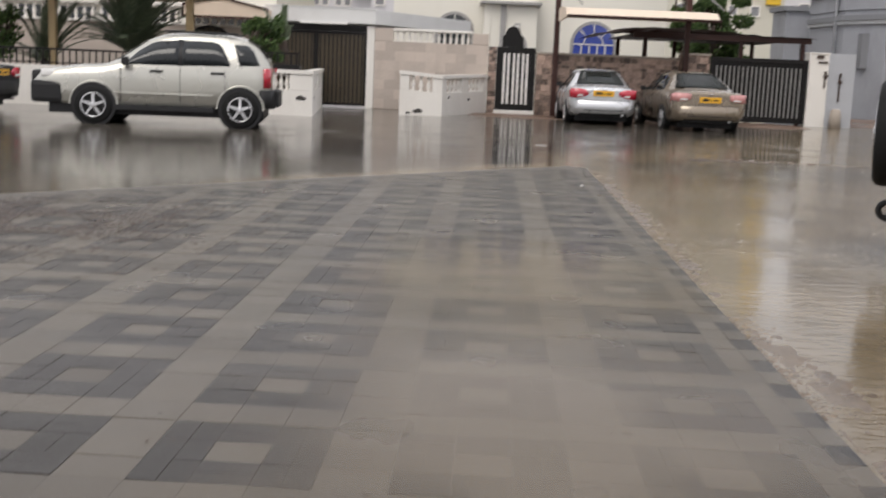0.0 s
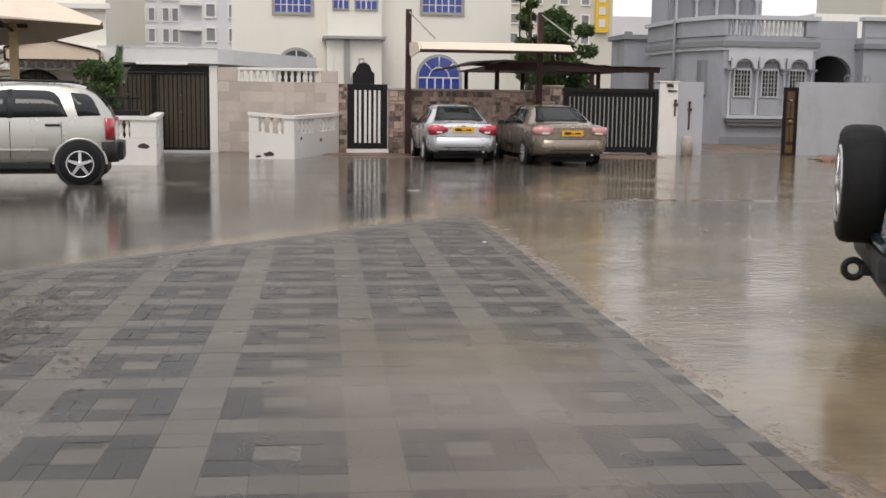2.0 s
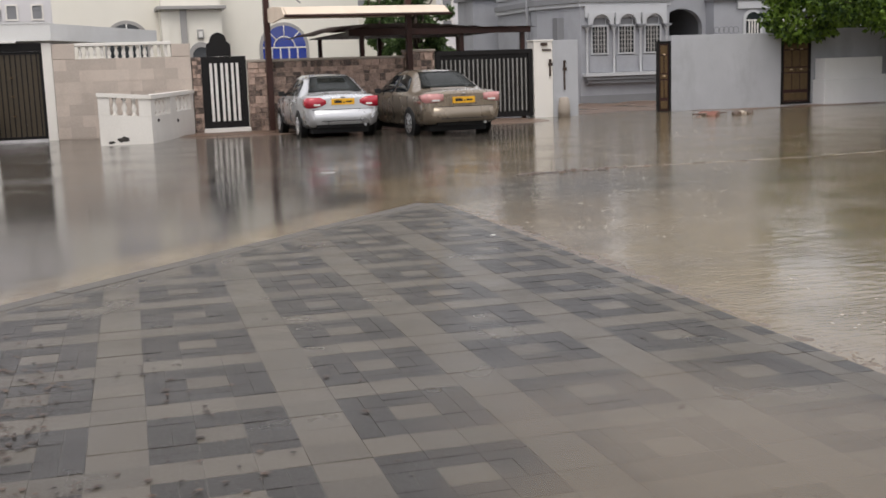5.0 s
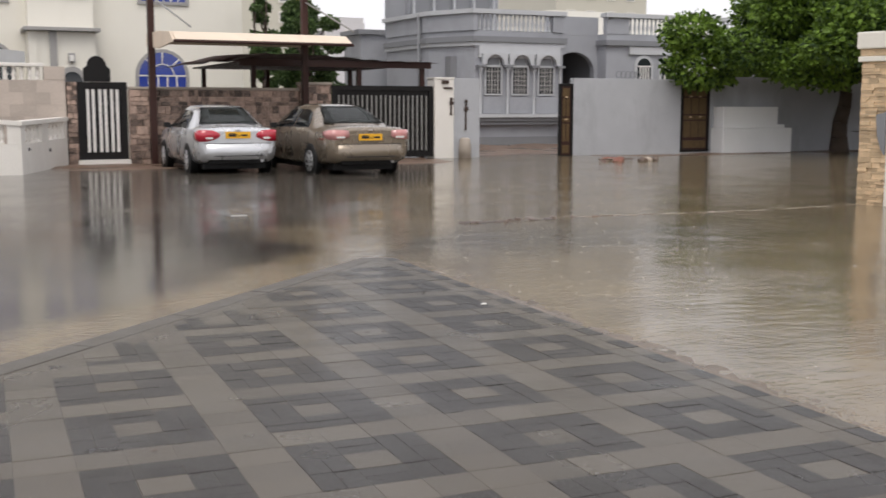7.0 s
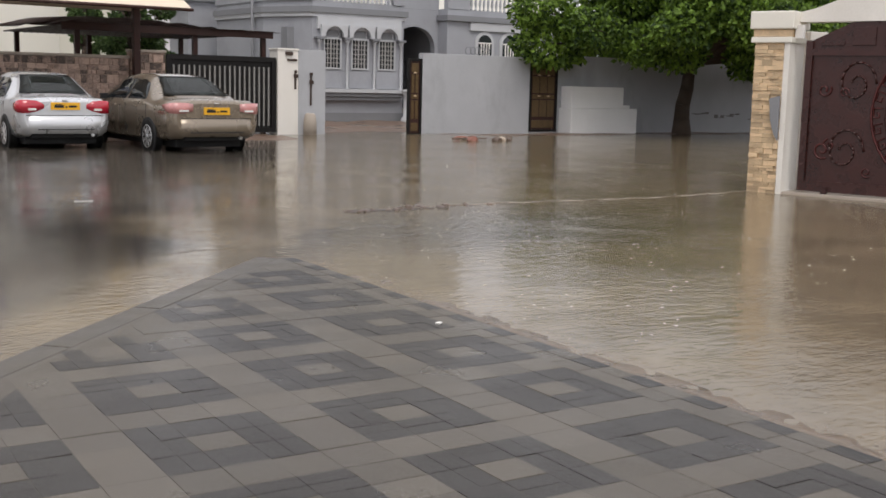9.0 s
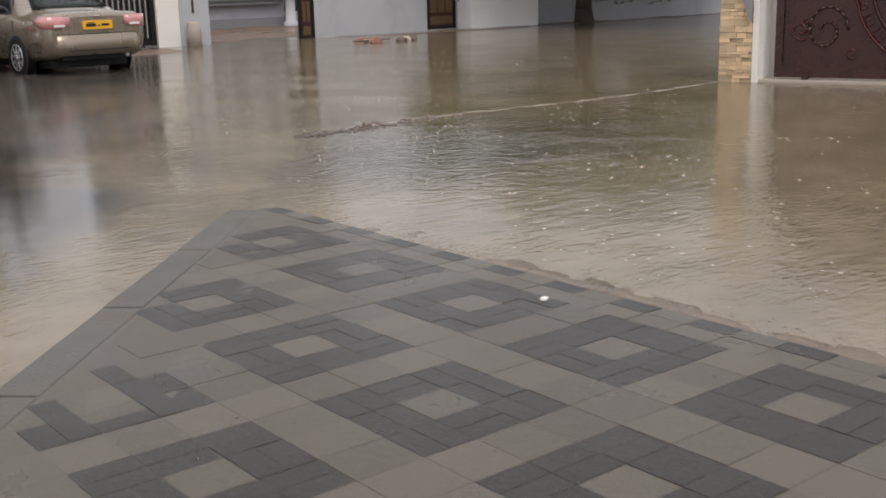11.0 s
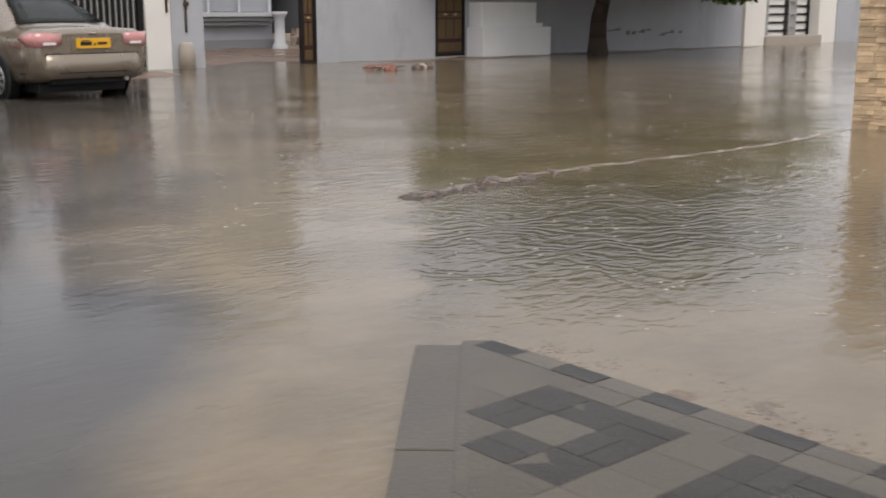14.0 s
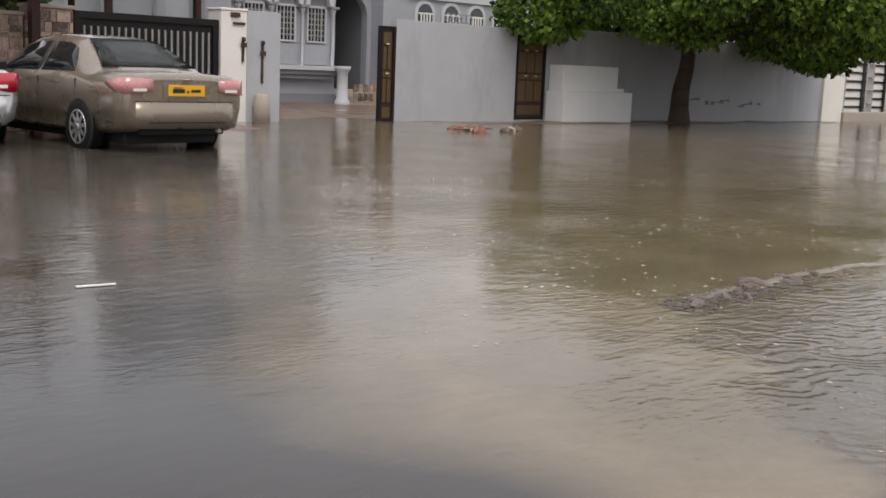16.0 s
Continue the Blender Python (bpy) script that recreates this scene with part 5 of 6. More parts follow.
def palm(at, h, n, spread, seed, label):
    """A young palm: arching fronds of narrow leaflets from a short stump."""
    t = thing("date_palm", label, "palm", at)
    r = random.Random(seed)
    part("trunk", lathe(bmesh.new(), [(0.16, -0.12), (0.17, 0.2), (0.14, 0.5), (0.08, 0.7)], 9), BARK, t)
    for k in range(n):
        a, lift = r.uniform(0, 6.283), r.uniform(0.6, 1.45)
        bm = bmesh.new()
        ln = spread * r.uniform(0.8, 1.15)
        p = Vector((0, 0, 0.5))
        d = Vector((math.cos(a) * math.cos(lift), math.sin(a) * math.cos(lift), math.sin(lift)))
        steps = 14
        for j in range(steps):
            q = p + d * ln / steps
            tube(bm, p, q, 0.016 * (1 - j / steps) + 0.004, seg=4)
            side = d.cross(Vector((0, 0, 1))).normalized()
            if j > 1:
                for sg in (-1, 1):
                    for off in (0.0, 0.2, 0.4, 0.6, 0.8):
                        b0 = p + (q - p) * off
                        tip = b0 + (side * sg * 0.8 + d * 0.7 + Vector((0, 0, 0.1))).normalized() * ln * 0.22 * (1 - 0.5 * j / steps)
                        wv = d * 0.016
                        bm.faces.new([bm.verts.new(b0 - wv), bm.verts.new(b0 + wv), bm.verts.new(tip)])
            p = q
            d = (d + Vector((0, 0, -0.075))).normalized()
        part("frond", bm, FROND, t)
    return t


palm((-7.2, 27.6, 0.75), 2.4, 80, 1.9, 4, "bushy young date palm with grey-green fronds")
palm((-9.6, 27.9, 0.4), 2.2, 18, 1.8, 5, "low date palm behind a black railing")
palm((-3.4, 28.6, 1.2), 1.0, 7, 1.2, 6, "thin palm with arching bare fronds")
simple_tree((-3.5, 26.4, 0.2), 0.55, 2.35, 23, 3200, "leafy green shrub above a flower box", LEAF2, 0.095, 0.4)
simple_tree((-10.6, 27.0, 0.0), 0.7, 2.4, 22, 1500, "reddish shrub beside a canopy post", LEAF2, 0.12, 0.5)
fb = thing("flower_box", "black wrought iron flower box on the white wall", "flower box", (-3.3, 24.9, 1.08))
part("tray", cube(-0.9, 0.9, 0.05, 0.4, 0.0, 0.12, 0.01), BLACK, fb)
for k in range(12):
    part("bar", cube(-0.88 + k * 0.155, -0.85 + k * 0.155, 0.05, 0.08, 0.123, 0.36), BLACK, fb)
part("top_rail", cube(-0.9, 0.9, 0.045, 0.085, 0.363, 0.40), BLACK, fb)

# ---- left neighbour ----
lw = wall("wall_left", -16, -4.3, 2.2, TAN, "cream rendered wall topped by white balusters", y0=31.5)
part("rail", cube(-16, -4.32, 31.46, 31.76, 2.74, 2.84, 0.015), WHITE, lw)
part("ledge", cube(-16, -4.32, 31.44, 31.78, 2.203, 2.27, 0.01), WHITE, lw)
balusters(lw, (-15.9, 31.6), (-4.4, 31.6), 2.272, 0.466, 46, WHITE, 0.065)
ag = thing("arched_gate", "black iron gate with an arched top", "gate", (-6.0, 31.42, 0.0))
part("panel", (lambda b: prism(b, arch_outline(0, 1.5, 0.05, 1.45), 'y', 0.03, 0.06))(bmesh.new()), GATEBROWN, ag)
for k in range(9):
    x = -0.7 + k * 0.175
    part("bar", cube(x - 0.014, x + 0.014, 0.0, 0.028, 0.05, 1.45 + math.sqrt(max(0.5625 - x * x, 0)) - 0.02), BLACK, ag)
ab = bmesh.new()
for k in range(16):
    a, b = math.pi * k / 16, math.pi * (k + 1) / 16
    tube(ab, (0.75 * math.cos(a), 0.015, 1.45 + 0.75 * math.sin(a)), (0.75 * math.cos(b), 0.015, 1.45 + 0.75 * math.sin(b)), 0.04, seg=6)
part("arch_rim", ab, BLACK, ag)
gc = thing("gable_canopy", "small tan gabled canopy over a gate", "canopy", (-5.35, 30.6, 0))
bm = bmesh.new()
prism(bm, [(-1.25, 2.45), (1.2, 2.45), (1.2, 2.72), (-0.2, 3.02), (-1.25, 2.78)], 'y', 0, 1.2)
part("roof", bm, CANVAS, gc)
part("edge", cube(-1.27, 1.22, -0.04, -0.002, 2.42, 2.48), BROWNPAINT, gc)
for a, b in (((-1.25, 2.78), (-0.2, 3.02)), ((-0.2, 3.02), (1.2, 2.72)), ((-1.25, 2.45), (-1.25, 2.78)), ((1.2, 2.45), (1.2, 2.72))):
    part("trim", tube(bmesh.new(), (a[0], -0.03, a[1]), (b[0], -0.03, b[1]), 0.028), BROWNPAINT, gc)
part("bracket", tube(bmesh.new(), (-1.1, 0.1, 2.46), (-1.1, 0.9, 1.9), 0.03), BROWNPAINT, gc)
part("bracket", tube(bmesh.new(), (1.1, 0.1, 2.46), (1.1, 0.9, 1.9), 0.03), BROWNPAINT, gc)
TANPOST = mat("tan_painted_post", (0.45, 0.33, 0.17), 0.5, vary=0.15)
cp = thing("canopy", "large tan canvas car canopy on square tan posts", "canopy", (0, 0, 0))
for x in (-9.05, -5.52):
    part("post", cube(x - 0.09, x + 0.09, 26.9, 27.08, -0.12, 3.15, 0.008), TANPOST, cp, "square tan post")
bm = bmesh.new()
prof = [(24.8, 3.16), (27.0, 4.0), (29.2, 2.74), (29.2, 2.78), (27.1, 4.1), (24.8, 3.22)]
rows = []
for x, f, g_ in ((-13.0, 1.0, 1.0), (-9.0, 1.0, 1.0), (-6.5, 1.0, 1.0), (-5.2, 0.8, 0.85), (-3.45, 0.12, 0.12)):
    rows.append([bm.verts.new((x, 26.6 + (y - 26.6) * g_, 3.13 + (z - 3.13) * f)) for y, z in prof])
for a, b in zip(rows, rows[1:]):
    for k in range(len(prof)):
        bm.faces.new((a[k], a[(k + 1) % len(prof)], b[(k + 1) % len(prof)], b[k]))
bm.faces.new(rows[0])
bm.faces.new(rows[-1][::-1])
bmesh.ops.recalc_face_normals(bm, faces=bm.faces)
part("canvas", bm, CANVAS, cp)
part("beam", tube(bmesh.new(), (-12.9, 27.0, 3.12), (-5.2, 27.0, 3.12), 0.05), BROWNPAINT, cp)
for x in (-9.05, -5.52):
    part("arm", tube(bmesh.new(), (x, 27.0, 3.0), (x, 24.9, 3.2), 0.04), BROWNPAINT, cp)
lr = wall("wall_planter", -16, -6.35, 0.95, WHITE, "low white planter wall with a black railing", y0=24.9)
part("top_rail", cube(-16, -6.4, 24.97, 25.02, 1.31, 1.36), BLACK, lr)
part("bottom_rail", cube(-16, -6.4, 24.97, 25.02, 1.0, 1.03), BLACK, lr)
for k in range(60):
    part("bar", cube(-15.95 + k * 0.16, -15.92 + k * 0.16, 24.98, 25.01, 0.952, 1.309), BLACK, lr)
lh = thing("white_house", "white two-storey house behind the canopy", "house", (0, 0, 0))
part("wall", cube(-22, -5.6, 41, 52, -0.2, 8.5), CREAM, lh)
part("ledge", cube(-22, -5.4, 40.7, 40.998, 4.6, 4.8, 0.02), WHITE, lh)
part("ledge", cube(-22, -5.4, 40.7, 40.998, 3.1, 3.3, 0.02), WHITE, lh)
for x in (-12.5, -9.0):
    grid_window(lh, x, 5.3, 6.8, 1.4, 41, 4, 4, DARKGLASS_SHADE, CASING)
# flat dark sheets put on the front to paint the shade behind the balustrade
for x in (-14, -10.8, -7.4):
    part("arcade_shade", cube(x - 1.5, x + 1.5, 40.94, 40.998, 0.2, 3.0), DARKGLASS_SHADE, lh)

# ---- far buildings ----
APT = mat("pale_apartment_render", (0.66, 0.64, 0.65), 0.8, vary=0.05, scale=0.15)
APT2 = mat("beige_apartment_render", (0.60, 0.57, 0.48), 0.8, vary=0.05, scale=0.15)
# distant panes: the haze of the air is put into their paler colour
FARGLASS = mat("far_glass_with_painted_haze", (0.22, 0.22, 0.23), 0.3, vary=0.2, scale=0.5)
YELLOW = mat("yellow_sign_board", (0.75, 0.48, 0.03), 0.4, vary=0.05)


def block(name, x0, x1, y, depth, h, material, cols, floors, z_first, pitch, win_w, win_h, label, pair=False, ledges=()):
    b = thing(name, label, "building", (0, 0, 0))
    part("wall", cube(x0, x1, y, y + depth, -0.3, h), material, b)
    for f in range(floors):
        for cx in cols:
            for dx in ((-win_w * 0.6, win_w * 0.6) if pair else (0,)):
                z = z_first + f * pitch
                w = part("window", frame_of_bars(bmesh.new(), cx + dx - win_w / 2, cx + dx + win_w / 2, z, z + win_h, y - 0.12, 0.12, 0.13), WHITE, b)
                part("pane", cube(cx + dx - win_w / 2 + 0.12, cx + dx + win_w / 2 - 0.12, y - 0.05, y - 0.01, z + 0.12, z + win_h - 0.12), FARGLASS, w)
    for z in ledges:
        part("ledge", cube(x1 - 4.2, x1, y - 1.0, y - 0.002, z, z + 0.35), WHITE, b)
    return b


block("apartment_block", -24, -6.2, 120, 20, 26, APT, (-16.2, -13.8, -11.4), 6, 5.2, 2.15, 0.8, 1.5, "pale grey apartment block far behind the houses", True, (8.6, 11.2))
block("apartment_block", -6.1, -2.6, 92, 15, 22, APT, (-5.4, -3.6), 6, 4.2, 1.9, 0.9, 1.2, "pale apartment block behind the villa")
ap = block("apartment_block", 19, 30.2, 100, 20, 24, APT2, (21, 23.2, 25.6, 27.6), 5, 6.9, 1.75, 0.9, 1.0, "beige apartment block with a yellow vertical sign")
sg = part("sign", cube(28.5, 29.75, 99.6, 99.98, 8.0, 20.0, 0.05), YELLOW, ap, "yellow vertical sign board")
for k in range(9):
    part("sign_bar", cube(28.8, 29.4, 99.54, 99.595, 8.5 + k * 1.1, 9.2 + k * 1.1), APT, sg)
block("apartment_block", 52, 72, 200, 20, 17.6, APT, (56, 60, 64, 68), 4, 5, 3.2, 1.4, 1.6, "hazy white tower block in the distance")
block("apartment_block", 34, 50, 140, 20, 12, APT, (36, 40, 44, 48), 3, 3, 3.2, 1.4, 1.6, "white low block in the distance")

block("apartment_block", 84, 100, 150, 20, 45, APT2, (86.5, 90, 93.5, 97), 6, 14, 3.4, 1.6, 1.8, "yellowish tower block far behind the grey house", ledges=(22.0, 29.0))

# ---- vehicles ----
RUBBER = mat("black_tyre_rubber", (0.012, 0.012, 0.012), 0.75, vary=0.3, scale=8, spec=0.2)
ALLOY = mat("silver_alloy_wheel", (0.62, 0.62, 0.63), 0.3, 0.8, vary=0.06)
PLASTIC = mat("dark_grey_plastic", (0.020, 0.020, 0.021), 0.55, vary=0.2, spec=0.3)
CARGLASS = mat("tinted_car_glass", (0.010, 0.013, 0.015), 0.06, vary=0.25, scale=1.5, bump=0.0, spec=0.45)
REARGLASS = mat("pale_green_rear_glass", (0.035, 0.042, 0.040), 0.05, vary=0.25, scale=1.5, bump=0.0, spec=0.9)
REDLENS = mat("red_tail_lens", (0.45, 0.01, 0.03), 0.12, vary=0.1, scale=5, bump=0, coat=1)
CLEARLENS = mat("clear_lens", (0.75, 0.74, 0.72), 0.1, vary=0.05, bump=0, coat=1)
PINKLENS = mat("pink_and_clear_tail_lens", (0.55, 0.24, 0.23), 0.12, vary=0.25, scale=9, bump=0, coat=1)
PLATE = mat("yellow_number_plate", (0.80, 0.42, 0.02), 0.4, vary=0.05)


def car_paint(name, color):
    return mat(name, color, 0.28, 0.55, vary=0.03, scale=2, fine=300, bump=0.0, coat=0.8)


def wheel(parent, x, y, z, r, w, side, spokes):
    """Tyre with rounded shoulders, dished rim and spokes; side: which way its face looks along x."""
    t = bmesh.new()
    prof = [(0.62, -0.5), (0.9, -0.5), (0.97, -0.42), (1.0, -0.25), (1.0, 0.25), (0.97, 0.42), (0.9, 0.5), (0.62, 0.5)]
    lathe(t, [(r * a, w * b) for a, b in prof], 28)
    ty = part("wheel", t, RUBBER, parent)
    ty.matrix_local = pose(x, y, z, 0, 90 * side, 0)
    rim = bmesh.new()
    lathe(rim, [(0.64 * r, 0.30 * w), (0.66 * r, 0.53 * w), (0.61 * r, 0.54 * w), (0.57 * r, 0.40 * w)], 28)
    part("rim", rim, ALLOY, ty)
    # dark disc behind the spokes, the hollow rim's shade put in as colour
    dk = lathe(bmesh.new(), [(0.60 * r, 0.36 * w), (0.60 * r, 0.405 * w)], 24)
    part("rim_shadow", dk, PLASTIC, ty)
    for k in range(spokes):
        a = 2 * math.pi * k / spokes
        sp = bmesh.new()
        c, s_ = math.cos(a), math.sin(a)
        pts = [(0.10, -0.10), (0.58, -0.075), (0.58, 0.075), (0.10, 0.10)]
        lo = [sp.verts.new((r * (p * c - q * s_), r * (p * s_ + q * c), 0.42 * w)) for p, q in pts]
        hi = [sp.verts.new((r * (p * c - q * s_ * 0.8), r * (p * s_ + q * c * 0.8), w * (0.56 if p < 0.3 else 0.52))) for p, q in pts]
        sp.faces.new(hi)
        for i in range(4):
            sp.faces.new((lo[i], lo[(i + 1) % 4], hi[(i + 1) % 4], hi[i]))
        bmesh.ops.recalc_face_normals(sp, faces=sp.faces)
        part("spoke", sp, ALLOY, ty)
    part("hub", lathe(bmesh.new(), [(0.15 * r, 0.4 * w), (0.15 * r, 0.57 * w), (0.1 * r, 0.6 * w)], 14), ALLOY, ty)
    return ty


def station_at(st, s):
    for a, b in zip(st, st[1:]):
        if a[0] <= s <= b[0]:
            f = (s - a[0]) / (b[0] - a[0])
            return [p + (q - p) * f for p, q in zip(a, b)]
    return list(st[0] if s < st[0][0] else st[-1])


def half_ring(q):
    s, zb, wl, zs, ws, zt, wt = q
    return [(0.0, zb), (wl * 0.86, zb), (wl, zb + 0.07), (ws * 1.0, zb + (zs - zb) * 0.45), (ws * 1.005, zb + (zs - zb) * 0.72), (ws * 0.985, zs), (wt + (ws - wt) * 0.12, zs + (zt - zs) * 0.86), (wt * 0.90, zt - 0.012), (wt * 0.55, zt + 0.008), (0.0, zt + 0.014)]


def side_x(st, s, z):
    q = station_at(st, s)
    zs, ws, zt, wt = q[3], q[4], q[5], q[6]
    x0, z0, x1, z1 = ws * 0.985, zs, wt + (ws - wt) * 0.12, zs + (zt - zs) * 0.86
    f = (z - z0) / max(z1 - z0, 1e-6)
    return x0 + (x1 - x0) * f


def body(parent, st, paint, wells, well_r):
    """The shell, lofted along its stations, with round wheel housings let into the sides."""
    dense = []
    n = 44
    for k in range(n + 1):
        dense.append(station_at(st, st[0][0] + (st[-1][0] - st[0][0]) * k / n))
    bm = bmesh.new()
    rings = []
    for q in dense:
        h = half_ring(q)
        full = h + [(-x, z) for x, z in h[-2:0:-1]]
        rings.append([bm.verts.new((x, q[0], z)) for x, z in full])
    m = len(rings[0])
    for a, b in zip(rings, rings[1:]):
        for i in range(m):
            bm.faces.new((a[i], a[(i + 1) % m], b[(i + 1) % m], b[i])).smooth = True
    bm.faces.new(rings[0])
    bm.faces.new(rings[-1][::-1])
    bmesh.ops.recalc_face_normals(bm, faces=bm.faces)
    ob = part("body", bm, paint, parent)
    for s, z in wells:
        for sd in (-1, 1):
            w = station_at(st, s)[4]
            d = bmesh.new()
            lathe(d, [(well_r, 0), (well_r, 0.02), (well_r - 0.02, 0.025)], 28)
            o = part("wheel_housing", d, PLASTIC, ob)
            o.matrix_local = pose(sd * (w - 0.012), s, z, 0, 90 * sd, 0)
    return ob


def side_glass(parent, st, poly, name, material, off=0.010):
    """A pane that follows the side of the shell; poly: its outline along the car and in height."""
    lo, hi = min(p[0] for p in poly), max(p[0] for p in poly)
    k = len(poly)

    def span(s):
        zs = []
        for i in range(k):
            (s0, z0), (s1, z1) = poly[i], poly[(i + 1) % k]
            if min(s0, s1) - 1e-9 <= s <= max(s0, s1) + 1e-9:
                zs += [z0, z1] if abs(s1 - s0) < 1e-9 else [z0 + (z1 - z0) * (s - s0) / (s1 - s0)]
        return min(zs), max(zs)
    for sd in (-1, 1):
        bm = bmesh.new()
        rows = []
        for i in range(13):
            s = lo + (hi - lo) * i / 12
            z0, z1 = span(s)
            rows.append([bm.verts.new((sd * (side_x(st, s, z0 + (z1 - z0) * u) + off), s, z0 + (z1 - z0) * u)) for u in (0, 0.5, 1)])
        for a, b in zip(rows, rows[1:]):
            for u in range(2):
                bm.faces.new((a[u], a[u + 1], b[u + 1], b[u])).smooth = True
        bmesh.ops.remove_doubles(bm, verts=bm.verts[:], dist=1e-5)
        bmesh.ops.recalc_face_normals(bm, faces=bm.faces)
        bmesh.ops.solidify(bm, geom=bm.faces[:], thickness=0.012)
        part(name, bm, material, parent)


def screen(parent, st, s0, s1, f0, f1, name, n=6, off=0.01, glass=None):
    """A curved pane over the sloping surface between two stations; f0, f1: shares of the width."""
    bm = bmesh.new()
    rows = []
    for k in range(n + 1):
        s = s0 + (s1 - s0) * k / n
        q = station_at(st, s)
        f = f0 + (f1 - f0) * k / n
        wt, zt = q[6], q[5]
        rows.append([bm.verts.new((wt * f * u, s - (off if s1 > s0 else -off) * 0.6, zt + off + 0.008 * (1 - u * u) + 0.002)) for u in (-1, -0.6, -0.2, 0.2, 0.6, 1)])
    for a, b in zip(rows, rows[1:]):
        for i in range(5):
            bm.faces.new((a[i], a[i + 1], b[i + 1], b[i])).smooth = True
    bmesh.ops.solidify(bm, geom=bm.faces[:], thickness=0.006)
    part(name, bm, glass or CARGLASS, parent)


def slab(pts, depth):
    """A plate through four or more points, thickened forwards along y."""
    bm = bmesh.new()
    a = [bm.verts.new(p) for p in pts]
    b = [bm.verts.new((p[0], p[1] + depth, p[2])) for p in pts]
    bm.faces.new(a)
    bm.faces.new(b[::-1])
    k = len(pts)
    for i in range(k):
        bm.faces.new((a[i], a[(i + 1) % k], b[(i + 1) % k], b[i]))
    bmesh.ops.recalc_face_normals(bm, faces=bm.faces)
    return bm


def band(cols, thick=0.03):
    """A bent strip through upright columns (x, y, low, high), thickened inwards."""
    bm = bmesh.new()
    f = [(bm.verts.new((x, y, z0)), bm.verts.new((x, y, (z0 + z1) / 2)), bm.verts.new((x, y, z1))) for x, y, z0, z1 in cols]
    for p, q in zip(f, f[1:]):
        for k in (0, 1):
            bm.faces.new((p[k], q[k], q[k + 1], p[k + 1])).smooth = True
    bmesh.ops.recalc_face_normals(bm, faces=bm.faces)
    bmesh.ops.solidify(bm, geom=bm.faces[:], thickness=thick)
    return bm


def plate(parent, y, z, w=0.52, h=0.135):
    p = part("number_plate", cube(-w / 2, w / 2, y - 0.012, y + 0.03, z - h / 2, z + h / 2, 0.004), PLATE, parent, "yellow number plate")
    for x0, x1, z0, z1 in ((-0.2, -0.03, -0.028, 0.022), (0.0, 0.03, -0.03, 0.0), (0.06, 0.20, -0.02, 0.015), (-0.18, -0.06, 0.03, 0.04)):
        part("plate_bar", cube(x0, x1, y - 0.016, y - 0.0125, z + z0, z + z1), PLASTIC, p)
    return p


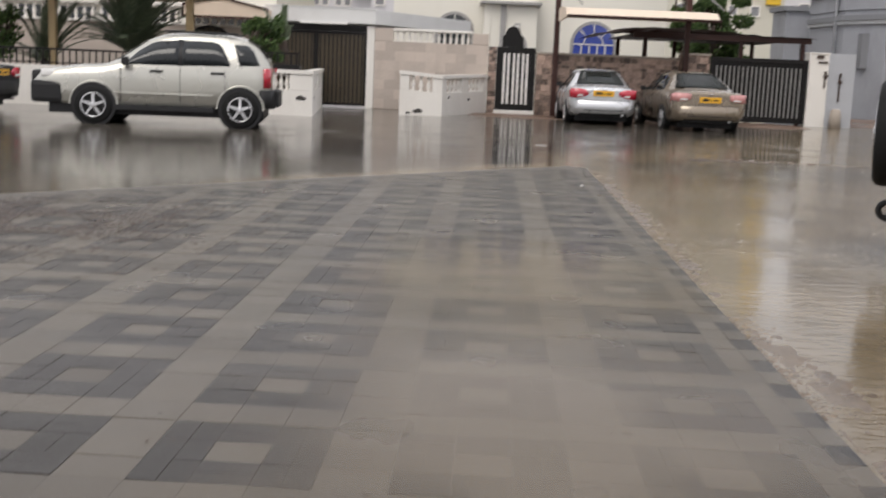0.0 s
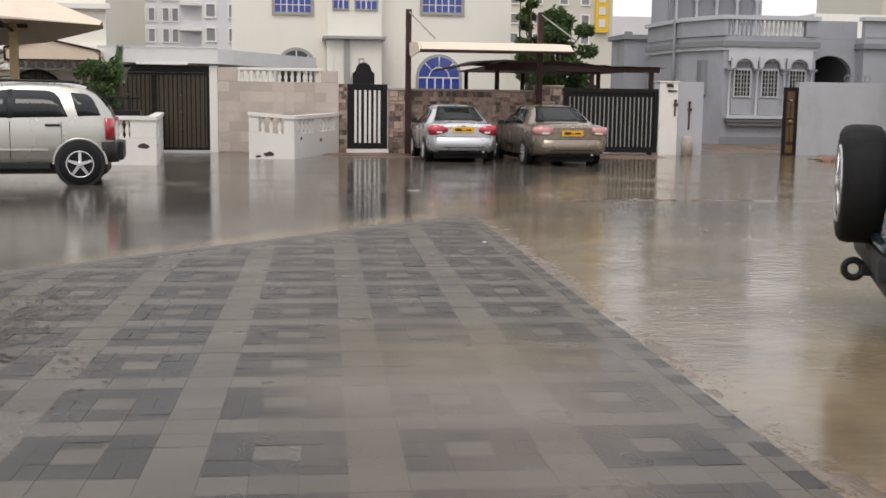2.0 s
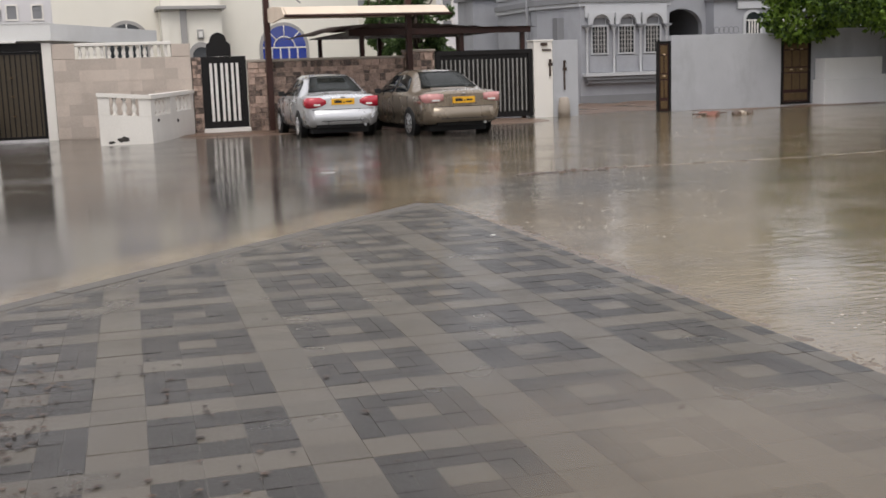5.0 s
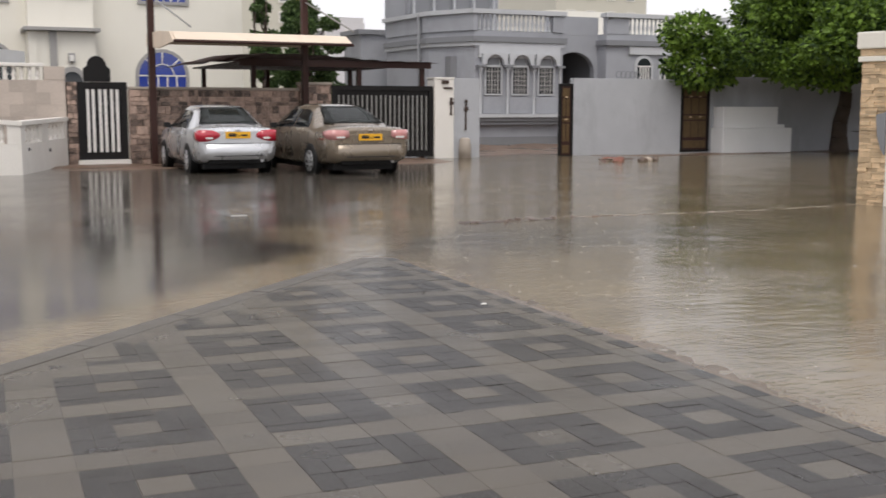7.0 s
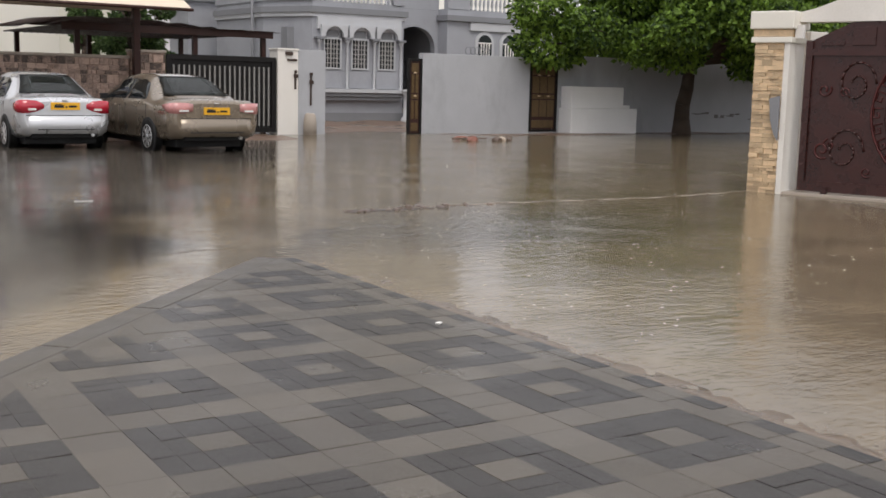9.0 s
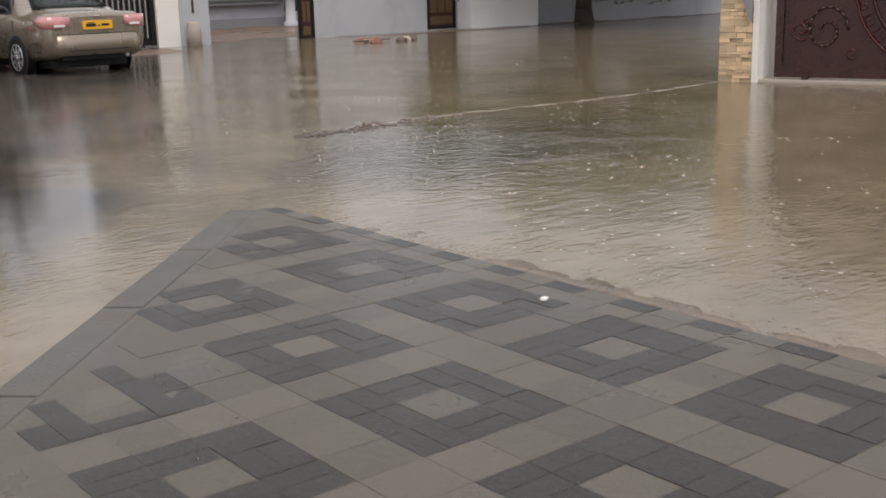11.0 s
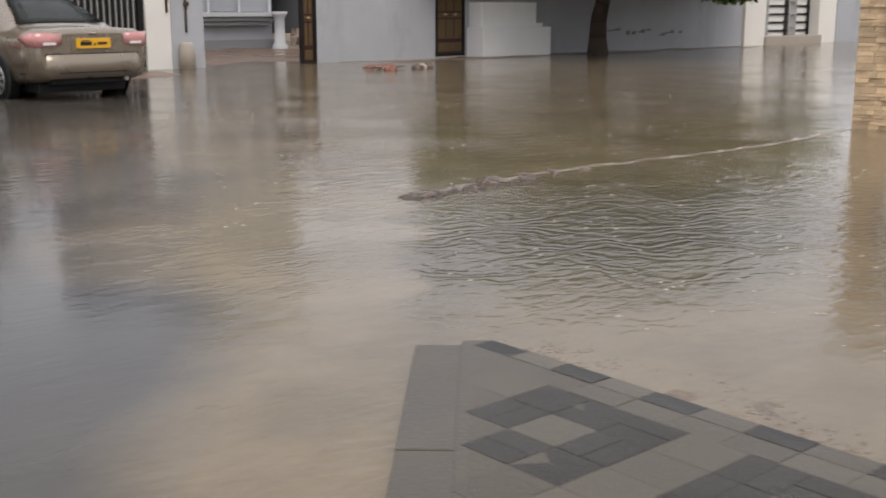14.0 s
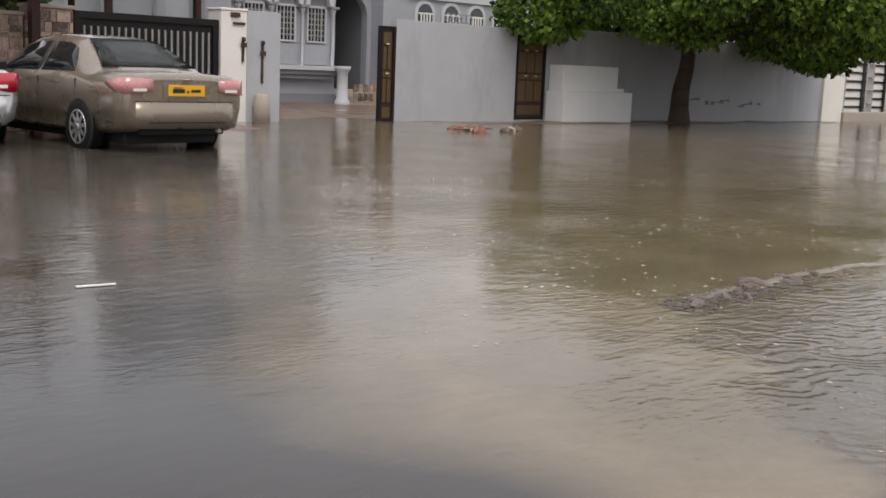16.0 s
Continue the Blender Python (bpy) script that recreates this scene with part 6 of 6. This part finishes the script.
def sedan(at, rz, paint, label, sx, sl, sz, style):
    c = thing("sedan", label, "car", at, rz)
    raw = [(0.0, .40, .70, .80, .74, .905, .62), (0.05, .31, .78, .87, .83, .965, .67), (0.16, .28, .82, .90, .86, .985, .69), (0.5, .24, .84, .925, .875, .99, .69), (0.74, .22, .84, .93, .875, .995, .67),
           (1.05, .22, .85, .935, .88, 1.19, .60), (1.42, .22, .85, .935, .88, 1.375, .545), (1.75, .22, .85, .93, .88, 1.425, .555), (2.2, .22, .85, .925, .88, 1.44, .56), (2.6, .22, .85, .92, .875, 1.41, .55), (3.05, .22, .84, .91, .87, 1.22, .60),
           (3.5, .22, .84, .90, .865, .985, .67), (4.0, .22, .83, .83, .85, .89, .66), (4.35, .26, .78, .70, .80, .78, .60), (4.48, .34, .66, .60, .68, .66, .5)]
    st = [(a * sl, b * sz, d * sx, e * sz, f * sx, g_ * sz, h * sx) for a, b, d, e, f, g_, h in raw]
    wells = [(0.93 * sl, 0.30), (3.60 * sl, 0.30)]
    bd = body(c, st, paint, wells, 0.36)
    side_glass(c, st, [(1.12 * sl, .975 * sz), (1.95 * sl, .965 * sz), (1.95 * sl, 1.335 * sz), (1.62 * sl, 1.33 * sz), (1.40 * sl, 1.27 * sz)], "rear_side_window", CARGLASS)
    side_glass(c, st, [(2.01 * sl, .965 * sz), (3.12 * sl, .955 * sz), (2.72 * sl, 1.27 * sz), (2.45 * sl, 1.33 * sz), (2.01 * sl, 1.34 * sz)], "front_side_window", CARGLASS)
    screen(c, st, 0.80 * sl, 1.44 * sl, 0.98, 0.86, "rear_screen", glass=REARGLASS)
    screen(c, st, 3.42 * sl, 2.66 * sl, 0.95, 0.88, "windscreen")
    for s, z in wells:
        for sd in (-1, 1):
            wheel(c, sd * (station_at(st, s)[4] - 0.075), s, z, 0.315 if style == 'a' else 0.33, 0.20, sd, 7 if style == 'a' else 9)
    # dark box added beneath the shell to block light under the car
    part("underbody_blocker", cube(-0.66, 0.66, 0.35, 4.1 * sl, 0.12, 0.26, 0.02), PLASTIC, c)
    # tail lamps
    for sd in (-1, 1):
        if style == 'a':
            cols = [(0.38, -0.022, .79, .86), (0.50, -0.022, .735, .925), (0.66, -0.020, .70, .94), (0.75, -0.006, .70, .94), (0.818, 0.05, .705, .93), (0.852, 0.16, .73, .90), (0.862, 0.26, .79, .86)]
        else:
            cols = [(0.47, -0.022, .80, .93), (0.60, -0.022, .765, .945), (0.74, -0.016, .75, .95), (0.80, 0.0, .75, .95), (0.872, 0.055, .755, .945), (0.908, 0.17, .78, .93), (0.920, 0.34, .86, .90)]
        cols = [(sd * x, y, z0, z1) for x, y, z0, z1 in cols]
        lampo = part("tail_lamp", band(cols), REDLENS if style == 'a' else PINKLENS, c, "red tail lamp")
        m0, m1 = ((0.52, 0.66), (.75, .79)) if style == 'a' else ((0.56, 0.74), (.785, .82))
        part("reverse_lens", slab([(sd * m0[0], -0.03, m1[0]), (sd * m0[1], -0.028, m1[0]), (sd * m0[1], -0.028, m1[1]), (sd * m0[0], -0.03, m1[1])], 0.02), CLEARLENS, lampo)
    plate(c, -0.012, 0.83 if style == 'a' else 0.80)
    part("plate_recess", cube(-0.33, 0.33, -0.008, 0.05, 0.74 if style == 'a' else 0.70, 0.91 if style == 'a' else 0.88, 0.006), paint, c)
    bw = st[1][4]
    half = [(0.0, -0.055), (0.5, -0.05), (0.72, -0.03), (0.86, 0.02), (0.96, 0.10), (1.005, 0.24), (1.02, 0.42)]
    cols = [(-bw * f, y, .33 + (0.05 if f > 0.9 else 0), .655) for f, y in half[:0:-1]] + [(bw * f, y, .33 + (0.05 if f > 0.9 else 0), .655) for f, y in half]
    part("rear_bumper", band(cols, 0.04), paint, c)
    part("bumper_groove", cube(-bw * 0.62, bw * 0.62, -0.058, -0.04, 0.40, 0.415), PLASTIC, c)
    part("valance", cube(-0.60, 0.60, 0.06, 0.4, 0.25, 0.335, 0.02), PLASTIC, c)
    part("exhaust", tube(bmesh.new(), (0.5, 0.0, 0.30), (0.5, 0.3, 0.30), 0.03), ALLOY, c)
    part("boot_groove", cube(-0.7, 0.7, -0.006, 0.02, 0.655, 0.668), PLASTIC, c)
    for sd in (-1, 1):
        mx = side_x(st, 3.0 * sl, .97 * sz)
        part("wing_mirror", slab([(sd * (mx - 0.02), 2.98 * sl, .93), (sd * (mx + 0.15), 2.96 * sl, .95), (sd * (mx + 0.16), 2.96 * sl, 1.05), (sd * (mx + 0.02), 2.98 * sl, 1.06)], 0.09), PLASTIC, c)
        for s in (1.45, 2.45):
            xx = station_at(st, s * sl)[4]
            part("door_handle", cube(min(sd * (xx - 0.02), sd * (xx + 0.03)), max(sd * (xx - 0.02), sd * (xx + 0.03)), s * sl, s * sl + 0.2, 0.83, 0.87, 0.008), paint, c)
        for s in (1.02, 1.98, 3.05):
            xx = station_at(st, s * sl)[4] * 1.004
            part("door_gap", cube(min(sd * (xx - 0.02), sd * (xx + 0.002)), max(sd * (xx - 0.02), sd * (xx + 0.002)), s * sl, s * sl + 0.008, 0.36, 0.9), PLASTIC, c)
    part("badge", lathe(bmesh.new(), [(0.05, -0.012), (0.05, 0.0)], 12, (0, 0.0, 0.945)), ALLOY, c)
    return c


SILVER = car_paint("silver_car_paint", (0.62, 0.63, 0.65))
BRONZE = car_paint("bronze_grey_car_paint", (0.25, 0.205, 0.155))
CHAMPAGNE = car_paint("champagne_car_paint", (0.50, 0.49, 0.44))
TEAL = car_paint("dark_teal_car_paint", (0.035, 0.075, 0.10))
sedan((5.08, 26.3, -0.03), 0, SILVER, "silver saloon car parked nose to the wall", 0.975, 1.0, 1.0, 'a')
sedan((7.46, 24.95, -0.03), 3, BRONZE, "bronze-grey saloon car parked nose to the gate", 1.04, 1.09, 1.02, 'b')
sedan((-8.2, 21.6, -0.03), 82, PLASTIC, "dark grey car parked beyond the champagne car", 0.97, 0.95, 1.0, 'a')


def estate(at, rz):
    """The champagne off-roader, rear at y = 0, nose towards +y."""
    c = thing("off_roader", "champagne off-road estate car with black bumpers", "car", at, rz)
    st = [(0.05, .50, .60, .90, .64, 1.02, .54), (0.09, .42, .74, 1.02, .79, 1.16, .64), (0.17, .36, .83, 1.06, .87, 1.30, .65), (0.32, .33, .87, 1.08, .905, 1.50, .64), (0.58, .31, .88, 1.08, .91, 1.64, .63), (0.95, .31, .88, 1.07, .91, 1.69, .62), (1.5, .30, .88, 1.06, .91, 1.70, .62),
          (2.0, .30, .88, 1.06, .91, 1.67, .615), (2.3, .30, .88, 1.05, .905, 1.57, .615), (2.85, .30, .88, 1.05, .90, 1.18, .67), (3.1, .30, .88, 1.0, .90, 1.08, .70), (3.6, .30, .88, .96, .895, 1.05, .71), (4.05, .33, .86, .90, .86, .97, .68), (4.28, .38, .80, .80, .80, .88, .62), (4.40, .45, .66, .70, .66, .78, .5)]
    wells = [(0.62, 0.33), (3.27, 0.33)]
    body(c, st, CHAMPAGNE, wells, 0.41)
    side_glass(c, st, [(0.27, 1.15), (0.64, 1.13), (0.76, 1.52), (0.50, 1.50), (0.40, 1.42)], "quarter_window", CARGLASS)
    side_glass(c, st, [(0.80, 1.12), (1.68, 1.10), (1.68, 1.56), (1.12, 1.55), (0.97, 1.50)], "rear_side_window", CARGLASS)
    side_glass(c, st, [(1.75, 1.10), (2.74, 1.09), (2.48, 1.34), (2.20, 1.51), (1.75, 1.56)], "front_side_window", CARGLASS)
    side_glass(c, st, [(1.68, 1.09), (1.75, 1.09), (1.75, 1.57), (1.68, 1.57)], "door_pillar", PLASTIC)
    screen(c, st, 3.0, 2.34, 0.95, 0.9, "windscreen")
    screen(c, st, 0.13, 0.52, 0.95, 0.9, "rear_screen")
    for s, z in wells:
        for sd in (-1, 1):
            w = station_at(st, s)[4]
            wheel(c, sd * (w - 0.06), s, z, 0.345, 0.22, sd, 5)
            fl = sweep(bmesh.new(), [(sd * (w - 0.005), s + 0.425 * math.cos(math.pi * k / 20), z + 0.425 * math.sin(math.pi * k / 20)) for k in range(21)], 0.022)
            part("wheel_arch", fl, CHAMPAGNE, c)
    for sd in (-1, 1):
        w = 0.91
        part("sill", cube(min(sd * 0.80, sd * (w + 0.01)), max(sd * 0.80, sd * (w + 0.01)), 1.1, 2.93, 0.25, 0.35, 0.01), PLASTIC, c)
        part("side_moulding", cube(min(sd * 0.86, sd * (w + 0.012)), max(sd * 0.86, sd * (w + 0.012)), 1.12, 2.9, 0.55, 0.585, 0.006), CHAMPAGNE, c)
        part("rear_corner_bumper", (lambda q: band([(sd * x, y, 0.36, 0.70) for x, y in ((0.55, 0.0), (0.72, 0.03), (0.83, 0.08), (0.895, 0.16), (0.925, 0.26))], 0.05))(0), PLASTIC, c)
        part("front_corner_bumper", cube(min(sd * 0.5, sd * 0.885), max(sd * 0.5, sd * 0.885), 3.80, 4.40, 0.34, 0.74, 0.08), PLASTIC, c)
        part("tail_lamp", band([(sd * x, y, 0.74, 1.10) for x, y in ((0.70, 0.05), (0.79, 0.075), (0.86, 0.12), (0.90, 0.19))], 0.05), REDLENS, c, "tall red tail lamp")
        part("headlamp", cube(min(sd * 0.52, sd * 0.855), max(sd * 0.52, sd * 0.855), 3.95, 4.22, 0.80, 0.94, 0.04), CLEARLENS, c, "clear headlamp")
        part("wing_mirror", cube(min(sd * 0.92, sd * 1.10), max(sd * 0.92, sd * 1.10), 2.62, 2.74, 1.06, 1.22, 0.03), PLASTIC, c)
        part("roof_rail", tube(bmesh.new(), (sd * 0.58, 0.7, 1.70), (sd * 0.58, 2.05, 1.715), 0.022), PLASTIC, c)
        for s in (0.92, 2.02):
            part("door_handle", cube(min(sd * 0.89, sd * 0.94), max(sd * 0.89, sd * 0.94), s, s + 0.24, 0.96, 1.0, 0.01), PLASTIC, c)
        for s in (0.90, 1.71, 2.78):
            part("door_gap", cube(min(sd * 0.89, sd * 0.918), max(sd * 0.89, sd * 0.918), s, s + 0.008, 0.4, 1.04), PLASTIC, c)
    # added dark box, keeps bright reflections from showing beneath the car
    part("underbody_blocker", cube(-0.78, 0.78, 0.2, 4.1, 0.16, 0.36, 0.02), PLASTIC, c)
    part("rear_bumper", cube(-0.58, 0.58, -0.07, 0.10, 0.38, 0.70, 0.04), PLASTIC, c)
    part("front_bumper", cube(-0.6, 0.6, 4.2, 4.46, 0.36, 0.92, 0.08), PLASTIC, c, "black front bumper and grille cover")
    return c


estate((-2.073, 19.685, 0.02), 96)

# dark teal off-roader with a spare wheel on its back door
sp = thing("off_roader", "dark teal off-road car with a spare wheel on its back", "car", (4.90, 6.38, -0.03), -113)
st4 = [(0.0, .52, .80, 1.00, .84, 1.12, .78), (0.10, .45, .84, 1.05, .87, 1.45, .70), (0.30, .40, .86, 1.08, .88, 1.72, .66), (0.8, .36, .87, 1.08, .89, 1.80, .66), (2.2, .36, .87, 1.06, .89, 1.78, .64), (2.9, .36, .87, 1.02, .88, 1.2, .70), (3.9, .40, .84, .95, .85, 1.05, .68), (4.2, .5, .7, .8, .72, .9, .55)]
body(sp, st4, TEAL, [(0.75, 0.36), (3.3, 0.36)], 0.45)
side_glass(sp, st4, [(0.35, 1.14), (1.1, 1.14), (1.1, 1.66), (0.50, 1.66)], "quarter_window", CARGLASS)
side_glass(sp, st4, [(1.2, 1.14), (2.6, 1.12), (2.2, 1.62), (1.2, 1.66)], "side_window", CARGLASS)
screen(sp, st4, 0.03, 0.28, 0.92, 0.9, "rear_screen")
for s in (0.75, 3.3):
    for sd in (-1, 1):
        wheel(sp, sd * 0.82, s, 0.36, 0.37, 0.24, sd, 6)
spare = wheel(sp, 0.0, -0.20, 0.96, 0.40, 0.27, 1, 6)
spare.matrix_local = pose(0.0, -0.20, 0.96, 90, 0, 0)
part("spare_mount", cube(-0.15, 0.15, -0.1, 0.05, 0.80, 1.12, 0.02), PLASTIC, sp)
for sd in (-1, 1):
    tl = part("tail_lamp", cube(min(sd * 0.60, sd * 0.87), max(sd * 0.60, sd * 0.87), -0.03, 0.12, 0.70, 1.08, 0.03), REDLENS, sp, "red tail lamp with clear bands")
    for z in (0.76, 1.01):
        part("clear_band", cube(min(sd * 0.66, sd * 0.8725), max(sd * 0.66, sd * 0.8725), -0.0325, 0.06, z, z + 0.06, 0.012), CLEARLENS, tl)
part("rear_bumper", cube(-0.86, 0.86, -0.14, 0.14, 0.40, 0.585, 0.05), PLASTIC, sp)
part("bumper_top", cube(-0.85, 0.85, -0.13, 0.14, 0.588, 0.66, 0.03), TEAL, sp)
part("bumper_skirt", cube(-0.8, 0.8, -0.08, 0.2, 0.30, 0.399, 0.02), PLASTIC, sp)
part("tow_bar", cube(-0.05, 0.05, -0.16, 0.1, 0.34, 0.42, 0.01), PLASTIC, sp)
te = sweep(bmesh.new(), [(0, -0.21 + 0.06 * math.cos(2 * math.pi * k / 16), 0.38 + 0.06 * math.sin(2 * math.pi * k / 16)) for k in range(17)], 0.025)
part("tow_eye", te, PLASTIC, sp)

# ---- rubble, floating bits ----
ROCK = mat("wet_brown_rubble", (0.12, 0.085, 0.065), 0.4, vary=0.45, scale=9, bump=0.4)
BRICKRED = mat("wet_red_brick_rubble", (0.20, 0.075, 0.05), 0.45, vary=0.4, scale=9, bump=0.4)
PALEROCK = mat("pale_plaster_lump", (0.45, 0.38, 0.31), 0.6, vary=0.25, scale=8)


def lump(name, at, size, seed, material, label, category, group, flat=0.5):
    r = random.Random(seed)
    bm = bmesh.new()
    bmesh.ops.create_icosphere(bm, subdivisions=2, radius=1.0)
    for v in bm.verts:
        k = 1 + 0.35 * noise.noise(v.co * 1.7 + Vector((seed * 3.1, 0, 0)))
        v.co = Vector((v.co.x * k * size[0], v.co.y * k * size[1], v.co.z * k * size[2]))
    ob = link(name, bm, material)
    ob.matrix_world = pose(*at, 0, 0, r.uniform(0, 180))
    return tagged(ob, label, category, group)


rr = random.Random(12)
for k in range(16):
    x = 5.22 + k * 0.12 + rr.uniform(-0.16, 0.16)
    lump("stone", (x, 15.72 + 0.012 * k + rr.uniform(-0.14, 0.10), -0.008), (rr.uniform(0.025, 0.12), rr.uniform(0.02, 0.05), rr.uniform(0.018, 0.05)), k, ROCK, "wet dark broken stone at the flooded kerb", "stone", "stones along the drowned kerb")
# thin pale strip that stands in for the wake on the water
WAKE = mat("pale_wake_streak", (0.23, 0.19, 0.145), 0.25, vary=0.3, scale=3)
kb = bmesh.new()
prev = None
for k in range(60):
    x = 5.4 + k * 0.104
    y = 15.76 + 0.10 * math.sin(k * 0.12) + 0.03 * noise.noise(Vector((x * 2.3, 5.0, 0)))
    top_z = 0.0035 if noise.noise(Vector((x * 1.1, 0.3, 0.0))) > -0.35 else -0.003
    cur = [kb.verts.new((x, y - 0.035 - 0.015 * math.sin(k), -0.01)), kb.verts.new((x, y - 0.025, top_z)), kb.verts.new((x, y + 0.03 + 0.05 * abs(noise.noise(Vector((x * 1.7, 2.0, 0)))), top_z)), kb.verts.new((x, y + 0.12 + 0.03 * math.sin(k * 0.7), -0.01))]
    if prev:
        for q in range(3):
            kb.faces.new((prev[q], cur[q], cur[q + 1], prev[q + 1]))
    prev = cur
bmesh.ops.recalc_face_normals(kb, faces=kb.faces)
tagged(link("kerb", kb, WAKE), "thin pale wake streak on the water along the drowned kerb", "kerb", kind="structure")
for k in range(9):
    lump("rubble", (15.3 + rr.uniform(0, 1.5), 28.3 + rr.uniform(-0.5, 0.6), 0.01), (rr.uniform(0.08, 0.24), rr.uniform(0.06, 0.14), rr.uniform(0.05, 0.11)), 40 + k, (BRICKRED, ROCK, PALEROCK)[k % 3], "wet broken masonry heaped by the grey wall", "rubble", "rubble by the grey wall")
pk = thing("plank", "short wet plank lying in shallow water", "plank", (15.4, 28.1, 0.03), 8)
part("board", cube(-0.55, 0.55, -0.05, 0.05, 0, 0.035, 0.005), ROCK, pk)
fs = thing("floating_strip", "thin white strip floating on the water", "litter", (2.92, 17.63, 0.002), -8)
part("strip", cube(-0.1, 0.1, -0.012, 0.012, 0, 0.008, 0.003), SLATWHITE, fs)
sc2 = thing("litter", "white scrap lying on the wet pavers", "litter", (2.857, 10.498, 0.03), 30)
part("scrap", cube(-0.018, 0.018, -0.014, 0.014, 0, 0.012, 0.004), SLATWHITE, sc2)

# rain bubbles on the pool
BUBBLE = mat("pale_rain_bubble", (0.36, 0.32, 0.26), 0.15, vary=0.1, bump=0.0)
rbub = random.Random(77)
V, F = [], []
for k in range(1500):
    while True:
        x, y = rbub.uniform(3.4, 14), rbub.uniform(6, 24)
        if noise.noise(Vector((x * 0.5, y * 0.5, 2.0))) > -0.1 and x < 5 + (y - 4) * 0.9 and x - 0.6 * y + 5.9 > 0:
            break
    s = rbub.choice((0.006, 0.008, 0.011, 0.015))
    base = len(V)
    V += [(x + s * math.cos(q * 1.0472), y + s * math.sin(q * 1.0472), 0.001) for q in range(6)] + [(x, y, s * 0.4)]
    F += [(base + q, base + (q + 1) % 6, base + 6) for q in range(6)]
me = bpy.data.meshes.new("rain_bubbles")
me.from_pydata(V, [], F)
me.materials.append(BUBBLE)
tagged(new("rain_bubbles", me), "small pale rain bubbles on the muddy pool", "bubbles", kind="stuff")



def scatter(name, label, material, spots, seed, smin, smax):
    """Flat ragged flakes and crumbs lying at the given spots."""
    r = random.Random(seed)
    V, F = [], []
    for x, y, z in spots:
        s, a0, k = r.uniform(smin, smax), r.uniform(0, 6.283), len(V)
        el = r.uniform(0.3, 1.0)
        ring = [(s * math.cos(q * 1.2566) * r.uniform(0.7, 1.2), s * el * math.sin(q * 1.2566) * r.uniform(0.7, 1.2)) for q in range(5)]
        V += [(x + u * math.cos(a0) - v * math.sin(a0), y + u * math.sin(a0) + v * math.cos(a0), z) for u, v in ring] + [(x, y, z + s * 0.2)]
        F += [(k + q, k + (q + 1) % 5, k + 5) for q in range(5)]
    me = bpy.data.meshes.new(name)
    me.from_pydata(V, [], F)
    me.materials.append(material)
    return tagged(new(name, me), label, "debris", kind="stuff")


FLAKE = mat("wet_brown_flakes", (0.060, 0.039, 0.028), 0.4, vary=0.7, scale=6, island='island')
CRUMB = mat("wet_sandy_crumbs", (0.15, 0.112, 0.078), 0.45, vary=0.5, scale=6, island='island')
rl = random.Random(31)
# brown flakes scattered to imitate brownish reflections in rippled water
spots = []
while len(spots) < 5200:
    u, v = rl.gauss(0, 0.55), rl.gauss(0, 0.5)
    x, y = -2.0 + 1.5 * u, 6.2 + 1.7 * v
    if y - x < 9.8 and noise.noise(Vector((x * 1.6, y * 1.6, 9.0))) > -0.1:
        spots.append((x, y, 0.036))
scatter("leaf_litter", "brown flakes standing in for dark rippled reflections on the pavement", FLAKE, spots, 1, 0.006, 0.024)
spots = []
while len(spots) < 3500:
    y = rl.uniform(2.0, 12.9)
    x = 2.80 + 0.03 * y + abs(rl.gauss(0.02, 0.10))
    if noise.noise(Vector((x * 2.5, y * 1.1, 4.0))) > -0.15:
        spots.append((x, y, 0.0 if x > 2.83 + 0.03 * y else 0.012))
scatter("sandy_crumbs", "sandy crumbs washed along the edge of the pavement", CRUMB, spots, 2, 0.004, 0.014)
spots = [(rl.uniform(-1.5, 3.0), rl.uniform(1, 11), 0.036) for k in range(120)]
scatter("grit", "dark grit scattered on the wet pavers", FLAKE, [p for p in spots if p[1] - p[0] < 9.7 and p[0] < 2.7], 3, 0.004, 0.012)

spots = []
while len(spots) < 700:
    x = 5.1 + abs(rl.gauss(0, 0.85))
    y = 15.70 + rl.gauss(0, 0.07) + 0.02 * (x - 5)
    spots.append((x, y, 0.003))
scatter("twigs", "dark twigs and leaves caught on the drowned kerb", FLAKE, spots[::2], 5, 0.008, 0.03)
# ---- pavers nearest the way, one by one ----
PIECE_MESH = {}
for x, y, w, h, dark in near:
    key = (round(w, 3), round(h, 3), dark)
    if key not in PIECE_MESH:
        me = bpy.data.meshes.new("paver")
        vs, fs_ = brick_shape(w, h)
        me.from_pydata(vs, [], fs_)
        me.materials.append(DARK_PIECE if dark else LIGHT_PIECE)
        PIECE_MESH[key] = me
    ob = new("paver", PIECE_MESH[key])
    ob.parent = pavement
    ob.matrix_basis = pose(x, y, rng.uniform(-0.0012, 0.0012), rng.uniform(-0.2, 0.2), rng.uniform(-0.2, 0.2), -math.degrees(TURN))
